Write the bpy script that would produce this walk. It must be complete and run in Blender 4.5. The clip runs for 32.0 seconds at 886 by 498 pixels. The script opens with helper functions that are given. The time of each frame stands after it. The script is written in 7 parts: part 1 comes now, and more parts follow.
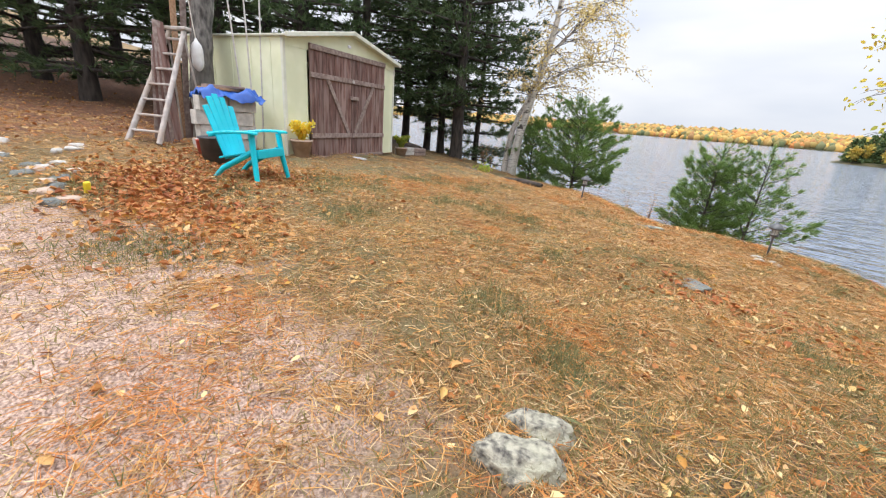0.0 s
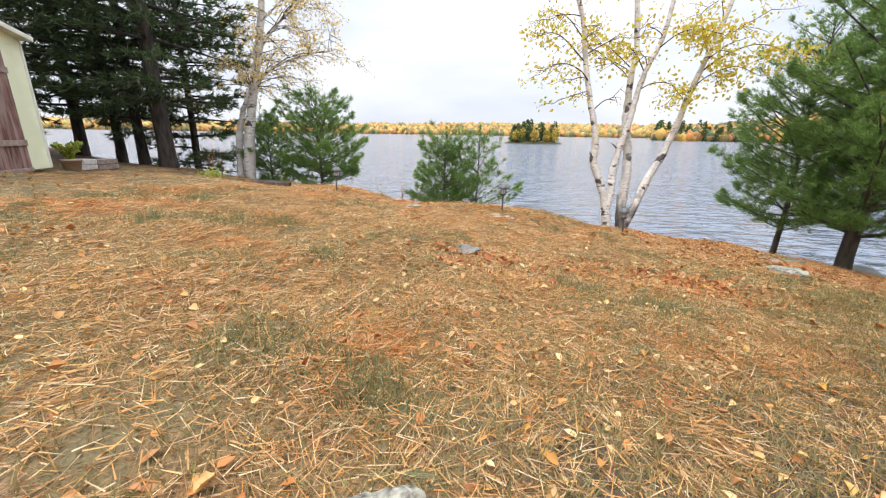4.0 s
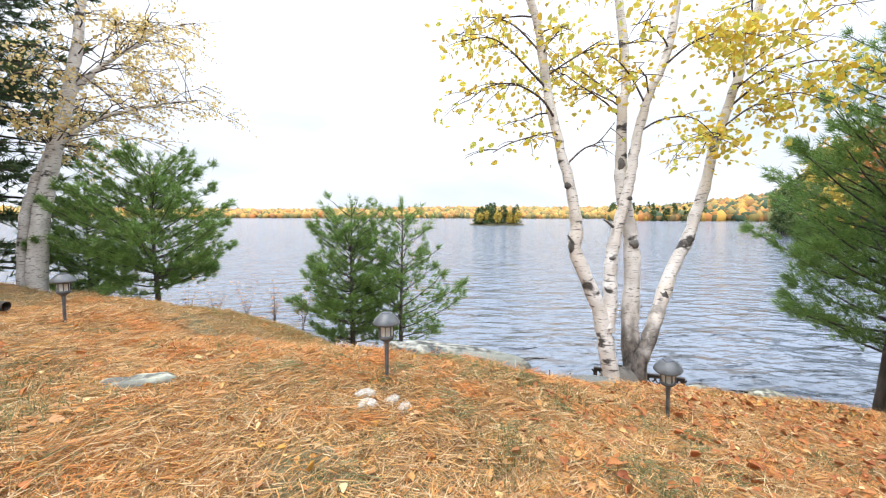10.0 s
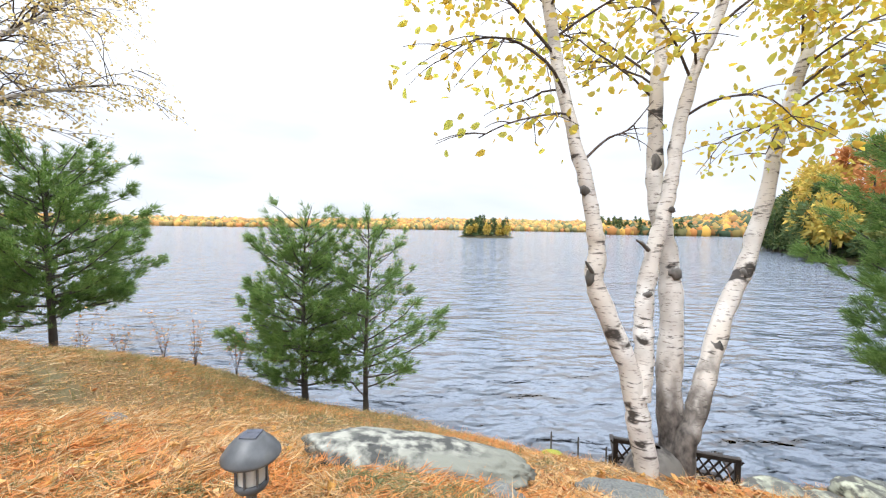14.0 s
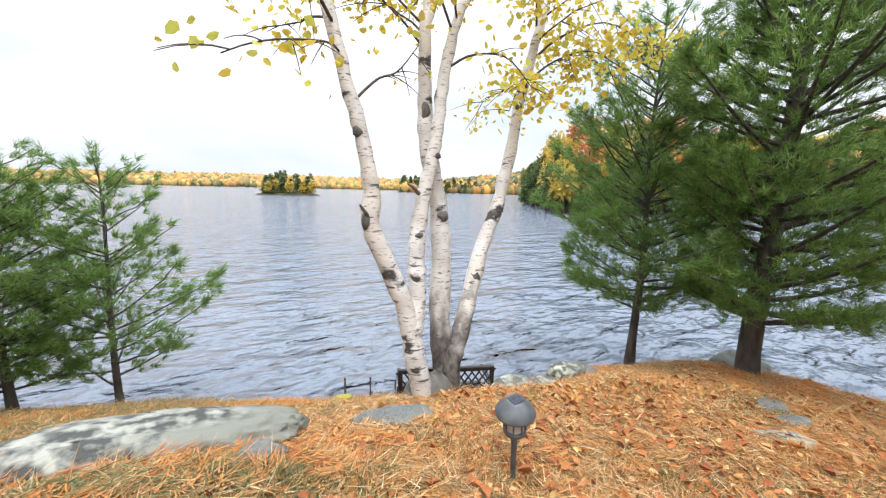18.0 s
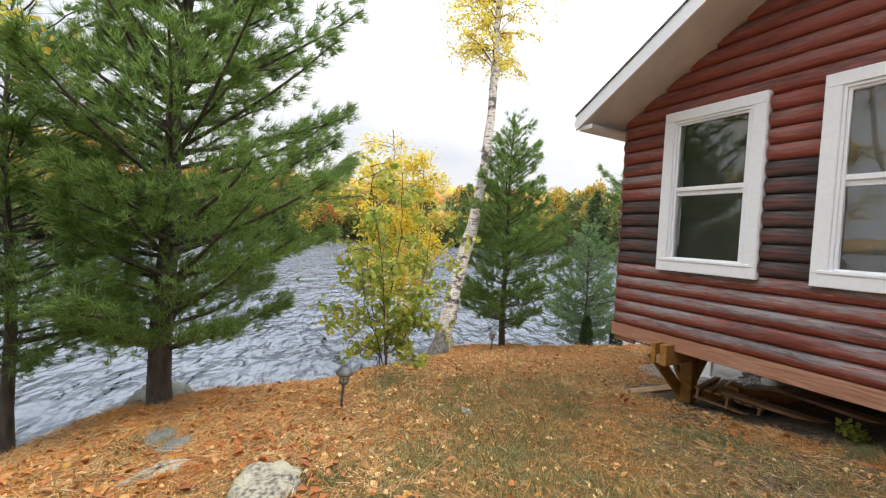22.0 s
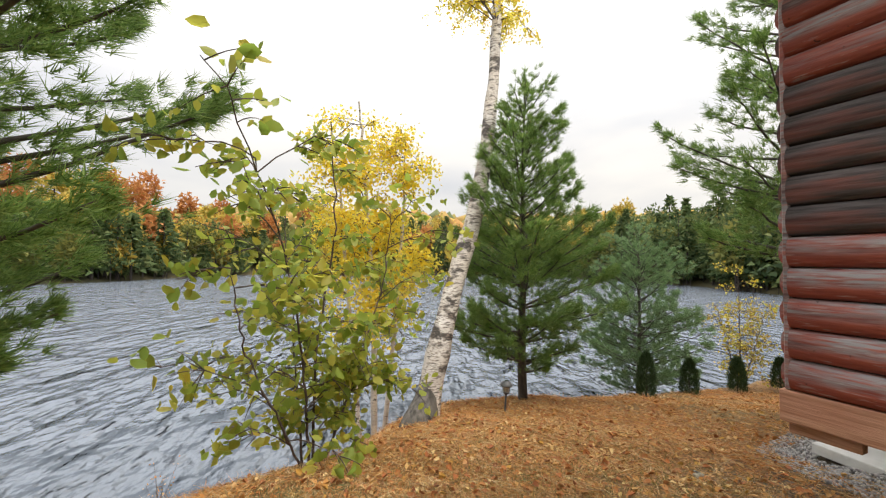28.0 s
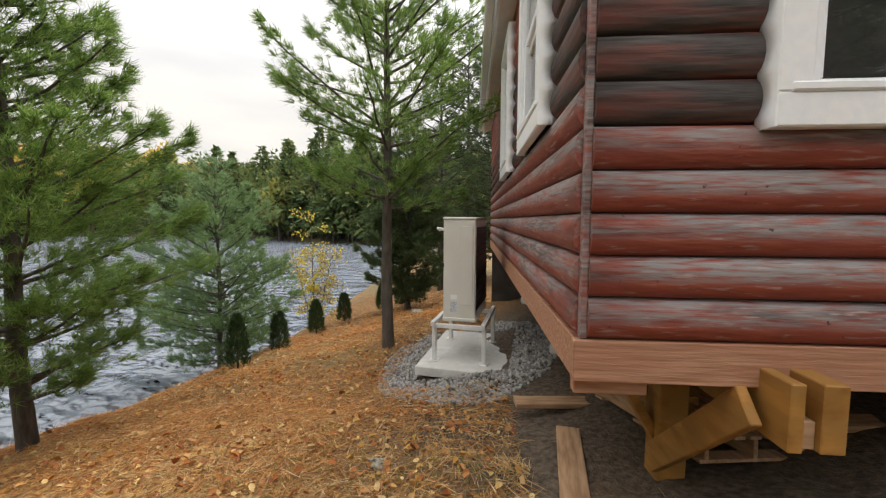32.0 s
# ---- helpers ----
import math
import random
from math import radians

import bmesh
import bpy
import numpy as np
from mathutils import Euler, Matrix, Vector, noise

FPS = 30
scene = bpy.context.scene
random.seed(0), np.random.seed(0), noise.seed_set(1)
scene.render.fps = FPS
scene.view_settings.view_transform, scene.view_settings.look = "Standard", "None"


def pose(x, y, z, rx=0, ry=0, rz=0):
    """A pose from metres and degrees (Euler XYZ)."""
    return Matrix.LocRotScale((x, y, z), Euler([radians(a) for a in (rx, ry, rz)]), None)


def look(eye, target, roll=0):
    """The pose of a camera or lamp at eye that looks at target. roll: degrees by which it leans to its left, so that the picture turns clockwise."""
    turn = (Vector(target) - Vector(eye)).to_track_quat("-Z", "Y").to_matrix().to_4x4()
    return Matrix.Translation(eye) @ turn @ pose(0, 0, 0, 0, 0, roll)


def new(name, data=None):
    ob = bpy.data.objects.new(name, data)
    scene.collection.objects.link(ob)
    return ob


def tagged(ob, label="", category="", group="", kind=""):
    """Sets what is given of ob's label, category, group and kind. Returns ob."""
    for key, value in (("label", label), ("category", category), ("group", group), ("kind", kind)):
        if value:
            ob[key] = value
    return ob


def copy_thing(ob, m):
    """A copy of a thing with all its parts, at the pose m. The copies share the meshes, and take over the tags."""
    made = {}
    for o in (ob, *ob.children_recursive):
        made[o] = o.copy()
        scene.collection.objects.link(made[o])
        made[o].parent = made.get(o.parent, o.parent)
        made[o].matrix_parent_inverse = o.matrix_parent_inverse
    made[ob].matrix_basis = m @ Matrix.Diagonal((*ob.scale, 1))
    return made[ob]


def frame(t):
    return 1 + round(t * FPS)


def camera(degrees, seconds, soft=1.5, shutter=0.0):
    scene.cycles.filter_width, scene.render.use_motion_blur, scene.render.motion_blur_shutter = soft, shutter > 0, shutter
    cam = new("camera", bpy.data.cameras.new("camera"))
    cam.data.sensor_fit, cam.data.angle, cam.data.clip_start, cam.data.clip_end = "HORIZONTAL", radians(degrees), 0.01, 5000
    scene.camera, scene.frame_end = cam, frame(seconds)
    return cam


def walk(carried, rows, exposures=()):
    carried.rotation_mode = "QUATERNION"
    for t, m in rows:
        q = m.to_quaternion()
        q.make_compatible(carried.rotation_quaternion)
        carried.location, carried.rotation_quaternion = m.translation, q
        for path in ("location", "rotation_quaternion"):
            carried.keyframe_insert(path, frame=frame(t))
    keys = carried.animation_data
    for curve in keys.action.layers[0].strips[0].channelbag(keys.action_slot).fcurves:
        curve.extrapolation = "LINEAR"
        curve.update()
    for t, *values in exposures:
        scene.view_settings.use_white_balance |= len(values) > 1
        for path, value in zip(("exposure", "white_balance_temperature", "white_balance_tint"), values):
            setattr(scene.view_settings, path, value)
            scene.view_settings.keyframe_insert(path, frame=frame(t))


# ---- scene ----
cam = camera(97.0, 32.0, 1.2)
PATH = [
    (0, (0.692, -1.04, 1.407), (-0.52, 0.418, 0.772), 4.7),
    (0.5, (0.701, -1.004, 1.396), (-0.422, 0.515, 0.74), 3.6),
    (1, (0.72, -0.979, 1.396), (-0.321, 0.59, 0.723), 2.7),
    (1.5, (0.712, -0.969, 1.402), (-0.266, 0.64, 0.727), 1.9),
    (2, (0.663, -0.953, 1.394), (-0.236, 0.7, 0.717), 1.7),
    (2.5, (0.627, -0.826, 1.374), (-0.203, 0.87, 0.715), 2.3),
    (3, (0.567, -0.68, 1.323), (-0.094, 1.107, 0.715), 3.1),
    (3.5, (0.407, -0.602, 1.146), (0.131, 1.287, 0.55), 3.8),
    (5.5, (0.409, 0.427, 1.145), (0.33, 2.401, 0.834), -1.5),
    (6, (0.545, 0.674, 1.093), (0.623, 2.666, 0.944), -1.4),
    (6.5, (0.669, 0.984, 1.036), (0.927, 2.964, 0.934), -0.3),
    (7, (0.704, 1.338, 1.033), (0.953, 3.318, 0.896), -0.2),
    (7.5, (0.825, 1.656, 1.0), (1.05, 3.641, 0.89), -1.0),
    (8, (1.012, 2.009, 0.996), (1.307, 3.983, 0.879), -0.2),
    (8.5, (1.126, 2.406, 0.997), (1.386, 4.385, 0.872), 0.6),
    (9, (1.215, 2.757, 0.967), (1.363, 4.746, 0.819), 0.9),
    (9.5, (1.243, 3.111, 0.997), (1.28, 5.105, 0.844), 0.4),
    (10, (1.217, 3.409, 1.03), (1.187, 5.402, 0.867), 0.1),
    (10.5, (1.339, 3.672, 1.024), (1.254, 5.665, 0.876), -0.2),
    (11, (1.411, 3.945, 0.994), (1.269, 5.933, 0.826), -0.3),
    (11.5, (1.352, 4.209, 1.016), (1.125, 6.19, 0.856), -0.2),
    (12, (1.394, 4.396, 1.011), (1.075, 6.364, 0.852), -0.5),
    (12.5, (1.43, 4.57, 1.01), (1.022, 6.521, 0.848), -0.8),
    (13, (1.355, 4.712, 1.038), (0.958, 6.666, 0.887), -1.1),
    (13.5, (1.357, 4.769, 1.045), (1.134, 6.753, 0.931), -0.1),
    (14, (1.4, 4.769, 1.065), (1.424, 6.766, 0.961), 0.9),
    (14.5, (1.402, 4.803, 1.038), (1.663, 6.783, 0.924), 2.1),
    (15, (1.436, 4.852, 1.021), (1.894, 6.795, 0.9), 2.2),
    (15.5, (1.479, 4.834, 1.039), (2.077, 6.739, 0.922), 2.2),
    (17.5, (1.642, 4.81, 1.012), (2.541, 6.581, 0.773), 1.2),
    (18, (1.673, 4.82, 0.956), (2.611, 6.561, 0.658), 1.3),
    (18.5, (1.698, 4.84, 0.959), (2.721, 6.528, 0.638), 1.6),
    (19, (1.692, 4.917, 1.038), (2.893, 6.495, 0.77), 2.4),
    (19.5, (1.669, 4.97, 1.039), (3.105, 6.348, 0.846), 3.8),
    (20, (1.723, 4.951, 1.062), (3.395, 6.038, 0.911), 3.8),
    (20.5, (1.818, 4.898, 1.026), (3.678, 5.622, 0.902), 4.0),
    (21, (1.941, 4.755, 1.017), (3.907, 5.101, 0.899), 3.7),
    (21.5, (2.069, 4.523, 0.999), (4.066, 4.529, 0.891), 3.2),
    (22, (2.217, 4.366, 0.993), (4.2, 4.121, 0.911), 2.7),
    (22.5, (2.391, 4.312, 0.976), (4.352, 3.918, 0.953), 2.5),
    (23, (2.488, 4.17, 0.938), (4.444, 3.755, 0.962), 2.5),
    (23.5, (2.648, 4.001, 0.898), (4.609, 3.611, 0.934), 2.4),
    (24, (2.914, 3.87, 0.859), (4.884, 3.526, 0.891), 2.2),
    (24.5, (3.132, 3.81, 0.837), (5.112, 3.527, 0.875), 1.9),
    (25, (3.315, 3.694, 0.833), (5.303, 3.483, 0.888), 1.5),
    (25.5, (3.528, 3.667, 0.772), (5.523, 3.537, 0.848), 1.3),
    (27.5, (4.641, 3.661, 0.631), (6.638, 3.593, 0.719), 1.0),
    (28, (4.911, 3.417, 0.596), (6.906, 3.298, 0.661), 0.6),
    (28.5, (5.186, 3.318, 0.627), (7.172, 3.084, 0.637), -0.1),
    (29, (5.488, 3.445, 0.6), (7.435, 2.987, 0.586), 0.1),
    (29.5, (5.766, 3.361, 0.48), (7.635, 2.651, 0.47), -0.4),
    (30, (6.028, 3.264, 0.473), (7.747, 2.243, 0.44), -0.4),
    (30.5, (6.284, 3.269, 0.486), (7.749, 1.909, 0.405), -0.2),
    (31, (6.388, 3.143, 0.441), (7.616, 1.568, 0.317), 0.4),
    (31.5, (6.439, 3.078, 0.421), (7.472, 1.37, 0.293), 0.9),
    (32, (6.557, 3.069, 0.414), (7.44, 1.281, 0.266), 0.3),
]
walk(cam, [(t, look(eye, target, roll)) for t, eye, target, roll in PATH],
     exposures=[(0, 0.74, 6450, 11), (3.5, 0.80, 6400, 12), (6, 0.98, 6250, 11), (16, 0.95, 6300, 10), (20, 0.88, 6450, 10), (22.5, 0.74, 6900, 10), (28, 0.66, 7250, 10), (32, 0.66, 7350, 10)])

# ---- world, sun ----
LAKE = -2.5
world = bpy.data.worlds.new("overcast_sky")
scene.world = world
world.use_nodes = True
wn, wl = world.node_tree.nodes, world.node_tree.links
sky = wn.new("ShaderNodeTexSky")
sky.sky_type, sky.sun_disc = "NISHITA", False
sky.sun_elevation, sky.sun_rotation = radians(42), radians(200)
coord = wn.new("ShaderNodeTexCoord")
cloud = wn.new("ShaderNodeTexNoise")
cloud.inputs["Scale"].default_value, cloud.inputs["Detail"].default_value = 2.2, 4
stretch = wn.new("ShaderNodeMapping")
stretch.inputs["Scale"].default_value = (1, 1, 3.5)
wl.new(coord.outputs["Generated"], stretch.inputs["Vector"])
wl.new(stretch.outputs["Vector"], cloud.inputs["Vector"])
cover = wn.new("ShaderNodeValToRGB")
cover.color_ramp.elements[0].position, cover.color_ramp.elements[1].position = 0.3, 0.7
cover.color_ramp.elements[0].color, cover.color_ramp.elements[1].color = (7.0, 7.5, 8.5, 1), (9.9, 10.0, 10.2, 1)
wl.new(cloud.outputs["Fac"], cover.inputs["Fac"])
veil = wn.new("ShaderNodeMix")
veil.data_type = "RGBA"
veil.inputs["Factor"].default_value = 0.93
wl.new(sky.outputs["Color"], veil.inputs["A"])
wl.new(cover.outputs["Color"], veil.inputs["B"])
split = wn.new("ShaderNodeSeparateXYZ")
wl.new(coord.outputs["Generated"], split.inputs["Vector"])
height = wn.new("ShaderNodeMath")
height.operation, height.use_clamp = "MAXIMUM", True
wl.new(split.outputs["Z"], height.inputs[0])
height.inputs[1].default_value = 0.0
swell = wn.new("ShaderNodeMath")
swell.operation = "POWER"
wl.new(height.outputs[0], swell.inputs[0])
swell.inputs[1].default_value = 2.4
dome = wn.new("ShaderNodeMath")
dome.operation = "MULTIPLY_ADD"
wl.new(swell.outputs[0], dome.inputs[0])
dome.inputs[1].default_value, dome.inputs[2].default_value = 1.95, 0.555
overhead = wn.new("ShaderNodeVectorMath")
overhead.operation = "SCALE"
wl.new(veil.outputs["Result"], overhead.inputs[0])
wl.new(dome.outputs[0], overhead.inputs["Scale"])
wl.new(overhead.outputs["Vector"], wn["Background"].inputs["Color"])
wn["Background"].inputs["Strength"].default_value = 0.115
sun = new("sun", bpy.data.lights.new("sun", "SUN"))
sun.data.energy, sun.data.angle, sun.data.color = 1.2, radians(25), (1.0, 0.96, 0.9)
sun.matrix_world = look((0, 0, 30), (8, 12, 5))


# ---- materials ----
def socket(node, name, value):
    node.inputs[name].default_value = value


def surface(name, c1, c2, scale=8.0, rough=0.8, bump=0.2, c3=None, big=0.6, grain=(1, 1, 1), metal=0.0, island=0.0, lo=0.35, hi=0.65, bump_scale=None):
    """Two scales of noise between three colours, with fine relief; island: how far single pieces differ."""
    m = bpy.data.materials.new(name)
    m.use_nodes = True
    n, l = m.node_tree.nodes, m.node_tree.links
    b = n["Principled BSDF"]
    socket(b, "Roughness", rough)
    socket(b, "Metallic", metal)
    tc = n.new("ShaderNodeTexCoord")
    mp = n.new("ShaderNodeMapping")
    mp.inputs["Scale"].default_value = grain
    l.new(tc.outputs["Object"], mp.inputs["Vector"])
    fine = n.new("ShaderNodeTexNoise")
    socket(fine, "Scale", scale)
    socket(fine, "Detail", 6)
    l.new(mp.outputs["Vector"], fine.inputs["Vector"])
    ramp = n.new("ShaderNodeValToRGB")
    ramp.color_ramp.elements[0].position, ramp.color_ramp.elements[1].position = lo, hi
    ramp.color_ramp.elements[0].color, ramp.color_ramp.elements[1].color = (*c1, 1), (*c2, 1)
    l.new(fine.outputs["Fac"], ramp.inputs["Fac"])
    colour = ramp.outputs["Color"]
    if c3:
        wide = n.new("ShaderNodeTexNoise")
        socket(wide, "Scale", big)
        socket(wide, "Detail", 4)
        l.new(mp.outputs["Vector"], wide.inputs["Vector"])
        mask = n.new("ShaderNodeValToRGB")
        mask.color_ramp.elements[0].position, mask.color_ramp.elements[1].position = 0.45, 0.62
        l.new(wide.outputs["Fac"], mask.inputs["Fac"])
        mix = n.new("ShaderNodeMix")
        mix.data_type = "RGBA"
        l.new(mask.outputs["Color"], mix.inputs["Factor"])
        l.new(colour, mix.inputs["A"])
        mix.inputs["B"].default_value = (*c3, 1)
        colour = mix.outputs["Result"]
    if island:
        geo = n.new("ShaderNodeNewGeometry")
        info = n.new("ShaderNodeObjectInfo")
        both = n.new("ShaderNodeMath")
        both.operation = "ADD"
        l.new(geo.outputs["Random Per Island"], both.inputs[0])
        l.new(info.outputs["Random"], both.inputs[1])
        wrap = n.new("ShaderNodeMath")
        wrap.operation = "FRACT"
        l.new(both.outputs[0], wrap.inputs[0])
        span = n.new("ShaderNodeMapRange")
        socket(span, "To Min", 1 - island)
        socket(span, "To Max", 1 + island)
        l.new(wrap.outputs[0], span.inputs["Value"])
        hsv = n.new("ShaderNodeHueSaturation")
        l.new(span.outputs["Result"], hsv.inputs["Value"])
        l.new(colour, hsv.inputs["Color"])
        colour = hsv.outputs["Color"]
    l.new(colour, b.inputs["Base Color"])
    if bump:
        bp = n.new("ShaderNodeBump")
        socket(bp, "Strength", bump)
        socket(bp, "Distance", 0.02)
        if bump_scale:
            rough_noise = n.new("ShaderNodeTexNoise")
            socket(rough_noise, "Scale", bump_scale)
            socket(rough_noise, "Detail", 5)
            l.new(mp.outputs["Vector"], rough_noise.inputs["Vector"])
            l.new(rough_noise.outputs["Fac"], bp.inputs["Height"])
        else:
            l.new(fine.outputs["Fac"], bp.inputs["Height"])
        l.new(bp.outputs["Normal"], b.inputs["Normal"])
    return m


def pieces(name, colours, rough=0.7, through_light=0.0):
    """Each loose piece takes one of the colours, by chance."""
    m = bpy.data.materials.new(name)
    m.use_nodes = True
    n, l = m.node_tree.nodes, m.node_tree.links
    b = n["Principled BSDF"]
    socket(b, "Roughness", rough)
    geo = n.new("ShaderNodeNewGeometry")
    ramp = n.new("ShaderNodeValToRGB")
    e = ramp.color_ramp.elements
    while len(e) < len(colours):
        e.new(0.5)
    for i, c in enumerate(colours):
        e[i].position = i / (len(colours) - 1)
        e[i].color = (*c, 1)
    l.new(geo.outputs["Random Per Island"], ramp.inputs["Fac"])
    l.new(ramp.outputs["Color"], b.inputs["Base Color"])
    if through_light:
        t = n.new("ShaderNodeBsdfTranslucent")
        l.new(ramp.outputs["Color"], t.inputs["Color"])
        mix = n.new("ShaderNodeMixShader")
        socket(mix, "Fac", through_light)
        l.new(b.outputs[0], mix.inputs[1])
        l.new(t.outputs[0], mix.inputs[2])
        l.new(mix.outputs[0], n["Material Output"].inputs["Surface"])
    return m


def glassy(name, tint=(0.02, 0.025, 0.03)):
    m = bpy.data.materials.new(name)
    m.use_nodes = True
    b = m.node_tree.nodes["Principled BSDF"]
    socket(b, "Base Color", (0.9, 0.93, 0.95, 1))
    socket(b, "Roughness", 0.01)
    socket(b, "Transmission Weight", 1.0)
    socket(b, "IOR", 1.75)
    return m


def bark_birch(name="birch_bark", scarred=0.0):
    """White paper bark with dark bands and scars lying across the stem."""
    m = surface(name, (0.50, 0.46, 0.42), (0.74, 0.71, 0.67), 5, 0.75, 0.25, c3=(0.62, 0.56, 0.49), big=1.1)
    n, l = m.node_tree.nodes, m.node_tree.links
    b = n["Principled BSDF"]
    base = b.inputs["Base Color"].links[0].from_socket
    tc = n.new("ShaderNodeTexCoord")
    out = base
    for sc, grain, lo, hi, col in ((7, (1.0, 1.0, 5), 0.61, 0.68, (0.10, 0.085, 0.075)), (3.2, (1, 1, 1.6), 0.615, 0.66, (0.05, 0.043, 0.038)), (22, (0.8, 0.8, 4), 0.59, 0.67, (0.24, 0.20, 0.17))):
        mp = n.new("ShaderNodeMapping")
        mp.inputs["Scale"].default_value = grain
        l.new(tc.outputs["Object"], mp.inputs["Vector"])
        ns = n.new("ShaderNodeTexNoise")
        socket(ns, "Scale", sc)
        socket(ns, "Detail", 5)
        l.new(mp.outputs["Vector"], ns.inputs["Vector"])
        r = n.new("ShaderNodeValToRGB")
        r.color_ramp.elements[0].position, r.color_ramp.elements[1].position = lo - scarred, hi - scarred * 0.8
        l.new(ns.outputs["Fac"], r.inputs["Fac"])
        mix = n.new("ShaderNodeMix")
        mix.data_type = "RGBA"
        l.new(r.outputs["Color"], mix.inputs["Factor"])
        l.new(out, mix.inputs["A"])
        mix.inputs["B"].default_value = (*col, 1)
        out = mix.outputs["Result"]
    l.new(out, b.inputs["Base Color"])
    return m


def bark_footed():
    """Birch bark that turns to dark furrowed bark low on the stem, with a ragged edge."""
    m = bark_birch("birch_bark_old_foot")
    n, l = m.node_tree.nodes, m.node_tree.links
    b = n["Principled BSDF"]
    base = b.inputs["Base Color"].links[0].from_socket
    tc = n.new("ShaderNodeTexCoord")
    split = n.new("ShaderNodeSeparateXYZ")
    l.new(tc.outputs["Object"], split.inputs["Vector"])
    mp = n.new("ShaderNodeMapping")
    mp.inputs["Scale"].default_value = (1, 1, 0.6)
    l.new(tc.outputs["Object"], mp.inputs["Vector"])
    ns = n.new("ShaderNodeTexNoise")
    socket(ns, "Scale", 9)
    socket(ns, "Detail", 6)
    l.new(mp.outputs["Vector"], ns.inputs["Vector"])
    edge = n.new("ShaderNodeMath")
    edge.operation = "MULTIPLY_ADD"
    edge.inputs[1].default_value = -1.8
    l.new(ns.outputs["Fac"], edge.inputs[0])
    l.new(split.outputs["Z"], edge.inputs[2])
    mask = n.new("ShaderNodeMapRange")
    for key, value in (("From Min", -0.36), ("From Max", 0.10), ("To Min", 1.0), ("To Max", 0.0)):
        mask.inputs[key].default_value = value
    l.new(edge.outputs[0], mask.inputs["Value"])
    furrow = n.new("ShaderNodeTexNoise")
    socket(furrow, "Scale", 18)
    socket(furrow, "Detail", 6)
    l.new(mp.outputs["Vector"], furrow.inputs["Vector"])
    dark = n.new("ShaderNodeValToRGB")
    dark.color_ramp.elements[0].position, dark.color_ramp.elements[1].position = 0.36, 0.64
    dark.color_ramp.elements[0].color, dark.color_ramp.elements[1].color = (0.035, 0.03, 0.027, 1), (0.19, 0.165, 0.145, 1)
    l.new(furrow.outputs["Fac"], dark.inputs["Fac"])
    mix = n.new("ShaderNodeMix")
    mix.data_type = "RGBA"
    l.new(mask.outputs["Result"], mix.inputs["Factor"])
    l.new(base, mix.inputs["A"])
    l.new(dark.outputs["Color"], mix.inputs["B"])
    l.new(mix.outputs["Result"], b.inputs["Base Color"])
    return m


M = {}
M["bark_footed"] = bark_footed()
M["bark_scarred"] = bark_birch("scarred_birch_bark", 0.07)
M["bark_white"] = bark_birch(scarred=0.012)
M["bark_old"] = surface("old_birch_bark", (0.035, 0.032, 0.03), (0.19, 0.175, 0.16), 16, 0.9, 0.8, c3=(0.13, 0.12, 0.105), big=2.0, grain=(1, 1, 0.4))
M["bark_pine"] = surface("pine_bark", (0.045, 0.038, 0.033), (0.12, 0.10, 0.085), 14, 0.9, 0.7, c3=(0.08, 0.075, 0.06), big=3, grain=(1, 1, 0.3))
M["bark_dark"] = surface("hemlock_bark", (0.03, 0.026, 0.024), (0.085, 0.07, 0.06), 12, 0.95, 0.8, grain=(1, 1, 0.25))
M["twig"] = surface("twig_bark", (0.05, 0.035, 0.03), (0.12, 0.09, 0.075), 20, 0.85, 0.2)
M["needles_pine"] = pieces("pine_foliage", [(0.09, 0.165, 0.04), (0.14, 0.245, 0.06), (0.21, 0.33, 0.085), (0.29, 0.39, 0.12)], 0.5, 0.6)
M["needles_dark"] = pieces("hemlock_foliage", [(0.045, 0.075, 0.03), (0.075, 0.12, 0.05), (0.12, 0.165, 0.065)], 0.6, 0.4)
M["needles_blue"] = pieces("spruce_foliage", [(0.14, 0.24, 0.10), (0.19, 0.31, 0.14), (0.26, 0.37, 0.18)], 0.6, 0.5)
M["needles_cedar"] = pieces("cedar_foliage", [(0.02, 0.05, 0.015), (0.04, 0.085, 0.025), (0.06, 0.10, 0.03)], 0.6, 0.2)
M["leaf_yellow"] = pieces("yellow_birch_leaves", [(0.68, 0.44, 0.05), (0.74, 0.58, 0.08), (0.62, 0.62, 0.12), (0.58, 0.36, 0.06)], 0.6, 0.6)
M["leaf_pale"] = pieces("pale_autumn_leaves", [(0.76, 0.58, 0.20), (0.80, 0.66, 0.32), (0.66, 0.46, 0.18)], 0.6, 0.6)
M["leaf_gold"] = pieces("gold_leaves", [(0.86, 0.60, 0.05), (0.90, 0.72, 0.09), (0.84, 0.74, 0.14), (0.74, 0.66, 0.12)], 0.6, 0.65)
M["leaf_green"] = pieces("green_sapling_leaves", [(0.24, 0.36, 0.06), (0.36, 0.45, 0.08), (0.54, 0.52, 0.09), (0.22, 0.32, 0.055), (0.62, 0.50, 0.08)], 0.45, 0.55)
M["litter"] = pieces("fallen_leaves", [(0.40, 0.14, 0.035), (0.54, 0.24, 0.06), (0.62, 0.38, 0.14), (0.30, 0.10, 0.03), (0.50, 0.19, 0.05), (0.66, 0.46, 0.22), (0.38, 0.15, 0.05), (0.58, 0.33, 0.06)], 0.7, 0.15)
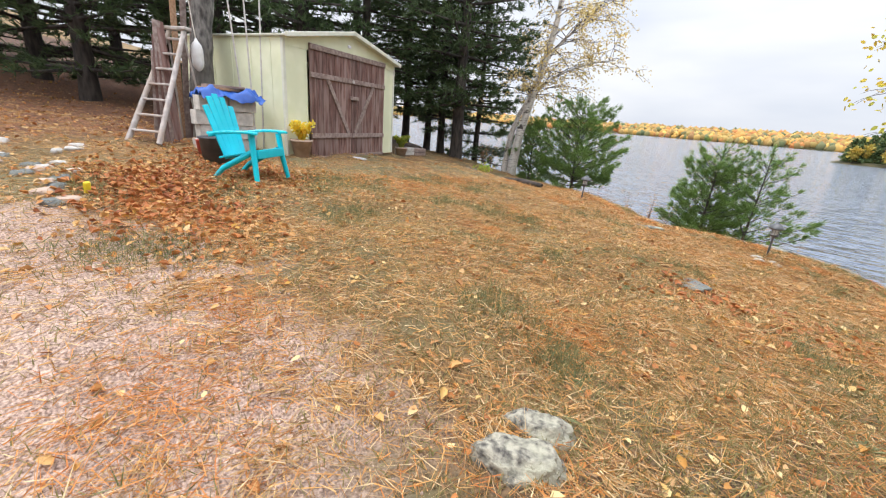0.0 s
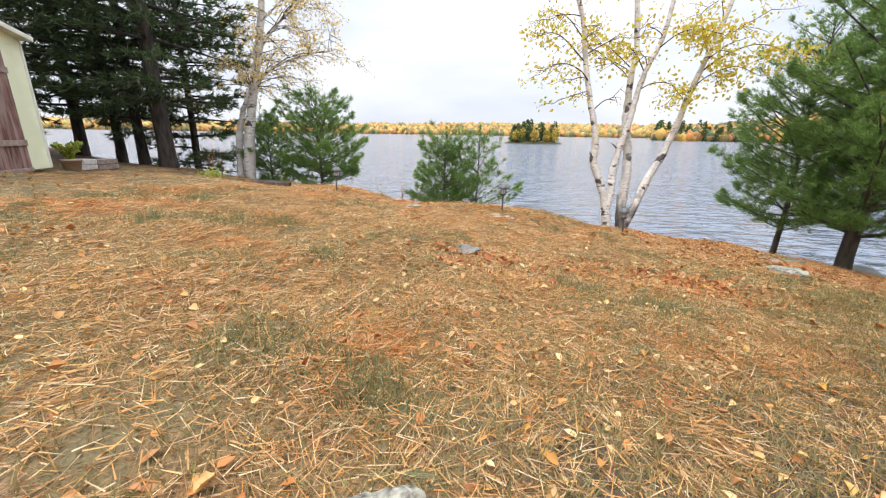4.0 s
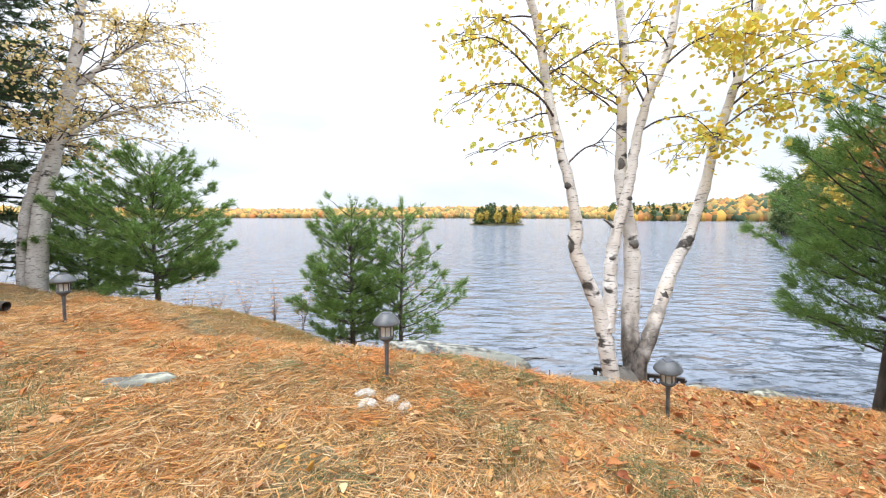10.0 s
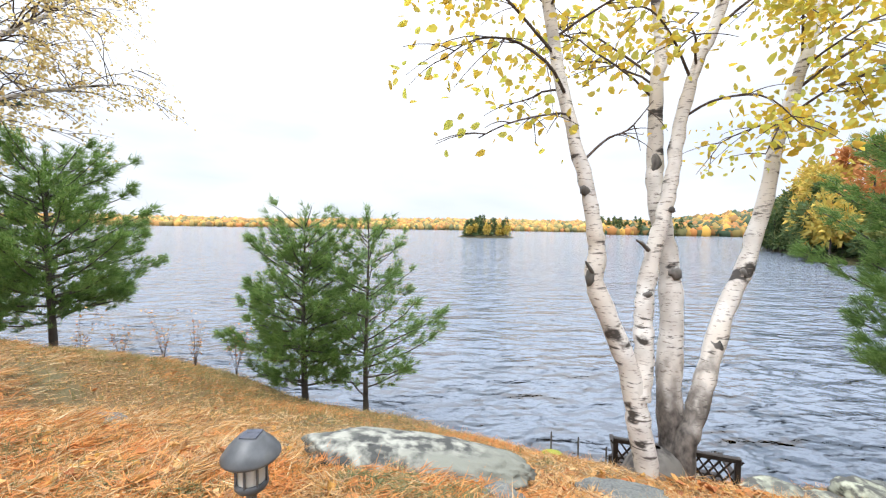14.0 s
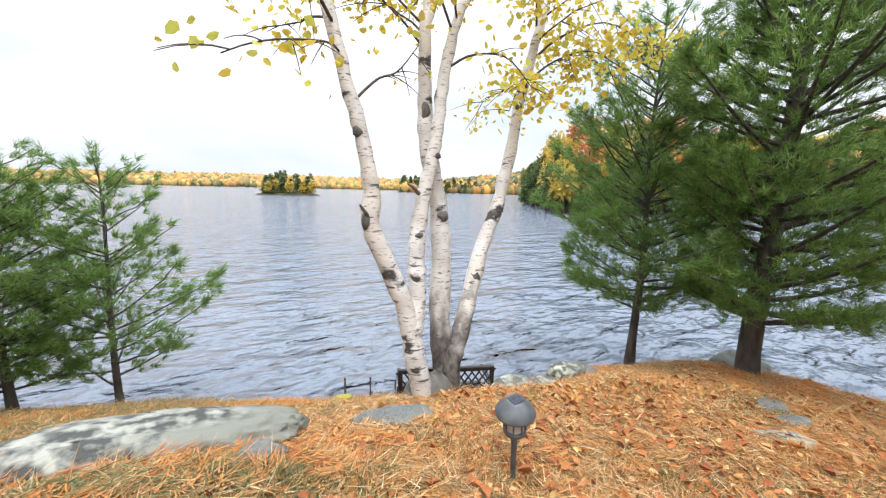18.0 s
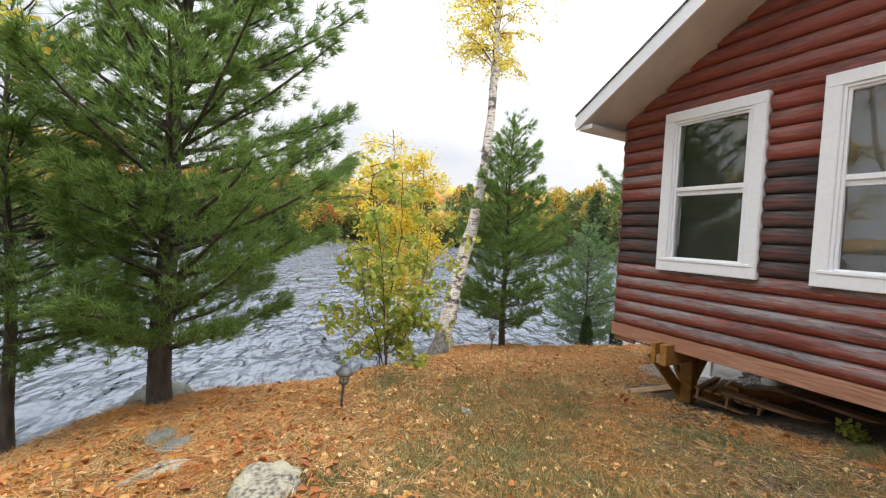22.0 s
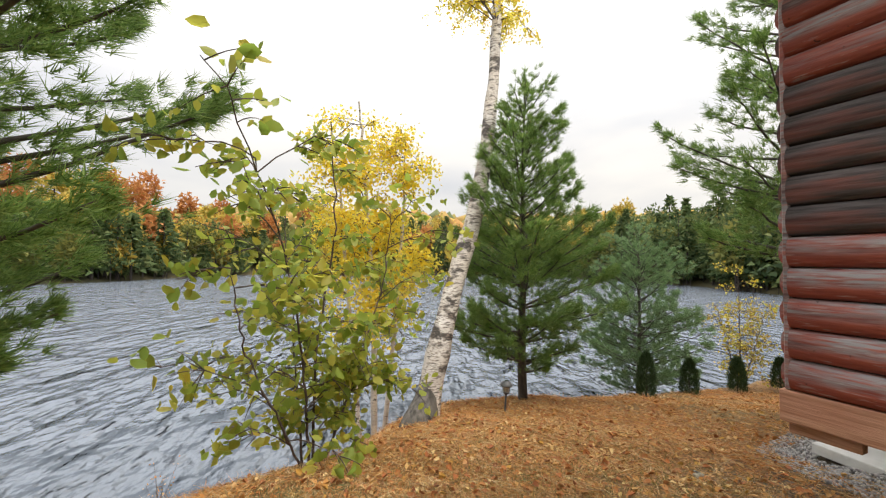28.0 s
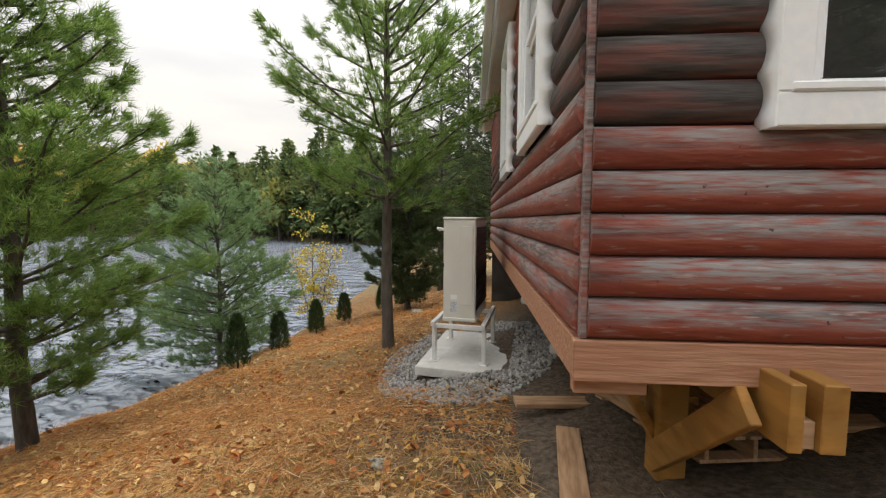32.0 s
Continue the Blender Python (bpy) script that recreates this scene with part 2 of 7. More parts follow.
M["straw"] = pieces("fallen_pine_needles", [(0.48, 0.21, 0.055), (0.64, 0.36, 0.11), (0.26, 0.13, 0.055), (0.72, 0.54, 0.30), (0.42, 0.30, 0.16), (0.56, 0.27, 0.07), (0.20, 0.11, 0.06), (0.70, 0.44, 0.18)], 0.7, 0.1)
M["grass"] = pieces("autumn_grass", [(0.16, 0.16, 0.05), (0.28, 0.24, 0.09), (0.36, 0.29, 0.13), (0.20, 0.20, 0.07)], 0.7, 0.2)
M["grass_green"] = pieces("green_grass", [(0.10, 0.13, 0.05), (0.17, 0.19, 0.08), (0.26, 0.25, 0.12), (0.14, 0.17, 0.06)], 0.7, 0.25)
M["straw_red"] = pieces("fresh_pine_needles", [(0.52, 0.19, 0.045), (0.64, 0.27, 0.065), (0.44, 0.15, 0.04), (0.68, 0.34, 0.11)], 0.7, 0.1)
M["litter_rust"] = pieces("rust_leaves", [(0.34, 0.10, 0.03), (0.46, 0.16, 0.045), (0.24, 0.07, 0.025), (0.52, 0.22, 0.07)], 0.7, 0.15)
M["litter_pale"] = pieces("pale_birch_leaves", [(0.66, 0.46, 0.20), (0.74, 0.56, 0.28), (0.58, 0.36, 0.10)], 0.7, 0.15)
M["rock"] = surface("lichened_granite", (0.06, 0.055, 0.05), (0.36, 0.34, 0.27), 34, 0.95, 1.0, c3=(0.38, 0.37, 0.28), big=7.0, lo=0.34, hi=0.62)
M["lichen_rock"] = surface("lichen_blotched_granite", (0.10, 0.10, 0.09), (0.46, 0.48, 0.37), 9, 0.95, 0.9, c3=(0.16, 0.165, 0.14), big=4.0, lo=0.46, hi=0.58)
M["outcrop"] = surface("lichen_mottled_bedrock", (0.06, 0.062, 0.058), (0.34, 0.34, 0.29), 11, 0.95, 1.0, c3=(0.20, 0.205, 0.17), big=3.0, lo=0.42, hi=0.60)
M["pale_stone"] = surface("pale_dusty_stone", (0.30, 0.27, 0.23), (0.52, 0.48, 0.42), 40, 0.95, 0.6, c3=(0.42, 0.40, 0.35), big=9.0)
M["slab"] = surface("mossy_bedrock", (0.05, 0.055, 0.055), (0.25, 0.26, 0.245), 70, 0.95, 0.9, c3=(0.20, 0.21, 0.19), big=5.0, lo=0.22, hi=0.78)
M["moss"] = surface("bright_moss", (0.18, 0.22, 0.02), (0.36, 0.40, 0.06), 40, 0.95, 0.6)
M["white_trim"] = surface("white_window_trim", (0.84, 0.87, 0.92), (0.89, 0.91, 0.95), 30, 0.45, 0.05)
M["soffit"] = surface("white_soffit", (0.62, 0.62, 0.64), (0.72, 0.72, 0.73), 6, 0.5, 0.05)
M["shingle"] = surface("grey_shingles", (0.08, 0.08, 0.085), (0.17, 0.17, 0.17), 30, 0.95, 0.4)
M["skirt"] = surface("pinkish_stained_board", (0.33, 0.15, 0.085), (0.48, 0.26, 0.17), 9, 0.75, 0.35, c3=(0.40, 0.19, 0.12), big=2.5, grain=(0.5, 4, 6))
M["timber"] = surface("treated_timber", (0.24, 0.105, 0.02), (0.40, 0.195, 0.045), 4, 0.7, 0.25, c3=(0.30, 0.15, 0.04), big=2.4, grain=(2, 1, 4))
M["board"] = surface("weathered_board", (0.28, 0.155, 0.085), (0.46, 0.29, 0.175), 5, 0.8, 0.25, grain=(1, 6, 6))
# near-black colour stands in for shade indoors and below the cabin
M["dark_backing"] = surface("unlit_dark_backing", (0.05, 0.045, 0.042), (0.09, 0.083, 0.078), 3, 0.9, 0)
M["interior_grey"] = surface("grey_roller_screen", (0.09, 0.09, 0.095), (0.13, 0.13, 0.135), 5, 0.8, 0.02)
M["glass"] = glassy("window_glass")
M["concrete"] = surface("pale_concrete", (0.56, 0.56, 0.55), (0.70, 0.70, 0.69), 12, 0.85, 0.15, c3=(0.6, 0.59, 0.57), big=2)
M["gravel"] = pieces("crushed_stone", [(0.14, 0.135, 0.14), (0.28, 0.27, 0.27), (0.42, 0.41, 0.40), (0.22, 0.2, 0.2)], 0.9)
M["drive_stone"] = pieces("drive_stone", [(0.24, 0.17, 0.13), (0.42, 0.31, 0.25), (0.52, 0.40, 0.33), (0.30, 0.22, 0.17)], 0.9)
M["enamel"] = surface("cream_white_enamel", (0.66, 0.66, 0.62), (0.72, 0.72, 0.68), 3, 0.4, 0.02)
M["white_metal"] = surface("white_powder_coat", (0.72, 0.72, 0.73), (0.8, 0.8, 0.8), 20, 0.4, 0.03)
M["fin"] = surface("dark_coil_fins", (0.03, 0.03, 0.035), (0.07, 0.07, 0.075), 60, 0.5, 0.2, metal=0.4)
M["print"] = surface("pale_print", (0.42, 0.47, 0.55), (0.75, 0.77, 0.8), 60, 0.6, 0.0)
M["black_metal"] = surface("black_painted_metal", (0.018, 0.018, 0.02), (0.05, 0.05, 0.052), 20, 0.45, 0.1, metal=0.3)
M["lamp_grey"] = surface("grey_lamp_plastic", (0.06, 0.065, 0.07), (0.12, 0.125, 0.13), 14, 0.45, 0.05)
M["solar"] = surface("solar_panel", (0.03, 0.035, 0.05), (0.06, 0.065, 0.09), 40, 0.15, 0.0)
M["lamp_glass"] = surface("frosted_lamp_glass", (0.5, 0.5, 0.47), (0.68, 0.68, 0.64), 12, 0.25, 0.02)
M["shed_green"] = surface("pale_green_steel", (0.72, 0.75, 0.51), (0.80, 0.82, 0.61), 4, 0.5, 0.05, c3=(0.68, 0.71, 0.49), big=1.2)
M["shed_trim"] = surface("faded_shed_trim", (0.6, 0.62, 0.5), (0.72, 0.73, 0.63), 6, 0.5, 0.05)
M["barnwood"] = surface("weathered_brown_planks", (0.095, 0.046, 0.036), (0.21, 0.115, 0.095), 6, 0.85, 0.35, c3=(0.25, 0.17, 0.15), big=2.2, grain=(5, 5, 0.7), island=0.25)
M["barnwood_pale"] = surface("weathered_grey_batten", (0.20, 0.14, 0.12), (0.34, 0.27, 0.24), 6, 0.85, 0.35, grain=(3, 3, 3))
M["turquoise"] = surface("turquoise_plastic", (0.0, 0.50, 0.62), (0.0, 0.56, 0.68), 4, 0.35, 0.02)
M["aluminium"] = surface("worn_aluminium", (0.50, 0.47, 0.45), (0.66, 0.64, 0.62), 9, 0.5, 0.1, metal=0.3)
M["ladder"] = surface("worn_grey_ladder", (0.34, 0.30, 0.28), (0.54, 0.50, 0.47), 9, 0.6, 0.15, c3=(0.40, 0.33, 0.28), big=4, metal=0.1)
M["tarp"] = surface("blue_tarpaulin", (0.012, 0.065, 0.32), (0.025, 0.11, 0.44), 7, 0.4, 0.3)
M["block"] = surface("grey_concrete_block", (0.42, 0.40, 0.37), (0.58, 0.55, 0.51), 16, 0.95, 0.3)
M["pot"] = surface("clay_pot", (0.36, 0.26, 0.2), (0.5, 0.38, 0.3), 9, 0.85, 0.1)
M["dark_plastic"] = surface("dark_grey_plastic", (0.05, 0.05, 0.055), (0.085, 0.085, 0.09), 8, 0.5, 0.05)
M["buoy"] = surface("white_vinyl", (0.68, 0.68, 0.68), (0.8, 0.8, 0.8), 8, 0.4, 0.05, c3=(0.6, 0.58, 0.55), big=3)
M["rope"] = surface("faded_rope", (0.4, 0.36, 0.3), (0.6, 0.56, 0.5), 60, 0.9, 0.3)
M["red"] = surface("faded_red_plastic", (0.4, 0.05, 0.04), (0.5, 0.09, 0.06), 8, 0.5, 0.02)
M["iron_gate"] = surface("dark_brown_metal", (0.02, 0.016, 0.014), (0.045, 0.035, 0.03), 20, 0.5, 0.1, metal=0.3)
M["yellow_plastic"] = surface("yellow_plastic", (0.7, 0.55, 0.02), (0.8, 0.62, 0.04), 8, 0.5, 0.02)
M["hill"] = surface("wooded_hill_floor", (0.04, 0.045, 0.022), (0.10, 0.08, 0.035), 0.3, 0.95, 0)
M["far_crowns"] = pieces("far_autumn_woods", [(0.60, 0.38, 0.10), (0.07, 0.11, 0.05), (0.42, 0.22, 0.06), (0.52, 0.30, 0.07), (0.12, 0.13, 0.05), (0.55, 0.34, 0.09), (0.09, 0.12, 0.06), (0.45, 0.17, 0.05), (0.30, 0.25, 0.08)], 0.9)
M["mixed_crowns"] = pieces("mixed_autumn_woods", [(0.035, 0.06, 0.03), (0.05, 0.08, 0.035), (0.40, 0.16, 0.04), (0.04, 0.07, 0.03), (0.50, 0.28, 0.05), (0.06, 0.09, 0.04)], 0.9)
M["wood_green"] = pieces("bay_evergreens", [(0.045, 0.08, 0.032), (0.08, 0.13, 0.045), (0.12, 0.17, 0.058), (0.19, 0.21, 0.07)], 0.8, 0.35)
M["wood_olive"] = pieces("bay_olive_trees", [(0.14, 0.17, 0.05), (0.20, 0.22, 0.06), (0.30, 0.28, 0.07), (0.10, 0.14, 0.045)], 0.8, 0.35)
M["bay_crowns"] = pieces("bay_slope_woods", [(0.42, 0.20, 0.05), (0.07, 0.11, 0.045), (0.50, 0.30, 0.06), (0.10, 0.14, 0.05), (0.46, 0.24, 0.06), (0.16, 0.17, 0.06), (0.55, 0.38, 0.08)], 0.9)
M["wood_gold"] = pieces("bay_gold_trees", [(0.52, 0.36, 0.06), (0.62, 0.47, 0.09), (0.42, 0.38, 0.09), (0.58, 0.33, 0.07)], 0.8, 0.3)
M["wood_orange"] = pieces("bay_orange_trees", [(0.5, 0.2, 0.06), (0.55, 0.27, 0.09), (0.42, 0.16, 0.06)], 0.8, 0.3)


def log_material(name="red_stained_log", worn=1.0):
    """Red-stained siding; the stain has weathered off the upper half of most logs in ragged grey patches."""
    m = surface(name, (0.20, 0.036, 0.024), (0.34, 0.082, 0.052), 5, 0.6, 0.3, grain=(1.2, 9, 9), c3=(0.26, 0.058, 0.04), big=1.5)
    n, l = m.node_tree.nodes, m.node_tree.links
    b = n["Principled BSDF"]
    out = b.inputs["Base Color"].links[0].from_socket
    tc = n.new("ShaderNodeTexCoord")
    info = n.new("ShaderNodeObjectInfo")
    split = n.new("ShaderNodeSeparateXYZ")
    l.new(tc.outputs["Object"], split.inputs["Vector"])

    def streak(k, scale, grain):
        mp = n.new("ShaderNodeMapping")
        mp.inputs["Scale"].default_value = grain
        l.new(tc.outputs["Object"], mp.inputs["Vector"])
        off = n.new("ShaderNodeMath")
        off.operation = "MULTIPLY"
        off.inputs[1].default_value = 37.0 + 11 * k
        l.new(info.outputs["Random"], off.inputs[0])
        ns = n.new("ShaderNodeTexNoise")
        ns.noise_dimensions = "4D"
        socket(ns, "Scale", scale)
        socket(ns, "Detail", 7)
        l.new(mp.outputs["Vector"], ns.inputs["Vector"])
        l.new(off.outputs[0], ns.inputs["W"])
        return ns.outputs["Fac"]

    def band(value, lo, hi, most=1.0):
        r = n.new("ShaderNodeMapRange")
        for key, val in (("From Min", lo), ("From Max", hi), ("To Min", 0.0), ("To Max", most)):
            r.inputs[key].default_value = val
        l.new(value, r.inputs["Value"])
        return r.outputs["Result"]

    def times(p, q):
        t = n.new("ShaderNodeMath")
        t.operation = "MULTIPLY"
        l.new(p, t.inputs[0])
        l.new(q, t.inputs[1])
        return t.outputs[0]

    def over(base, factor, colour):
        mix = n.new("ShaderNodeMix")
        mix.data_type = "RGBA"
        l.new(factor, mix.inputs["Factor"])
        l.new(base, mix.inputs["A"])
        mix.inputs["B"].default_value = (*colour, 1)
        return mix.outputs["Result"]

    wide = band(streak(0, 2.0, (0.8, 3, 3)), 0.32, 0.50, worn)
    fibre = band(streak(1, 16, (0.5, 5, 5)), 0.34, 0.56, 0.95)
    upper = band(split.outputs["Z"], 0.05, 0.085)
    grey = times(times(wide, fibre), upper)
    out = over(out, grey, (0.25, 0.245, 0.25))
    dark = times(times(band(streak(2, 1.6, (0.8, 4, 4)), 0.50, 0.62), band(streak(3, 14, (0.5, 5, 5)), 0.36, 0.6, 0.8)), band(split.outputs["Z"], 0.03, 0.08))
    out = over(out, dark, (0.045, 0.038, 0.04))
    bare = times(band(streak(4, 22, (0.4, 3, 3)), 0.58, 0.66, 0.5), wide)
    out = over(out, bare, (0.42, 0.37, 0.36))
    knot = band(streak(5, 26, (1, 1.2, 1.2)), 0.68, 0.72, 0.9)
    out = over(out, knot, (0.03, 0.018, 0.016))
    l.new(out, b.inputs["Base Color"])
    return m


M["log"] = log_material()
M["log_sound"] = log_material("sound_red_stained_log", 0.35)


def dark_log_material():
    """Bare weathered log: greyed and blackened, with rests of the red stain and knots."""
    m = surface("blackened_weathered_log", (0.012, 0.010, 0.010), (0.095, 0.08, 0.08), 4.5, 0.75, 0.5, c3=(0.20, 0.055, 0.04), big=1.6, grain=(0.7, 7, 7), island=0.2, lo=0.36, hi=0.66)
    return m


M["log_dark"] = dark_log_material()


def water_material():
    m = bpy.data.materials.new("lake_water")
    m.use_nodes = True
    n, l = m.node_tree.nodes, m.node_tree.links
    b = n["Principled BSDF"]
    socket(b, "Base Color", (0.17, 0.20, 0.245, 1))
    socket(b, "Roughness", 0.11)
    socket(b, "IOR", 1.40)
    tc = n.new("ShaderNodeTexCoord")
    last = None
    for sc, grain, dist in ((0.42, (0.8, 1.6, 1), 1.1), (1.25, (0.75, 1.7, 1), 0.8), (3.6, (1.0, 1.5, 1), 0.16), (11.0, (1, 1.3, 1), 0.03)):
        mp = n.new("ShaderNodeMapping")
        mp.inputs["Scale"].default_value = grain
        mp.inputs["Rotation"].default_value = (0, 0, radians(-20))
        l.new(tc.outputs["Object"], mp.inputs["Vector"])
        ns = n.new("ShaderNodeTexNoise")
        socket(ns, "Scale", sc)
        socket(ns, "Detail", 1.2)
        l.new(mp.outputs["Vector"], ns.inputs["Vector"])
        bp = n.new("ShaderNodeBump")
        socket(bp, "Strength", 0.9)
        socket(bp, "Distance", dist)
        l.new(ns.outputs["Fac"], bp.inputs["Height"])
        if last:
            l.new(last.outputs["Normal"], bp.inputs["Normal"])
        last = bp
    l.new(last.outputs["Normal"], b.inputs["Normal"])
    return m


M["water"] = water_material()


def ground_material():
    """Needle litter over thin autumn grass, a gravelled drive by the shed path, bare soil under the cabin."""
    m = surface("needle_covered_lawn", (0.05, 0.034, 0.018), (0.36, 0.205, 0.08), 60, 0.95, 1.0, c3=(0.15, 0.125, 0.06), big=1.1, lo=0.30, hi=0.68)
    n, l = m.node_tree.nodes, m.node_tree.links
    b = n["Principled BSDF"]
    out = b.inputs["Base Color"].links[0].from_socket
    tc = n.new("ShaderNodeTexCoord")

    def spot(centre, size, edge, colours, scale):
        nonlocal out
        mp = n.new("ShaderNodeMapping")
        mp.vector_type = "POINT"
        mp.inputs["Location"].default_value = [-c / s for c, s in zip(centre, size)]
        mp.inputs["Scale"].default_value = [1 / s for s in size]
        l.new(tc.outputs["Object"], mp.inputs["Vector"])
        ln = n.new("ShaderNodeVectorMath")
        ln.operation = "LENGTH"
        l.new(mp.outputs["Vector"], ln.inputs[0])
        ns = n.new("ShaderNodeTexNoise")
        socket(ns, "Scale", 1.7)
        socket(ns, "Detail", 7)
        l.new(tc.outputs["Object"], ns.inputs["Vector"])
        add = n.new("ShaderNodeMath")
        add.operation = "MULTIPLY_ADD"
        add.inputs[1].default_value = edge
        l.new(ns.outputs["Fac"], add.inputs[0])
        l.new(ln.outputs["Value"], add.inputs[2])
        r = n.new("ShaderNodeValToRGB")
        r.color_ramp.elements[0].position, r.color_ramp.elements[1].position = 0.80, 0.99
        r.color_ramp.elements[0].color, r.color_ramp.elements[1].color = (1, 1, 1, 1), (0, 0, 0, 1)
        sc = n.new("ShaderNodeMath")
        sc.operation = "MULTIPLY"
        sc.inputs[1].default_value = 0.6
        l.new(add.outputs[0], sc.inputs[0])
        l.new(sc.outputs[0], r.inputs["Fac"])
        g = n.new("ShaderNodeTexNoise")
        socket(g, "Scale", scale)
        socket(g, "Detail", 8)
        l.new(tc.outputs["Object"], g.inputs["Vector"])
        gr = n.new("ShaderNodeValToRGB")
        gr.color_ramp.elements[0].position, gr.color_ramp.elements[1].position = 0.35, 0.65
        gr.color_ramp.elements[0].color, gr.color_ramp.elements[1].color = (*colours[0], 1), (*colours[1], 1)
        l.new(g.outputs["Fac"], gr.inputs["Fac"])
        mix = n.new("ShaderNodeMix")
        mix.data_type = "RGBA"
        l.new(r.outputs["Color"], mix.inputs["Factor"])
        l.new(out, mix.inputs["A"])
        l.new(gr.outputs["Color"], mix.inputs["B"])
        out = mix.outputs["Result"]

    spot((-1.5, -1.7, 0), (2.5, 1.9, 50), 1.15, ((0.20, 0.13, 0.10), (0.62, 0.46, 0.37)), 75)
    spot((10.5, -6.5, 0), (3.4, 4.6, 50), 0.8, ((0.07, 0.04, 0.02), (0.34, 0.17, 0.06)), 40)
    spot((8.6, 2.6, 0), (4.2, 2.6, 50), 0.9, ((0.10, 0.045, 0.018), (0.50, 0.22, 0.065)), 55)
    spot((-28, 2, 0), (17, 22, 50), 0.7, ((0.035, 0.022, 0.013), (0.13, 0.06, 0.03)), 12)
    spot((-13, -2, 0), (5.5, 8, 50), 0.7, ((0.07, 0.035, 0.02), (0.26, 0.11, 0.05)), 22)
    spot((4.6, -1.6, 0), (4.0, 3.6, 50), 0.7, ((0.05, 0.036, 0.026), (0.15, 0.11, 0.08)), 26)
    l.new(out, b.inputs["Base Color"])
    return m


M["ground"] = ground_material()


# ---- mesh helpers ----
def fast_mesh(name, verts, faces, smooth=False):
    """A mesh from an (n, 3) array and an (m, 3 or 4) array of indices."""
    verts, faces = np.asarray(verts, dtype=np.float32), np.asarray(faces, dtype=np.int32)
    me = bpy.data.meshes.new(name)
    me.vertices.add(len(verts))
    me.vertices.foreach_set("co", verts.ravel())
    k = faces.shape[1]
    me.loops.add(faces.size)
    me.loops.foreach_set("vertex_index", faces.ravel())
    me.polygons.add(len(faces))
    me.polygons.foreach_set("loop_start", np.arange(0, faces.size, k, dtype=np.int32))
    me.polygons.foreach_set("loop_total", np.full(len(faces), k, dtype=np.int32))
    me.update(calc_edges=True)
    if smooth:
        me.polygons.foreach_set("use_smooth", np.ones(len(faces), dtype=bool))
    return me


def part(name, bm, material, parent=None, label="", smooth=False):
    """One mesh object from a bmesh or a mesh, under a thing or a part."""
    if isinstance(bm, bmesh.types.BMesh):
        me = bpy.data.meshes.new(name)
        bm.to_mesh(me)
        bm.free()
        if smooth:
            for p in me.polygons:
                p.use_smooth = True
    else:
        me = bm
    me.materials.clear()
    me.materials.append(M[material])
    ob = new(name, me)
    ob.parent = parent
    if label:
        ob["label"] = label
    return ob


def thing(name, m, label, category, group="", kind=""):
    ob = new(name)
    ob.matrix_world = m
    return tagged(ob, label, category, group, kind)


def box(sx, sy, sz, at=(0, 0, 0), bevel=0.0, rot=None, bm=None):
    """A box with bevelled edges, centred on at."""
    own = bmesh.new()
    bmesh.ops.create_cube(own, size=1)
    bmesh.ops.scale(own, vec=(sx, sy, sz), verts=own.verts)
    if bevel:
        bmesh.ops.bevel(own, geom=own.edges, offset=bevel, segments=1, affect="EDGES")
    if rot:
        bmesh.ops.rotate(own, cent=(0, 0, 0), matrix=Euler([radians(a) for a in rot]).to_matrix(), verts=own.verts)
    bmesh.ops.translate(own, vec=at, verts=own.verts)
    if bm is None:
        return own
    tmp = bpy.data.meshes.new("tmp")
    own.to_mesh(tmp)
    own.free()
    bm.from_mesh(tmp)
    bpy.data.meshes.remove(tmp)
    return bm


def lathe(profile, seg=16, at=(0, 0, 0)):
    """A turned body from (radius, height) pairs."""
    prof = np.array(profile, dtype=float)
    a = np.linspace(0, 2 * np.pi, seg, endpoint=False)
    v = np.stack([np.outer(prof[:, 0], np.cos(a)), np.outer(prof[:, 0], np.sin(a)), np.outer(prof[:, 1], np.ones(seg))], -1).reshape(-1, 3) + np.array(at)
    f = []
    for i in range(len(prof) - 1):
        for j in range(seg):
            f.append((i * seg + j, i * seg + (j + 1) % seg, (i + 1) * seg + (j + 1) % seg, (i + 1) * seg + j))
    return fast_mesh("turned", v, f, True)


def tube_arrays(points, radii, seg=8):
    """Vertices and quads of a tapered tube along points."""
    p = np.array(points, dtype=float)
    r = np.array(radii, dtype=float)
    d = np.gradient(p, axis=0)
    d /= np.linalg.norm(d, axis=1)[:, None] + 1e-9
    ref = np.where(np.abs(d[:, 2:3]) > 0.9, np.array([[1.0, 0, 0]]), np.array([[0, 0, 1.0]]))
    if np.abs(d[:, 2]).mean() > 0.5:
        ref[:] = (1.0, 0, 0)
    u = np.cross(d, ref)
    u /= np.linalg.norm(u, axis=1)[:, None] + 1e-9
    w = np.cross(d, u)
    a = np.linspace(0, 2 * np.pi, seg, endpoint=False)
    v = p[:, None] + r[:, None, None] * (u[:, None] * np.cos(a)[None, :, None] + w[:, None] * np.sin(a)[None, :, None])
    i, j = np.meshgrid(np.arange(len(p) - 1), np.arange(seg), indexing="ij")
    f = np.stack([i * seg + j, i * seg + (j + 1) % seg, (i + 1) * seg + (j + 1) % seg, (i + 1) * seg + j], -1).reshape(-1, 4)
    return v.reshape(-1, 3), f


def tubes(name, paths, seg=6):
    """Many tubes in one mesh; paths holds (points, radii)."""
    vs, fs, k = [], [], 0
    for pts, rad in paths:
        v, f = tube_arrays(pts, rad, seg)
        vs.append(v)
        fs.append(f + k)
        k += len(v)
    return fast_mesh(name, np.concatenate(vs), np.concatenate(fs), True)


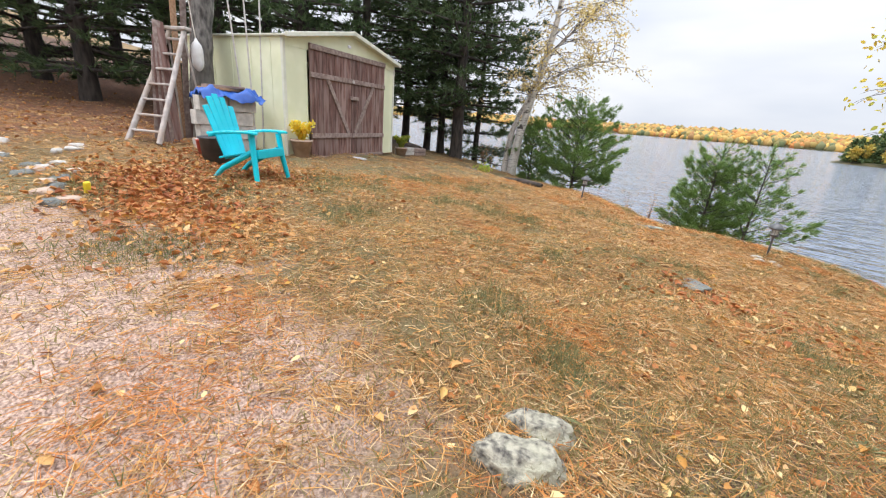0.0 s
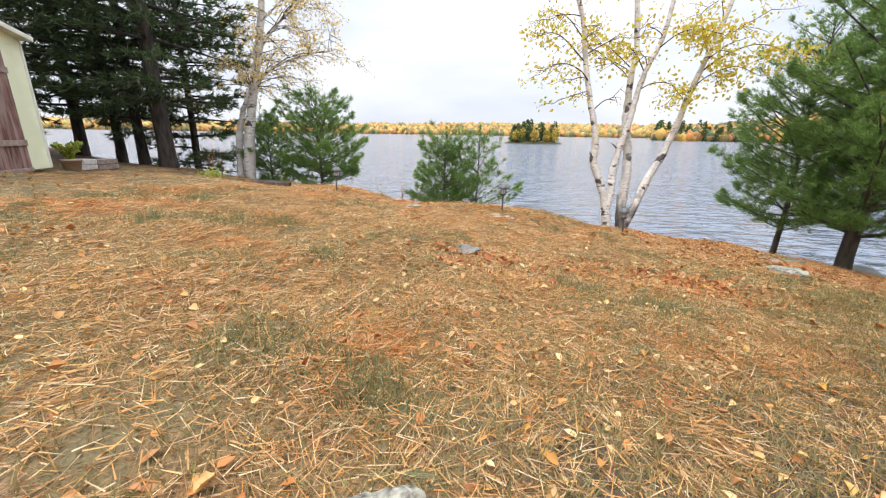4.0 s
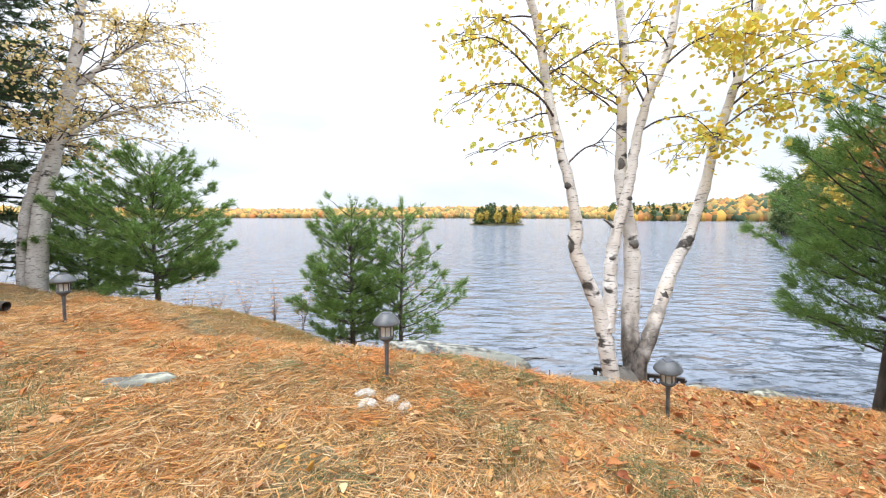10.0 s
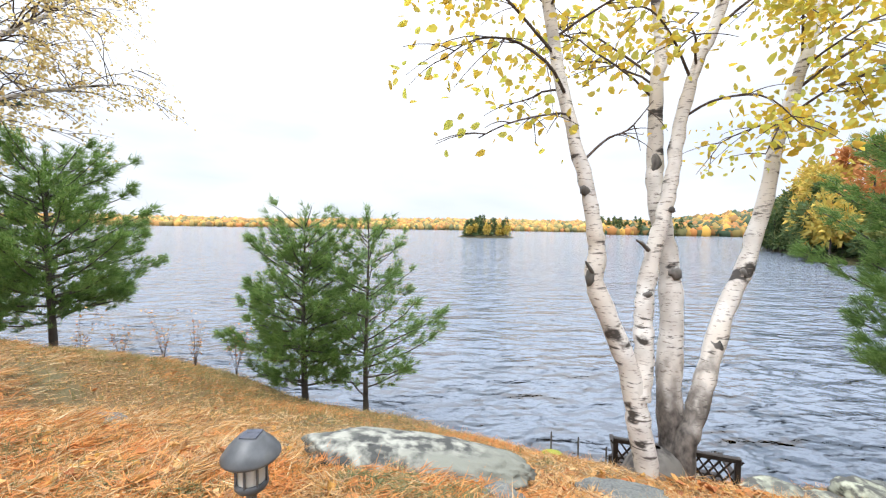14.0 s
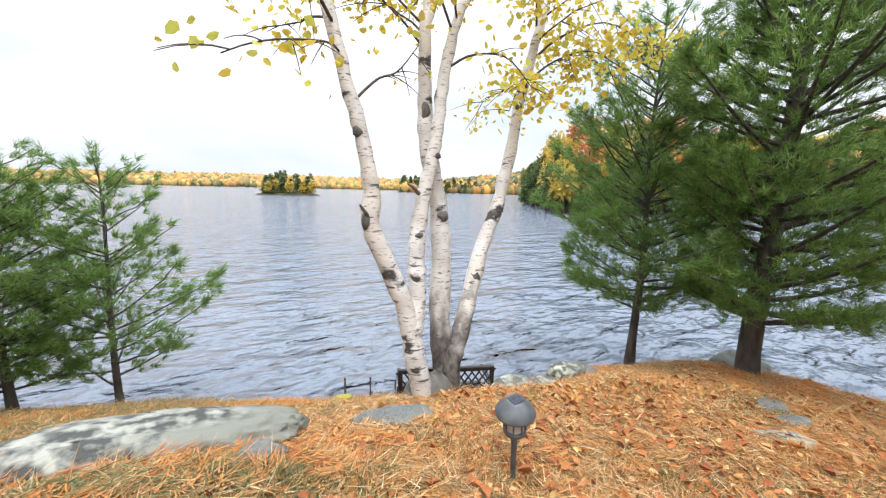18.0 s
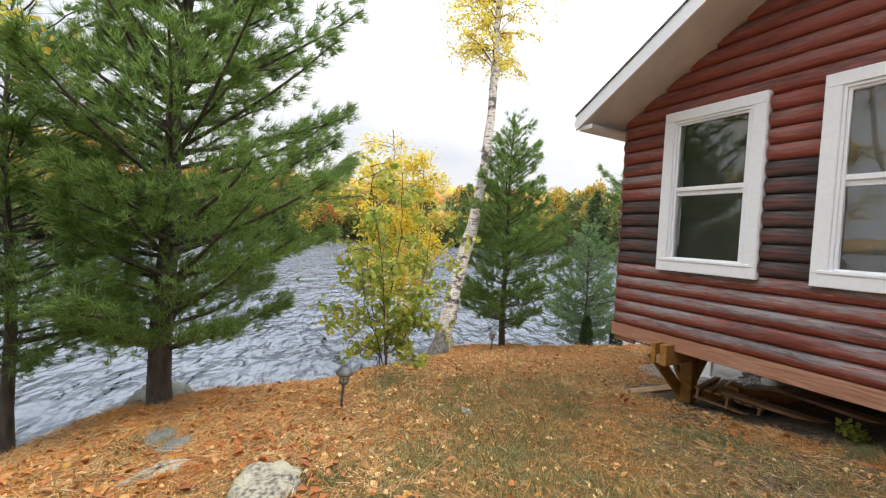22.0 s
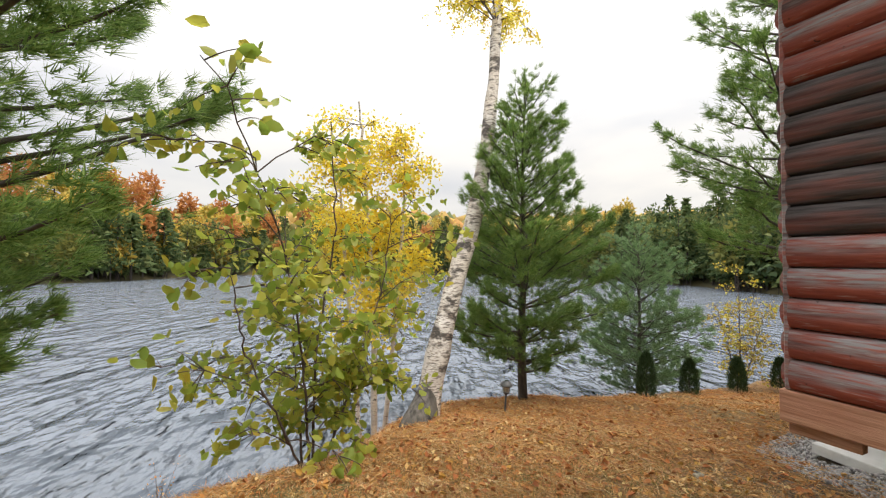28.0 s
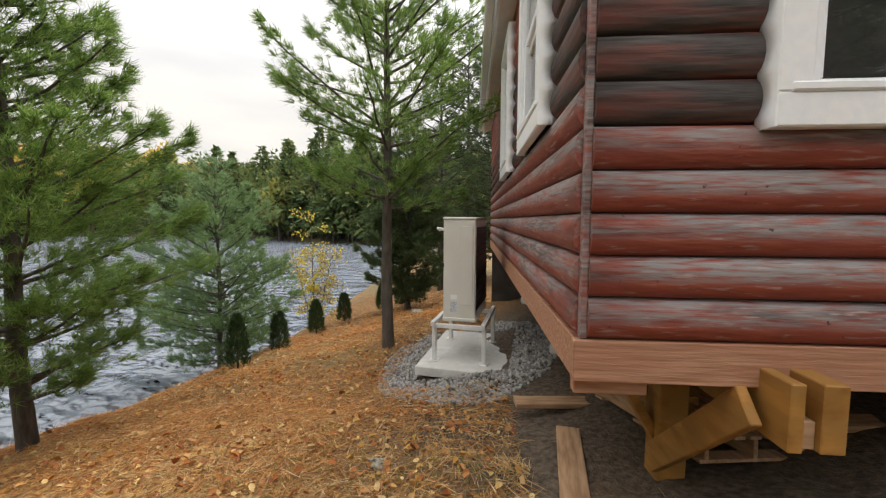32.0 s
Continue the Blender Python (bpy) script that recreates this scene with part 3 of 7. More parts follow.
def smooth_line(points, n):
    """Points along a smooth curve through the given ones (Catmull-Rom)."""
    p = np.array(points, dtype=float)
    p = np.concatenate([[2 * p[0] - p[1]], p, [2 * p[-1] - p[-2]]])
    t = np.linspace(0, len(p) - 3 - 1e-6, n)
    i = t.astype(int)
    s = (t - i)[:, None]
    a, b, c, d = p[i], p[i + 1], p[i + 2], p[i + 3]
    return 0.5 * (2 * b + (c - a) * s + (2 * a - 5 * b + 4 * c - d) * s ** 2 + (3 * b - a - 3 * c + d) * s ** 3)


def blades(centres, directions, length, width, rng, spread=0.0, fold=0.0):
    """A pointed blade (one triangle) at each centre along its direction."""
    c, d = np.asarray(centres), np.array(directions, dtype=float)
    d += rng.normal(0, 1, d.shape) * spread
    d /= np.linalg.norm(d, axis=1)[:, None] + 1e-9
    s = np.cross(d, rng.normal(0, 1, d.shape))
    s /= np.linalg.norm(s, axis=1)[:, None] + 1e-9
    ln = (length * rng.uniform(0.6, 1.25, len(c)))[:, None]
    w = width * 0.5
    v = np.stack([c - s * w, c + s * w, c + d * ln], 1).reshape(-1, 3)
    return v, np.arange(len(v)).reshape(-1, 3)


def leaves(centres, normals, size, rng, curl=0.3):
    """A small curled leaf at each centre."""
    n = len(centres)
    c, nn = np.asarray(centres), np.array(normals, dtype=float)
    nn /= np.linalg.norm(nn, axis=1)[:, None] + 1e-9
    t = np.cross(nn, rng.normal(0, 1, (n, 3)))
    t /= np.linalg.norm(t, axis=1)[:, None] + 1e-9
    s = np.cross(nn, t)
    z = (size * rng.uniform(0.55, 1.25, n))[:, None]
    up = nn * z * curl * rng.uniform(-0.3, 1, (n, 1))
    ring = ((-0.5, 0.0, 0.0), (-0.22, 0.34, 1.0), (0.24, 0.29, 0.9), (0.6, 0.0, 0.5), (0.24, -0.29, 0.9), (-0.22, -0.34, 1.0))
    v = np.stack([c] + [c + t * z * p + s * z * q + up * k for p, q, k in ring], 1).reshape(-1, 3)
    b = np.arange(n)[:, None] * 7
    f = np.concatenate([b + np.array([[0, 1 + k, 1 + (k + 1) % 6]]) for k in range(6)], 0)
    return v, f


TOP0, TOP1, TOP2, TOP3, TOP4, TOP5 = 0.13750, -0.11678, -0.02495, -0.00401, 0.00221, -0.00263
# ---- ground, water ----
SHORE = [(-300, 60), (-60, 26), (-20, 17.5), (-11, 14.6), (-7.5, 13.0), (-4.5, 12.2), (-2, 11.9), (0.5, 11.6), (2.2, 10.9), (3.6, 10.2), (5.3, 9.9), (7.2, 9.6), (8.7, 8.7),
         (9.4, 7.3), (9.6, 6.0), (10.3, 4.9), (11.8, 4.3), (12.7, 3.0), (13.0, 1.4), (13.1, 0), (13.3, -1.7), (13.9, -3.4), (14.8, -6), (17, -11), (22, -20), (30, -60), (60, -400)]
LAND = SHORE + [(-400, -400), (-400, 60)]


def shore_distance(x, y):
    """Metres inland of the waterline; below nought on the lake."""
    px, py = np.asarray(x, float).ravel(), np.asarray(y, float).ravel()
    best = np.full(px.shape, 1e9)
    inside = np.zeros(px.shape, bool)
    k = len(LAND)
    for i in range(k):
        (x0, y0), (x1, y1) = LAND[i], LAND[(i + 1) % k]
        dx, dy = x1 - x0, y1 - y0
        if i < len(SHORE) - 1:
            s = np.clip(((px - x0) * dx + (py - y0) * dy) / (dx * dx + dy * dy), 0, 1)
            best = np.minimum(best, np.hypot(px - x0 - s * dx, py - y0 - s * dy))
        with np.errstate(divide="ignore", invalid="ignore"):
            hit = ((y0 > py) != (y1 > py)) & (px < (x1 - x0) * (py - y0) / (y1 - y0 if y1 != y0 else 1e-9) + x0)
        inside ^= hit
    return np.where(inside, best, -best).reshape(np.shape(x))


def ground_height(x, y):
    x, y = np.asarray(x, float), np.asarray(y, float)
    d = shore_distance(x, y)
    u, v = np.clip(x, -10, 13), np.clip(y, -4, 11)
    top = TOP0 + TOP1 * u + TOP2 * v + TOP3 * u * u + TOP4 * u * v + TOP5 * v * v
    top = top + np.maximum(-10 - x, 0) * 0.12
    top = top - 0.17 * np.exp(-((x - 8.3) ** 2 + (y + 0.9) ** 2) / 2.4)
    west = np.clip((-1.6 - x) / 2.6, 0, 1)
    east = np.clip((x - 5.0) / 3.0, 0, 1)
    rise = 0.75 * np.minimum(d, 1) + (0.42 + 0.5 * west + 0.2 * east + 0.26 * np.exp(-((x - 3.7) / 1.3) ** 2)) * np.maximum(d - 1, 0)
    bank = LAKE + np.where(d > 0, rise, 0.45 * np.maximum(d, -8)) + 0.05
    k = 0.11
    z = -k * np.logaddexp(-top / k, -bank / k)
    z = z + 0.2 * np.exp(-((x - 1.15) / 0.95) ** 2 - ((y - 6.46) / 0.6) ** 2)
    ledge = np.clip((y - 7.7) / 1.5, 0, 1) ** 2 * (3 - 2 * np.clip((y - 7.7) / 1.5, 0, 1)) * np.clip((11.3 - y) / 1.2, 0, 1)
    z = z + ledge * (0.46 * np.exp(-((x + 1.75) / 1.0) ** 2))
    z = z - 0.26 * np.exp(-((x + 4.7) / 1.7) ** 2 - ((y - 8.3) / 1.3) ** 2)
    z = z - 0.5 * np.exp(-((x - 3.9) / 0.8) ** 2 - ((y - 8.5) / 0.55) ** 2)
    z = z - 0.15 * np.exp(-((x - 3.2) / 0.9) ** 2 - ((y - 7.4) / 0.5) ** 2) - 0.16 * np.exp(-((x - 4.15) / 0.5) ** 2 - ((y - 7.75) / 0.45) ** 2)
    z = z + 0.14 * np.exp(-((x - 9.6) / 0.7) ** 2 - ((y + 1.4) / 0.7) ** 2) + 0.08 * np.exp(-((x - 7.8) ** 2 + (y - 4.4) ** 2) / 0.8)
    z = z - 0.08 * np.exp(-((x - 6.1) / 0.85) ** 2 - ((y - 0.5) / 0.8) ** 2)
    near = np.exp(-(np.maximum(np.abs(x) - 20, 0) + np.maximum(np.abs(y) - 20, 0)) / 5)
    wob = 0.035 * np.sin(1.9 * x + 0.7 * y) * np.cos(1.3 * y - 0.6 * x + 1) + 0.018 * np.sin(4.1 * x - 2.7 * y) + 0.012 * np.sin(7.3 * y + 3.1 * x) + 0.014 * np.sin(11.3 * x + 5.1 * y + 2 * np.sin(1.7 * y)) * np.sin(9.1 * y - 6.2 * x + 2 * np.sin(2.3 * x)) + 0.008 * np.sin(17.1 * x - 8.3 * y) * np.cos(15.3 * y + 7.7 * x)
    return z + wob * near * (d > 0)


def gz(x, y):
    return float(ground_height(np.array([x]), np.array([y]))[0])


def axis(lo, hi, step):
    inner = np.arange(lo, hi, step)
    out = np.array([1, 2.5, 5, 9, 15, 25, 45, 80, 150, 300, 700, 1800.0])
    return np.concatenate([lo - out[::-1], inner, hi + out])


gx, gy = np.meshgrid(axis(-10, 15, 0.09), axis(-6, 13, 0.09), indexing="ij")
rows_, cols_ = gx.shape
gi, gj = np.meshgrid(np.arange(rows_ - 1), np.arange(cols_ - 1), indexing="ij")
quad = np.stack([gi * cols_ + gj, (gi + 1) * cols_ + gj, (gi + 1) * cols_ + gj + 1, gi * cols_ + gj + 1], -1).reshape(-1, 4)
ground = part("ground", fast_mesh("ground", np.stack([gx, gy, ground_height(gx, gy)], -1).reshape(-1, 3), quad, True), "ground")
tagged(ground, "sloping lawn covered in orange pine needles and fallen leaves", "ground", kind="structure")
water = part("water", fast_mesh("water", [(-2500, -2500, LAKE), (2500, -2500, LAKE), (2500, 2500, LAKE), (-2500, 2500, LAKE)], [(0, 1, 2, 3)]), "water")
tagged(water, "rippled grey-blue lake under an overcast sky", "lake", kind="structure")


# ---- trees ----
def join_blades(sets):
    vs, fs, k = [], [], 0
    for v, f in sets:
        vs.append(v)
        fs.append(f + k)
        k += len(v)
    return np.concatenate(vs), np.concatenate(fs)


def pine(x, y, z, height, radius, clear, seed, label, foliage="needles_pine", trunk_r=0.06, whorl=0.36, limbs=6, tufts=26, per_tuft=14, needle=0.12, wide=0.011, droop=0.0, lean=(0, 0), name="pine_tree", bark="bark_pine", full=1.0, top_power=0.8, single=True, south=0.0):
    """A young conifer: tapered trunk, whorls of limbs, each limb set with tufts of needles."""
    rng = np.random.default_rng(seed)
    tree = thing(name, pose(x, y, z), label, "tree")
    hs = np.linspace(-0.35, height, 14)
    bend = np.stack([lean[0] * (hs / height) ** 2 + 0.02 * np.sin(hs * 1.7 + seed), lean[1] * (hs / height) ** 2 + 0.02 * np.cos(hs * 2.1 + seed), hs], -1)
    radii = trunk_r * np.clip(1 - 0.92 * np.clip(hs / height, 0, 1), 0.08, 1) * np.where(hs < 0.1, 1.25, 1)
    part("trunk", tubes("trunk", [(bend, radii)], 10), bark, tree)
    arms, cs, ds = [], [], []
    h = clear
    while h < height - 0.15:
        q = (h - clear) / (height - clear)
        reach = radius * min(1.0, 0.62 + 2.2 * q) * (1 - q) ** top_power + 0.10
        k = limbs if q < 0.85 else 4
        start = rng.uniform(0, 6.28)
        for i in range(k):
            if rng.uniform() > full:
                continue
            a = start + i * 6.283 / k + rng.normal(0, 0.22)
            ln = reach * rng.uniform(0.6, 1.18) * (1 - south * math.sin(a))
            rise = rng.uniform(0.0, 0.36) + 0.5 * q - droop
            s = np.linspace(0, 1, 6)
            hh = h + rng.normal(0, 0.08)
            cx = np.interp(hh, hs, bend[:, 0])
            cy = np.interp(hh, hs, bend[:, 1])
            line = np.stack([cx + np.cos(a) * ln * s, cy + np.sin(a) * ln * s, hh + ln * (rise * s + (0.16 - droop * 0.5) * s ** 2)], -1)
            line += rng.normal(0, 0.012, line.shape) * s[:, None]
            arms.append((line, trunk_r * 0.26 * (1 - q * 0.6) * (1 - 0.8 * s) + 0.003))
            m = max(5, int(tufts * ln / max(radius, 0.3) * rng.uniform(0.7, 1.25) * (1 - 0.6 * q)))
            t = 1 - rng.uniform(0, 1, m) ** 1.5 * 0.82
            out = np.array([np.cos(a), np.sin(a), 0.0])
            side = np.array([-np.sin(a), np.cos(a), 0.0])
            off = rng.normal(0, 1, m) * (0.30 * ln * (1.15 - t))
            pos = np.stack([np.interp(t, s, line[:, j]) for j in range(3)], -1) + side * off[:, None]
            pos[:, 2] += rng.normal(0, 0.05, m) + 0.03 - droop * np.abs(off) * 0.6
            d = out + side * np.clip(off[:, None] * 2.2 / ln, -1, 1) + np.array([0, 0, 0.6 - 1.6 * droop])
            cs.append(np.repeat(pos, per_tuft, 0))
            ds.append(np.repeat(d, per_tuft, 0))
        h += whorl * rng.uniform(0.75, 1.2) * (1 - 0.35 * q)
    tip = np.array([[np.interp(height, hs, bend[:, 0]), np.interp(height, hs, bend[:, 1]), height - 0.25 + 0.07 * i] for i in range(5)])
    cs.append(np.repeat(tip, per_tuft, 0))
    ds.append(np.repeat(np.tile([[0, 0, 1.0]], (5, 1)), per_tuft, 0))
    if single:
        for arm in arms:
            part("limb", tubes("limb", [arm], 5), bark, tree)
    else:
        tagged(part("limbs", tubes("limbs", arms, 5), bark, tree), kind="stuff")
    c, d = np.concatenate(cs), np.concatenate(ds)
    c = c + rng.normal(0, 0.014, c.shape)
    v, f = blades(c, d, needle, wide, rng, 0.6)
    part("crown", fast_mesh("crown", v, f), foliage, tree)
    return tree


PINE = "young white pine with soft green needle tufts on the lake bank"
pine(7.07, 7.0, gz(7.07, 7.0), 7.9, 1.85, 0.8, 11, "tall full white pine with dense green needles at the water", trunk_r=0.125, tufts=96, per_tuft=22, needle=0.13, wide=0.0085, limbs=8, whorl=0.31, south=0.38, top_power=0.85, lean=(0.45, -0.35))
pine(6.8, 8.35, gz(6.8, 8.35), 4.9, 1.6, 0.95, 12, PINE, trunk_r=0.065, tufts=74, per_tuft=20, needle=0.12, wide=0.008, limbs=8, whorl=0.27, top_power=0.7)
pine(-4.0, 10.25, gz(-4.0, 10.25), 3.0, 1.3, 0.75, 13, PINE, trunk_r=0.055, tufts=58, per_tuft=22, whorl=0.23, limbs=8, needle=0.12, wide=0.0095, top_power=0.55)
pine(-5.75, 10.86, gz(-5.75, 10.86), 2.7, 0.9, 0.6, 14, PINE, trunk_r=0.045, tufts=40, per_tuft=20, whorl=0.25, limbs=7, needle=0.12, wide=0.0095, top_power=0.6)
pine(-0.56, 10.52, gz(-0.56, 10.52), 2.8, 1.05, 0.34, 15, PINE, trunk_r=0.05, tufts=44, per_tuft=22, whorl=0.23, limbs=8, needle=0.12, wide=0.0085, top_power=0.62)
pine(0.33, 10.7, gz(0.33, 10.7), 3.1, 1.35, 0.5, 16, "thin open young white pine on the lake bank", trunk_r=0.045, tufts=50, per_tuft=22, needle=0.12, wide=0.0085, whorl=0.31, limbs=6, full=0.92, top_power=0.95)
pine(11.72, 1.6, gz(11.72, 1.6), 5.7, 1.72, 0.6, 17, "broad white pine standing at the water's edge", trunk_r=0.085, tufts=100, per_tuft=22, needle=0.125, wide=0.0085, limbs=7, whorl=0.3, top_power=0.8)
pine(9.57, -1.34, gz(9.57, -1.34), 7.0, 1.7, 1.9, 18, "tall white pine with a bare lower trunk beside the gravel", trunk_r=0.085, tufts=80, per_tuft=20, needle=0.125, wide=0.0085, limbs=6, whorl=0.34, full=0.92)
pine(13.1, -1.3, gz(13.1, -1.3), 3.7, 1.4, 0.3, 19, "young bluish spruce at the water's edge", foliage="needles_blue", trunk_r=0.05, tufts=56, per_tuft=22, needle=0.1, wide=0.0085, limbs=8, whorl=0.24, name="spruce_tree")
pine(11.6, -5.2, gz(11.6, -5.2), 4.6, 1.3, 0.4, 20, "dark dense pine beside the side yard", foliage="needles_dark", trunk_r=0.07, tufts=70, per_tuft=20, needle=0.14, wide=0.014, limbs=8, whorl=0.26)

# small clipped cedars in a row along the bank
for i, (cx, cy, ch) in enumerate([(11.81, -0.69, 0.82), (12.09, -1.69, 0.72), (12.5, -2.99, 0.72), (12.7, -4.1, 0.68), (12.6, -5.5, 0.7), (12.6, -6.4, 0.7)]):
    rng = np.random.default_rng(40 + i)
    ced = thing("cedar_shrub", pose(cx, cy, gz(cx, cy)), "small dark green columnar cedar planted along the bank", "shrub", "cedars along the bank")
    part("trunk", tubes("trunk", [([(0, 0, -0.1), (0, 0, 0.2), (0, 0, ch * 0.8)], [0.018, 0.015, 0.006])], 6), "bark_pine", ced)
    n = 2600
    q = rng.uniform(0, 1, n) ** 0.8
    rr = 0.23 * (1 - q) ** 0.6 * (q + 0.2) ** 0.3 * (0.85 + 0.3 * rng.uniform(0, 1, n)) * np.sqrt(rng.uniform(0.25, 1, n)) + 0.01
    a = rng.uniform(0, 6.283, n)
    c = np.stack([rr * np.cos(a), rr * np.sin(a), 0.04 + q * ch * 0.92], -1)
    v, f = blades(c, np.stack([np.cos(a) * 0.4, np.sin(a) * 0.4, np.ones(n)], -1), 0.07, 0.014, rng, 0.25)
    part("foliage", fast_mesh("foliage", v, f), "needles_cedar", ced)


def birch(x, y, z, stems, leaf_zone, n_leaves, leaf_mat, seed, label, leaf_size=0.05, twigs=24, twig_len=(0.5, 1.3), bias=(0, 0), old_base=0.0, name="birch_tree", stem_mat="bark_white", reach=1.0, jitter=0.06, branch_r=0.012, boughs=()):
    """White stems given as smooth lines from the base, with thin drooping twigs and scattered leaves."""
    rng = np.random.default_rng(seed)
    tree = thing(name, pose(x, y, z), label, "tree")
    lines = []
    for pts, r0, r1, *own in stems:
        line = smooth_line(pts, 30)
        line += rng.normal(0, 0.012, line.shape) * np.linspace(0.2, 1, 30)[:, None]
        if len(pts) > 12:
            line = smooth_line(pts, 60)
            line += rng.normal(0, 0.006, line.shape) * np.linspace(0.3, 1, 60)[:, None]
        k = len(line)
        rad = np.linspace(r0, r1, k) * (1 + 0.05 * np.sin(np.arange(k) * 1.7 + seed)) * (1 + 0.07 * rng.uniform(-1, 1, k))
        rad[:3] *= (1.22, 1.12, 1.04)
        part("stem", tubes("stem", [(line, rad)], 14), own[0] if own else stem_mat, tree)
        lines.append((line, rad))
    if old_base:
        ring = [(0.46 * old_base, -0.3), (0.42 * old_base, 0.0), (0.36 * old_base, 0.10), (0.27 * old_base, 0.20), (0.03, 0.26)]
        me = lathe(ring, 18)
        part("root_flare", me, "bark_old", tree, "dark furrowed bark at the foot")
    arms, cs = [], []
    for _ in range(twigs):
        line, rad = lines[rng.integers(len(lines))]
        zs = line[:, 2]
        ok = np.where((zs > leaf_zone[0]) & (zs < leaf_zone[1]))[0]
        if len(ok) == 0:
            continue
        i = rng.choice(ok)
        a = rng.uniform(0, 6.283)
        d = np.array([np.cos(a) + bias[0], np.sin(a) + bias[1], 0])
        d /= np.linalg.norm(d)
        ln = rng.uniform(*twig_len) * reach
        climb = rng.uniform(-0.1, 1.0)
        s = np.linspace(0, 1, 7)
        arm = line[i] + d * (s * ln)[:, None] + np.array([0, 0, 1.0]) * ((climb + 0.2) * ln * s - 0.45 * ln * s ** 2)[:, None]
        arm += rng.normal(0, 0.045, arm.shape) * s[:, None] * ln
        arms.append((arm, np.linspace(max(0.0065, min(branch_r, rad[i] * 0.4)), 0.003, 7)))
        for _ in range(5):
            j = rng.integers(2, 6)
            dd = d + rng.normal(0, 0.7, 3)
            dd[2] = rng.uniform(-0.6, 0.5)
            dd /= np.linalg.norm(dd)
            l2 = ln * rng.uniform(0.2, 0.5)
            sub = arm[j] + dd * (np.linspace(0, 1, 5) * l2)[:, None] + np.array([0, 0, -0.25 * l2]) * (np.linspace(0, 1, 5) ** 2)[:, None]
            arms.append((sub, np.linspace(0.006, 0.002, 5)))
            k = max(1, int(n_leaves / max(twigs, 1) / 5))
            cs.append(sub[rng.integers(1, 5, k)] + rng.normal(0, jitter, (k, 3)))
    for pts, r0, count, spread in boughs:
        line = smooth_line(pts, 12)
        arms.append((line, np.linspace(r0, 0.004, 12)))
        reach_of = np.linalg.norm(line[-1] - line[0])
        for k in range(max(4, int(10 * reach_of))):
            j = rng.integers(3, 12)
            dd = (line[-1] - line[0]) / reach_of + rng.normal(0, 0.8, 3)
            dd[2] = rng.uniform(-0.9, 0.35)
            l2 = reach_of * rng.uniform(0.15, 0.42)
            sub = line[j] + dd / np.linalg.norm(dd) * (np.linspace(0, 1, 5) * l2)[:, None] + np.array([0, 0, -0.3 * l2]) * (np.linspace(0, 1, 5) ** 2)[:, None]
            arms.append((sub, np.linspace(0.005, 0.002, 5)))
            m = max(1, int(count / max(4, int(10 * reach_of))))
            cs.append(sub[rng.integers(1, 5, m)] + rng.normal(0, spread, (m, 3)))
    for arm in arms:
        if arm[1][0] > 0.0061:
            part("branch", tubes("branch", [arm], 5), "twig", tree)
    fine = [arm for arm in arms if arm[1][0] <= 0.0061]
    if fine:
        tagged(part("twigs", tubes("twigs", fine, 4), "twig", tree), kind="stuff")
    if cs:
        c = np.concatenate(cs)
        v, f = leaves(c, rng.normal(0, 1, c.shape), leaf_size, rng)
        part("leaves", fast_mesh("leaves", v, f), leaf_mat, tree)
    return tree


# the clump of four stems by the water
FOOT = np.array([3.2, 7.85, gz(3.2, 7.85)])


def stem(points, r0, r1, *own):
    """A stem of the clump from places in the world, as seen from the clump's foot."""
    return ([tuple(np.array(p) - FOOT) for p in points], r0, r1, *own)


def bough(points, r0, count, spread):
    return [tuple(np.array(p) - FOOT) for p in points], r0, count, spread


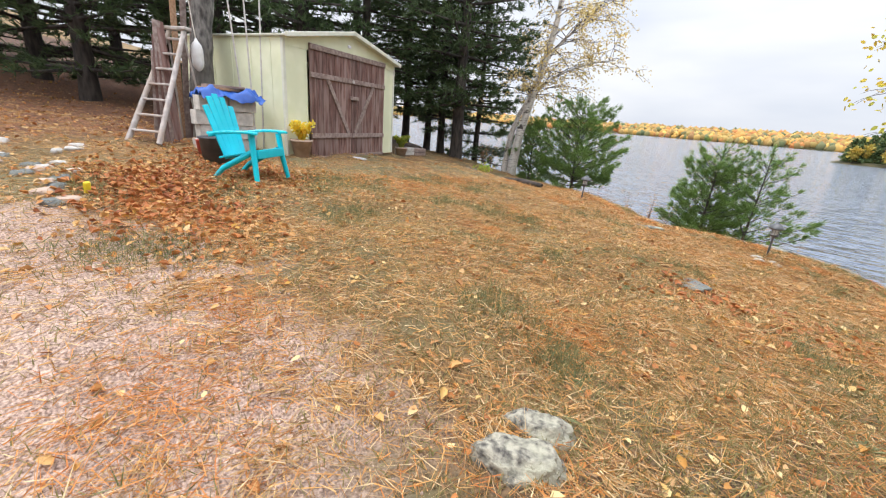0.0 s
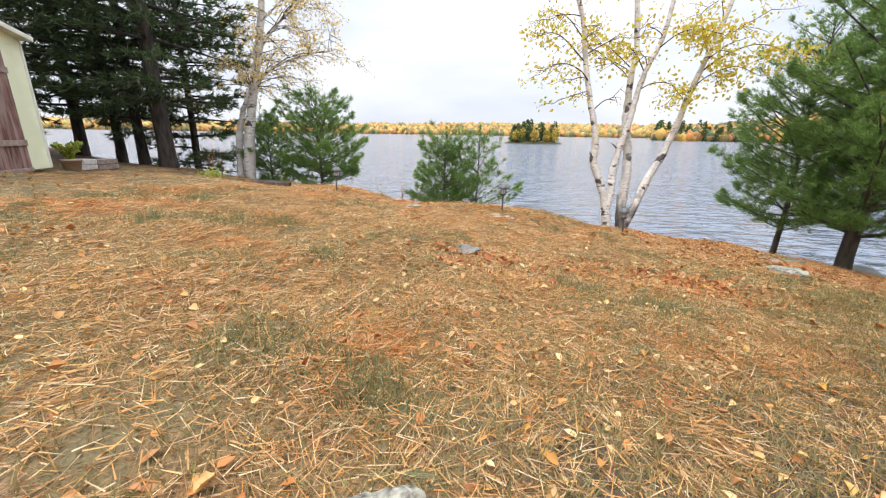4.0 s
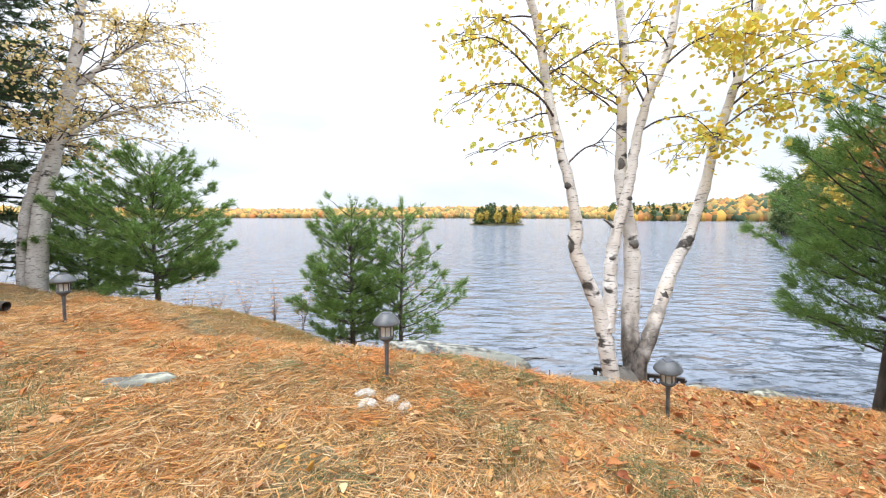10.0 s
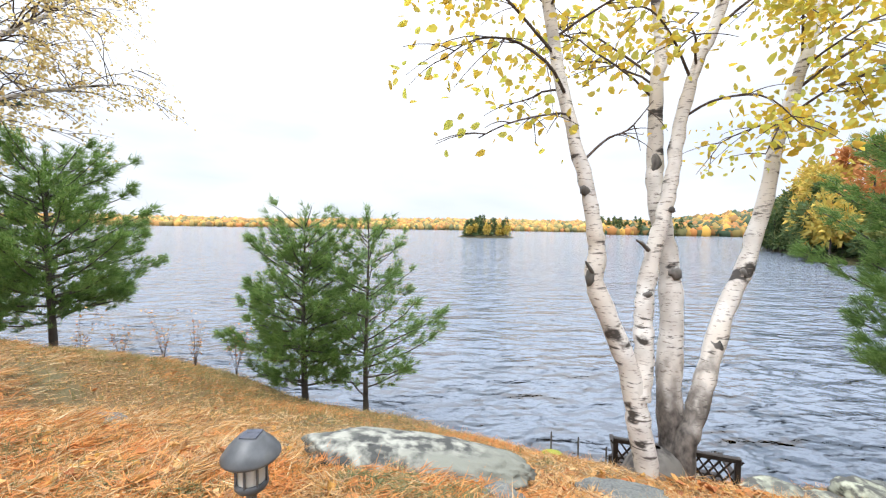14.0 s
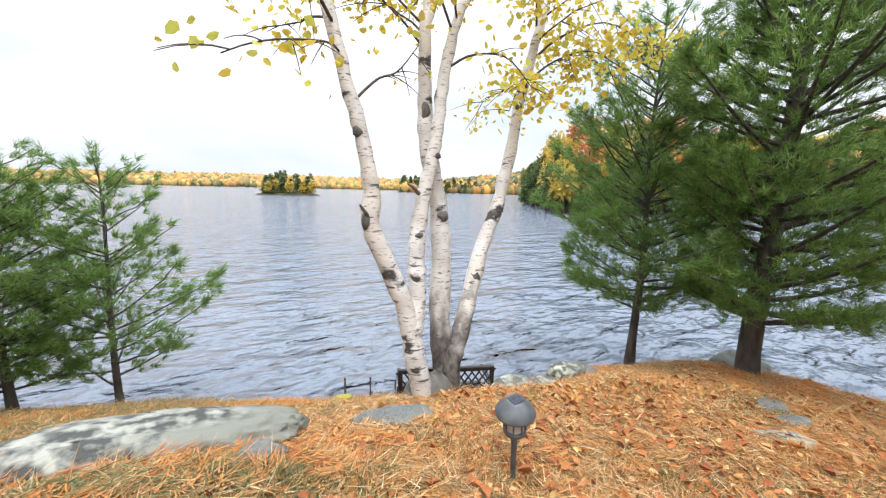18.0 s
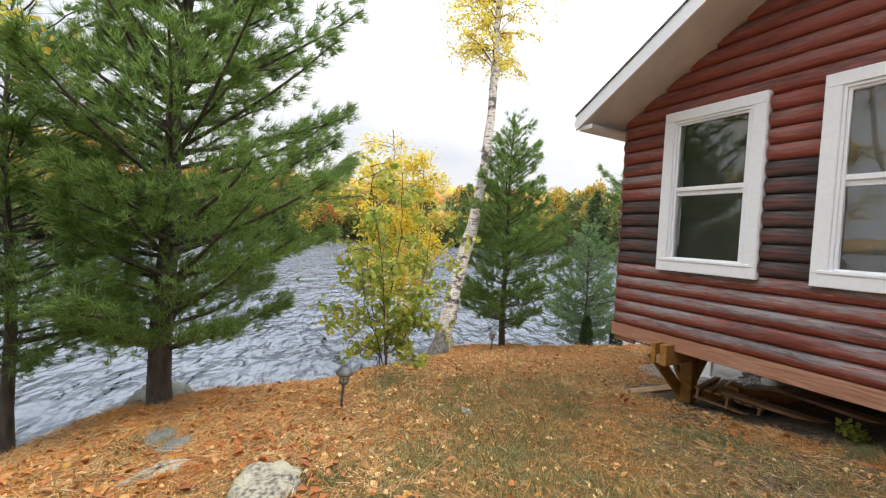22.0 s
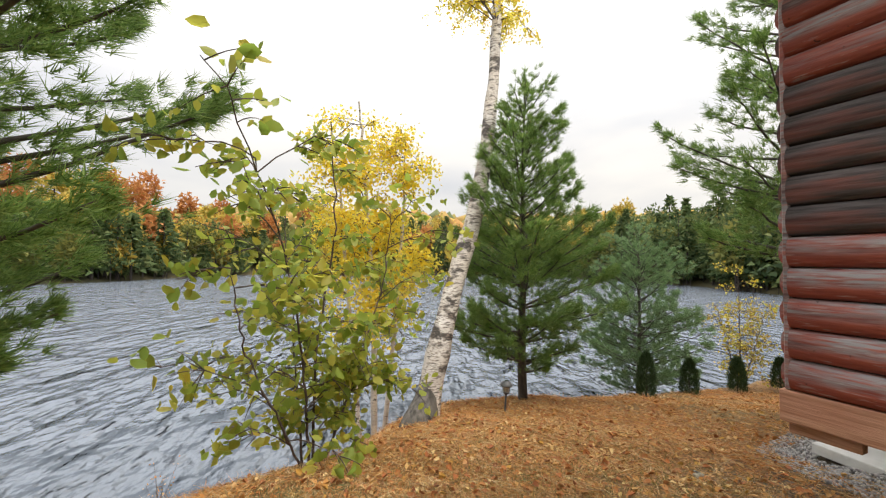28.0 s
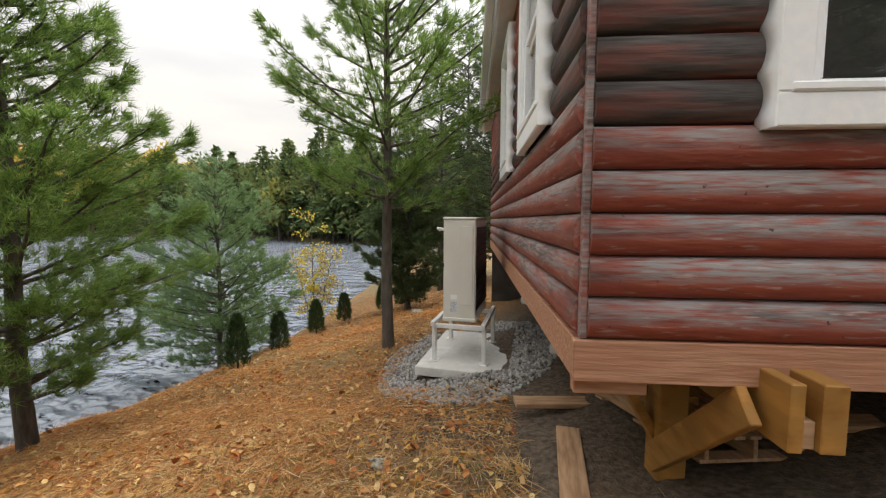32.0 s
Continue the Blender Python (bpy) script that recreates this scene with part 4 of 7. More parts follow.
clump = birch(*FOOT, [
    stem([(3.10, 7.75, -1.15), (3.08, 7.75, -0.85), (3.01, 7.76, -0.52), (2.97, 7.78, -0.27), (2.91, 7.79, -0.01), (2.74, 7.82, 0.40), (2.64, 7.84, 0.68), (2.66, 7.85, 0.93), (2.62, 7.86, 1.15), (2.58, 7.88, 1.38), (2.48, 7.91, 1.76), (2.36, 8.0, 2.3), (2.22, 8.05, 3.14), (2.02, 8.1, 3.77), (1.73, 8.15, 4.5), (1.27, 8.2, 5.03), (0.9, 8.3, 6.0)], 0.098, 0.028),
    stem([(2.99, 7.79, -0.25), (3.03, 7.8, -0.10), (3.05, 7.82, 0.06), (3.05, 7.85, 0.31), (3.07, 7.88, 0.57), (3.13, 7.9, 0.89), (3.22, 7.92, 1.23), (3.28, 7.95, 1.52), (3.37, 8.0, 1.97), (3.48, 8.02, 2.4), (3.71, 8.05, 3.02), (3.88, 8.1, 4.46), (3.9, 8.1, 5.07), (4.0, 8.2, 6.8)], 0.085, 0.03),
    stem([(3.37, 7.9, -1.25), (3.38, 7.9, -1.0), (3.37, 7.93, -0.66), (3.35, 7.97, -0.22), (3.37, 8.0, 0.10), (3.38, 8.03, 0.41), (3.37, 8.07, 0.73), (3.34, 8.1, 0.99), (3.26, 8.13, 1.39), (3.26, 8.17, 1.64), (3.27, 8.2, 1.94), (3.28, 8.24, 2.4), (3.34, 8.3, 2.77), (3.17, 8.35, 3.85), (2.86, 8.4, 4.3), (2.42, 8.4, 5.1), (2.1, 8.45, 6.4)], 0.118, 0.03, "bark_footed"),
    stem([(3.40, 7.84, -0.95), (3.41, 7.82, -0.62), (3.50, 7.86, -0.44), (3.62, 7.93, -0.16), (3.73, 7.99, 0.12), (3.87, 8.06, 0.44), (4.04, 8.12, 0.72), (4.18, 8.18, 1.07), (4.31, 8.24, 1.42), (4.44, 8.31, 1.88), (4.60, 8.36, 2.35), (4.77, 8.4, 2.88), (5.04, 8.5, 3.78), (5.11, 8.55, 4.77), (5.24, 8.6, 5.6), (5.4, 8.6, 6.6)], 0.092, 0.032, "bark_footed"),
], (3.0, 6.8), 2600, "leaf_yellow", 5, "clump of four white paper birch stems with sparse yellow leaves", leaf_size=0.07, twigs=60, twig_len=(0.4, 1.3), bias=(-0.1, -0.1), jitter=0.12, old_base=0.62, boughs=[
    bough([(2.44, 7.93, 1.95), (2.3, 7.7, 1.93), (1.99, 7.5, 1.83), (1.80, 7.47, 1.76), (1.66, 7.45, 1.68)], 0.010, 40, 0.07),
    bough([(2.40, 7.96, 2.15), (2.2, 7.75, 2.3), (1.9, 7.6, 2.4), (1.62, 7.5, 2.35), (1.42, 7.45, 2.2)], 0.015, 100, 0.12),
    bough([(2.3, 8.0, 2.5), (1.9, 7.9, 2.85), (1.65, 7.8, 2.95), (1.4, 7.75, 2.9)], 0.014, 120, 0.14),
    bough([(2.25, 8.05, 2.9), (2.0, 8.3, 3.3), (1.75, 8.4, 3.45), (1.5, 8.5, 3.5)], 0.014, 120, 0.14),
    bough([(2.52, 7.9, 1.6), (2.7, 7.85, 1.78), (2.85, 7.8, 1.85), (3.0, 7.75, 2.05)], 0.013, 10, 0.05),
    bough([(3.38, 8.0, 2.0), (3.55, 7.85, 2.1), (3.8, 7.7, 2.08), (4.0, 7.6, 1.85)], 0.013, 110, 0.10),
    bough([(3.45, 8.02, 2.3), (3.2, 7.9, 2.6), (2.95, 7.8, 2.75), (2.7, 7.75, 2.7)], 0.013, 120, 0.12),
    bough([(3.6, 8.03, 2.7), (3.9, 7.9, 2.95), (4.2, 7.8, 3.0), (4.5, 7.7, 2.9)], 0.014, 300, 0.13),
    bough([(3.28, 8.24, 2.4), (3.0, 8.4, 2.7), (2.75, 8.5, 2.9), (2.5, 8.6, 2.9)], 0.013, 140, 0.13),
    bough([(4.52, 8.34, 2.1), (4.7, 8.1, 2.3), (5.0, 7.9, 2.4), (5.3, 7.75, 2.25)], 0.014, 260, 0.13),
    bough([(4.60, 8.36, 2.35), (4.95, 8.25, 2.65), (5.4, 8.05, 2.8), (5.95, 7.9, 2.6)], 0.016, 420, 0.14),
    bough([(4.48, 8.33, 1.95), (4.35, 8.1, 2.0), (4.15, 7.95, 1.95), (4.0, 7.9, 1.7)], 0.012, 150, 0.11),
    bough([(4.7, 8.4, 2.7), (4.5, 8.2, 3.0), (4.3, 8.0, 3.1), (4.1, 7.9, 3.0)], 0.013, 320, 0.13),
    bough([(5.04, 8.5, 3.78), (5.3, 8.5, 3.86), (5.61, 8.5, 3.83), (5.89, 8.5, 4.1), (6.4, 8.5, 4.5)], 0.03, 160, 0.16),
])
for bx, by, bz, br, up in ((2.55, 7.84, 1.38, 0.055, 1.2), (2.60, 7.79, 0.70, 0.06, 1.9), (3.06, 7.82, 0.57, 0.06, 0.8), (3.24, 8.10, 1.64, 0.055, 2.2), (3.37, 7.98, 0.72, 0.075, 0.9), (4.02, 8.06, 0.72, 0.05, 1.5), (3.72, 7.93, 0.12, 0.06, 1.6), (3.24, 7.86, 1.24, 0.05, 0.7), (2.47, 7.87, 1.76, 0.04, 1.3), (4.42, 8.26, 1.86, 0.045, 1.6), (2.24, 8.0, 3.1, 0.04, 1.6), (5.0, 8.45, 3.75, 0.06, 2.4)):
    bm = bmesh.new()
    bmesh.ops.create_icosphere(bm, subdivisions=2, radius=br * 0.72)
    for v in bm.verts:
        v.co *= 1 + 0.5 * noise.noise(v.co * 30 + Vector((bx, by, bz)) * 7)
        v.co.z *= up
    bmesh.ops.translate(bm, vec=tuple(np.array([bx, by + 0.022, bz]) - FOOT), verts=bm.verts)
    part("burl", bm, "bark_old", clump, "dark rough burl", True)
for pts in ([(2.62, 7.8, 0.72), (2.55, 7.75, 0.80), (2.52, 7.72, 0.83)], [(3.06, 7.84, 0.92), (2.98, 7.8, 0.98), (2.93, 7.78, 1.0)]):
    line = [tuple(np.array(p) - FOOT) for p in pts]
    part("broken_stub", tubes("broken_stub", [(line, [0.018, 0.014, 0.008])], 7), "bark_old", clump)
birch(-5.99, 10.03, gz(-5.99, 10.03), [
    ([(0, 0, -0.4), (0.05, 0.1, 1.0), (0.2, 0.3, 2.4), (0.45, 0.5, 3.8), (0.6, 0.7, 5.5), (0.8, 0.9, 8.5)], 0.16, 0.05),
    ([(-0.3, 0.1, -0.3), (-0.28, 0.15, 1.0), (-0.1, 0.25, 2.0), (0.2, 0.32, 2.6)], 0.10, 0.06),
    ([(0.42, 0.48, 3.6), (0.8, 0.9, 4.3), (1.5, 1.5, 5.2)], 0.06, 0.02),
    ([(0.22, 0.32, 2.6), (0.7, 0.7, 3.2), (1.5, 1.2, 3.6), (2.2, 1.3, 3.7)], 0.045, 0.012),
], (2.6, 8.0), 5800, "leaf_pale", 6, "leaning white birch with pale yellow leaves beside a stone ring", leaf_size=0.06, twigs=90, twig_len=(0.6, 1.9), bias=(0.5, 0.1))
lake_birch = birch(10.24, 3.37, gz(10.24, 3.37), [
    ([(0, 0, -0.3), (0.28, -0.2, 0.7), (0.72, -0.52, 1.9), (1.13, -0.88, 3.0), (1.59, -1.16, 4.46), (2.05, -1.36, 6.0), (2.55, -1.5, 7.8), (3.0, -1.62, 9.6), (3.3, -1.66, 11.6)], 0.185, 0.055, "bark_scarred"),
], (6.9, 11.4), 13000, "leaf_gold", 7, "leaning white birch with dark scars and golden leaves at its top", leaf_size=0.058, twigs=90, twig_len=(0.5, 1.5))
part("root_flare", tubes("root_flare", [(smooth_line([(-0.05, 0.04, -0.3), (0.02, -0.01, 0.0), (0.09, -0.06, 0.2), (0.2, -0.14, 0.5)], 9), [0.36, 0.32, 0.28, 0.245, 0.215, 0.19, 0.165, 0.14, 0.12])], 16), "bark_old", lake_birch, "dark furrowed bark at the foot")
# slender golden birch clump at the water's edge
birch(11.9, 4.15, LAKE, [
    ([(0, 0, -0.5), (0.05, 0.08, 2.2), (0.0, 0.22, 4.2), (-0.1, 0.36, 5.9)], 0.06, 0.015),
    ([(0.15, -0.1, -0.5), (0.22, -0.3, 2.0), (0.26, -0.42, 3.9), (0.26, -0.45, 5.3)], 0.05, 0.012),
    ([(-0.1, 0.2, -0.5), (-0.15, 0.45, 2.2), (-0.1, 0.62, 3.8), (0.0, 0.7, 4.8)], 0.045, 0.012),
], (1.9, 5.7), 14500, "leaf_gold", 8, "slender golden-leaved birch clump at the water's edge", leaf_size=0.062, twigs=130, twig_len=(0.3, 0.72), jitter=0.11, branch_r=0.012)
birch(8.75, 4.42, gz(8.75, 4.42), [
    ([(0.00, 0.00, -0.10), (-0.07, 0.07, 0.95), (-0.34, 0.14, 1.90), (-0.74, 0.27, 2.76)], 0.014, 0.005),
    ([(0.07, 0.00, -0.10), (0.14, 0.00, 1.10), (0.16, -0.14, 2.21), (0.00, -0.14, 3.32)], 0.015, 0.005),
    ([(0.00, 0.07, -0.10), (0.34, 0.27, 0.95), (0.54, 0.41, 1.74), (0.68, 0.54, 2.53)], 0.012, 0.004),
    ([(0.00, -0.07, -0.10), (0.20, -0.41, 0.95), (0.41, -0.61, 1.74), (0.47, -0.68, 2.53)], 0.012, 0.004),
    ([(-0.07, 0.00, -0.10), (-0.47, 0.14, 0.63), (-0.68, 0.34, 1.26), (-0.81, 0.41, 1.90)], 0.012, 0.004),
], (0.15, 3.2), 3000, "leaf_green", 9, "bushy birch sapling with green and yellowing leaves on the bank", leaf_size=0.10, twigs=80, twig_len=(0.3, 0.88), name="birch_sapling", stem_mat="twig")
birch(13.3, -3.75, gz(13.3, -3.75), [
    ([(0, 0, -0.1), (0.02, 0.0, 1.3), (0.0, 0.05, 2.7)], 0.018, 0.005),
    ([(0, 0, -0.1), (0.2, 0.15, 0.9), (0.35, 0.3, 1.9)], 0.014, 0.004),
    ([(0, 0, -0.1), (-0.15, -0.2, 0.9), (-0.3, -0.35, 1.8)], 0.014, 0.004),
], (0.2, 2.6), 2200, "leaf_yellow", 10, "thin sapling with small yellowing leaves among the cedars", leaf_size=0.05, twigs=60, twig_len=(0.25, 0.55), name="sapling", stem_mat="twig")

# dark hemlocks behind the shed
HEM = "tall dark hemlock with drooping boughs behind the shed"
for i, (hx, hy, hh, hr, hc, tr) in enumerate([(-9.8, 7.2, 12, 2.6, 1.9, 0.16), (-11.8, 10.9, 12, 2.6, 1.5, 0.16), (-10.5, 10.85, 11, 2.4, 1.5, 0.14), (-7.6, 9.15, 12, 2.7, 1.6, 0.2), (-9.2, 10.2, 12, 2.6, 1.3, 0.14), (-8.3, 11.2, 10, 2.2, 0.9, 0.12), (-11.5, 3.6, 12, 2.8, 1.4, 0.2), (-12.5, 1.0, 12, 3.0, 0.7, 0.2), (-13.5, -2.0, 12, 3.0, 0.6, 0.2), (-15.5, -4.5, 12, 3.2, 0.5, 0.2), (-15.5, 0.5, 13, 3.2, 0.5, 0.2), (-14.0, 3.2, 13, 3.2, 0.6, 0.2), (-17.5, -1.5, 13, 3.4, 0.4, 0.2), (-14.5, 6.5, 13, 3.2, 0.6, 0.2), (-13.2, 9.4, 13, 3.0, 0.6, 0.2), (-9.4, 4.9, 12, 2.2, 2.4, 0.2), (-19, 3, 13, 3.4, 0.3, 0.2), (-20, -3.5, 13, 3.4, 0.3, 0.2), (-18.5, 6.5, 13, 3.4, 0.3, 0.2), (-22, 0, 13, 3.6, 0.3, 0.2), (-19, -7.5, 13, 3.4, 0.3, 0.2)]):
    pine(hx, hy, gz(hx, hy), hh, hr, hc, 60 + i, HEM, foliage="needles_dark", trunk_r=tr, tufts=36 if hx > -12.6 else 17, per_tuft=10, needle=0.21, wide=0.031, whorl=0.5, limbs=6, droop=0.28, name="hemlock_tree", bark="bark_dark", top_power=0.45, full=0.9, single=False)


SIDE_WOOD = "dark evergreen with low boughs beyond the side yard"
for i, (hx, hy, hh) in enumerate([(10.6, -9.6, 9), (12.6, -9.0, 8), (11.8, -12.5, 11), (9.6, -13.0, 11), (13.5, -13.5, 11), (7.6, -13.5, 10)]):
    pine(hx, hy, gz(hx, hy), hh, 1.9, 0.9, 90 + i, SIDE_WOOD, foliage="needles_dark", trunk_r=0.13, tufts=24, per_tuft=10, needle=0.21, wide=0.031, whorl=0.45, limbs=6, droop=0.15, name="evergreen_tree", bark="bark_dark", top_power=0.6, single=False)


# ---- far shores ----
def crowns(name, spots, sizes, material, label, seed, lift=0.4):
    """Low uneven crowns, one small rounded clump a tree."""
    rng = np.random.default_rng(seed)
    t = bmesh.new()
    bmesh.ops.create_icosphere(t, subdivisions=1, radius=1)
    base = np.array([v.co for v in t.verts])
    tri = np.array([[v.index for v in f.verts] for f in t.faces])
    t.free()
    k, n = len(base), len(spots)
    v = base[None] * sizes[:, None, None] * rng.uniform(0.72, 1.28, (n, k, 1)) * np.array([1, 1, 1.15]) + spots[:, None] + np.array([0, 0, 1]) * (sizes * lift)[:, None, None]
    f = (tri[None] + (np.arange(n) * k)[:, None, None]).reshape(-1, 3)
    ob = part(name, fast_mesh(name, v.reshape(-1, 3), f), material)
    return tagged(ob, label, "woods", kind="stuff")


def hill(name, line, tops, depth, crown, count, material, label, seed):
    """A wooded ridge along a waterline, covered with crowns."""
    rng = np.random.default_rng(seed)
    p = smooth_line(np.array([(x, y, 0) for x, y in line]), 60)
    h = np.interp(np.linspace(0, 1, 60), np.linspace(0, 1, len(tops)), tops)
    away = p[:, :2] / np.linalg.norm(p[:, :2], axis=1)[:, None]
    rows = []
    for s, k in ((-0.01, -0.06), (0, 0.02), (0.06, 0.25), (0.35, 0.75), (0.7, 1.0), (1.0, 0.9)):
        rows.append(np.concatenate([p[:, :2] + away * depth * s, (LAKE + np.maximum(h * k, -3) + (0 if k < 0.1 else 0))[:, None]], 1))
    v = np.array(rows)
    i, j = np.meshgrid(np.arange(5), np.arange(59), indexing="ij")
    f = np.stack([i * 60 + j, i * 60 + j + 1, (i + 1) * 60 + j + 1, (i + 1) * 60 + j], -1).reshape(-1, 4)
    ob = part(name + "_hill", fast_mesh(name, v.reshape(-1, 3), f, True), "hill")
    tagged(ob, "far wooded hillside across the lake", "hill", kind="structure")
    a, b = rng.uniform(0, 59, count), rng.uniform(0, 0.75, count) ** 1.2
    ix = a.astype(int)
    fr = a - ix
    px = p[ix] * (1 - fr)[:, None] + p[np.minimum(ix + 1, 59)] * fr[:, None]
    aw = away[ix]
    hz = np.interp(b, [0, 0.06, 0.35, 0.7, 1], [0.02, 0.25, 0.75, 1, 0.9]) * h[ix]
    spots = np.stack([px[:, 0] + aw[:, 0] * depth * b, px[:, 1] + aw[:, 1] * depth * b, LAKE + hz], -1)
    crowns(name + "_woods", spots, crown * rng.uniform(0.6, 1.3, count), material, label, seed)


hill("far_shore", [(-1500, 500), (-900, 800), (-400, 930), (0, 960), (300, 930), (700, 900)], [12, 16, 14, 22, 20, 26], 150, 6.5, 5200, "far_crowns", "far shore woods in orange and yellow autumn colour", 21)
hill("right_shore", [(164, 400), (215, 385), (270, 360), (330, 330), (400, 300)], [5, 11, 20, 26, 28], 120, 4.6, 2200, "mixed_crowns", "mixed orange and evergreen woods on a low headland", 22)


def grove(name, spots, heights, material, label, seed, conifer=True, per=420, scale=0.5):
    """Trees at the water's edge across the bay: trunk and a crown of many small leaf clumps each, in one sheet of woods."""
    rng = np.random.default_rng(seed)
    cs, ds, trunks = [], [], []
    for (x, y, z), h in zip(spots, heights):
        q = rng.uniform(0, 1, per)
        a = rng.uniform(0, 6.283, per)
        if conifer:
            r = (rng.uniform(0.30, 0.46) * h) * (1 - q) ** rng.uniform(0.9, 1.3) * (0.3 + 0.7 * np.sqrt(rng.uniform(0, 1, per))) * (0.82 + 0.3 * ((q * h * 0.8) % 1.0)) * (0.8 + 0.3 * np.sin(a * 3 + h * 7)) + 0.1
            c = np.stack([x + r * np.cos(a), y + r * np.sin(a), z + h * (0.08 + 0.92 * q)], -1)
            d = np.stack([np.cos(a), np.sin(a), np.full(per, -0.25)], -1)
        else:
            u = rng.normal(0, 1, (per, 3))
            u /= np.linalg.norm(u, axis=1)[:, None]
            c = np.array([x, y, z + h * 0.6]) + u * np.array([0.3 * h, 0.3 * h, 0.42 * h]) * rng.uniform(0.45, 1.0, (per, 1)) * (0.85 + 0.2 * np.sin(a * 2 + h))[:, None]
            d = u
        cs.append(c)
        ds.append(d)
        trunks.append(([(x, y, z - 1), (x, y, z + h * 0.5), (x, y, z + h * 0.9)], [0.02 * h, 0.014 * h, 0.004 * h]))
    c, d = np.concatenate(cs), np.concatenate(ds)
    v, f = blades(c, d, scale * 1.5, scale, rng, 0.5)
    wood = thing(name, pose(0, 0, 0), label, "woods", kind="stuff")
    part("trunks", tubes("trunks", trunks, 5), "bark_dark", wood)
    part("crowns", fast_mesh("crowns", v, f), material, wood)


def along(line, n, depth, rng, rise=0.25):
    p = smooth_line(np.array([(x, y, 0) for x, y in line]), 80)
    i = rng.integers(0, 80, n)
    away = p[i, :2] - np.array([8.0, 2.0])
    away /= np.linalg.norm(away, axis=1)[:, None]
    k = rng.uniform(0, 1, n) ** 1.3
    return np.concatenate([p[i, :2] + away * (k * depth)[:, None] + rng.normal(0, 1.0, (n, 2)), (LAKE + 0.3 + k * depth * rise)[:, None]], 1)


rng0 = np.random.default_rng(77)
BAY = [(70, 84), (60, 66), (50, 50), (62, 44), (84, 40), (100, 22), (104, 0), (92, -22), (70, -33), (54, -36), (42, -34), (32, -36), (24, -44), (20, -60)]
bank_line = smooth_line(np.array([(x, y, 0) for x, y in BAY]), 80)
out_dir = bank_line[:, :2] - np.array([8.0, 2.0])
out_dir /= np.linalg.norm(out_dir, axis=1)[:, None]
bank_rows = np.array([np.concatenate([bank_line[:, :2] + out_dir * s, np.full((80, 1), LAKE + k)], 1) for s, k in ((-0.6, -0.4), (0.4, 0.25), (3, 0.9), (25, 6), (60, 12))])
bi, bj = np.meshgrid(np.arange(4), np.arange(79), indexing="ij")
bank_faces = np.stack([bi * 80 + bj, bi * 80 + bj + 1, (bi + 1) * 80 + bj + 1, (bi + 1) * 80 + bj], -1).reshape(-1, 4)
tagged(part("bay_bank", fast_mesh("bay_bank", bank_rows.reshape(-1, 3), bank_faces, True), "hill"), "wooded bank across the bay", "bank", kind="structure")
hill("bay_back", [(96, 118), (112, 92), (124, 60), (130, 24), (126, -14), (108, -46), (80, -62), (52, -66)], [9, 15, 19, 20, 19, 17, 14, 12], 70, 3.4, 1500, "bay_crowns", "wooded slope in orange and green behind the bay", 23)
ever = along(BAY, 230, 24, rng0)
grove("bay_evergreens", ever, (5.0 + 8.5 * rng0.uniform(0, 1, 230) ** 1.6) * np.where(ever[:, 1] > 46, 0.62, 1.0), "wood_green", "dark evergreens lining the far side of the bay", 31, per=460, scale=0.56)
woods = along(BAY, 340, 22, rng0, 0.3)
grove("bay_green_trees", woods, rng0.uniform(5, 10.5, 340) * np.where(woods[:, 1] > 46, 0.66, 1.0), "wood_green", "dense dark green trees across the bay", 39, False, per=340, scale=0.48)
mixed = along(BAY, 170, 22, rng0, 0.3)
grove("bay_leafy_trees", mixed, rng0.uniform(4.5, 9, 170) * np.where(mixed[:, 1] > 46, 0.7, 1.0), "wood_olive", "olive and yellow-green trees among the evergreens", 37, False, per=420, scale=0.5)
grove("bay_gold_trees", along(BAY[1:9], 96, 26, rng0, 0.4), rng0.uniform(5, 10, 96), "wood_gold", "yellow birches and maples across the bay", 32, False, per=520, scale=0.5)
grove("bay_orange_trees", along(BAY[2:7], 26, 26, rng0, 0.5), rng0.uniform(6, 10, 26), "wood_orange", "orange maples across the bay", 33, False, per=480, scale=0.55)
grove("headland_evergreens", along([(164, 400), (200, 390), (240, 374)], 50, 40, rng0, 0.1), rng0.uniform(9, 17, 50), "wood_green", "evergreens on the low headland", 36, per=200, scale=1.2)
grove("bay_shore_bushes", along(BAY, 260, 3, rng0, 0.3), rng0.uniform(1.6, 3.6, 260), "wood_green", "low green bushes along the bay shore", 38, False, per=110, scale=0.4)
# the small island
isle_spots = np.array([(13.6 + dx, 172 + dy, LAKE + 0.6) for dx, dy in rng0.uniform((-0.5, -4), (17.5, 6), (30, 2))])
tagged(part("island", lathe([(13, -0.5), (12, 0.25), (10, 0.9), (6, 1.3), (0.1, 1.5)], 24), "hill"), "low rocky wooded island in the lake", "island", kind="structure").matrix_world = Matrix.Translation((22, 174, LAKE)) @ Matrix.Diagonal((1, 0.7, 1, 1))
grove("island_evergreens", isle_spots, rng0.uniform(3.0, 9.0, 30), "wood_green", "dark evergreens on the small island", 34, per=200, scale=0.6)
grove("island_gold_trees", isle_spots[:12] + np.array([1, -4, 0]), rng0.uniform(2.5, 6, 12), "wood_gold", "yellowing trees on the small island", 35, False, per=260, scale=0.6)


# ---- cabin ----
HB = -0.95
CABIN = pose(6.71, 1.614, HB, 0, 0, 21.85)
LOG, BOT, SOF, SLOPE, WIDE, LONG = 0.147, 0.0, 2.40, 0.60, 4.6, 7.0
cabin = thing("log_cabin", CABIN, "red-stained log cabin with white windows raised on timber posts", "house")


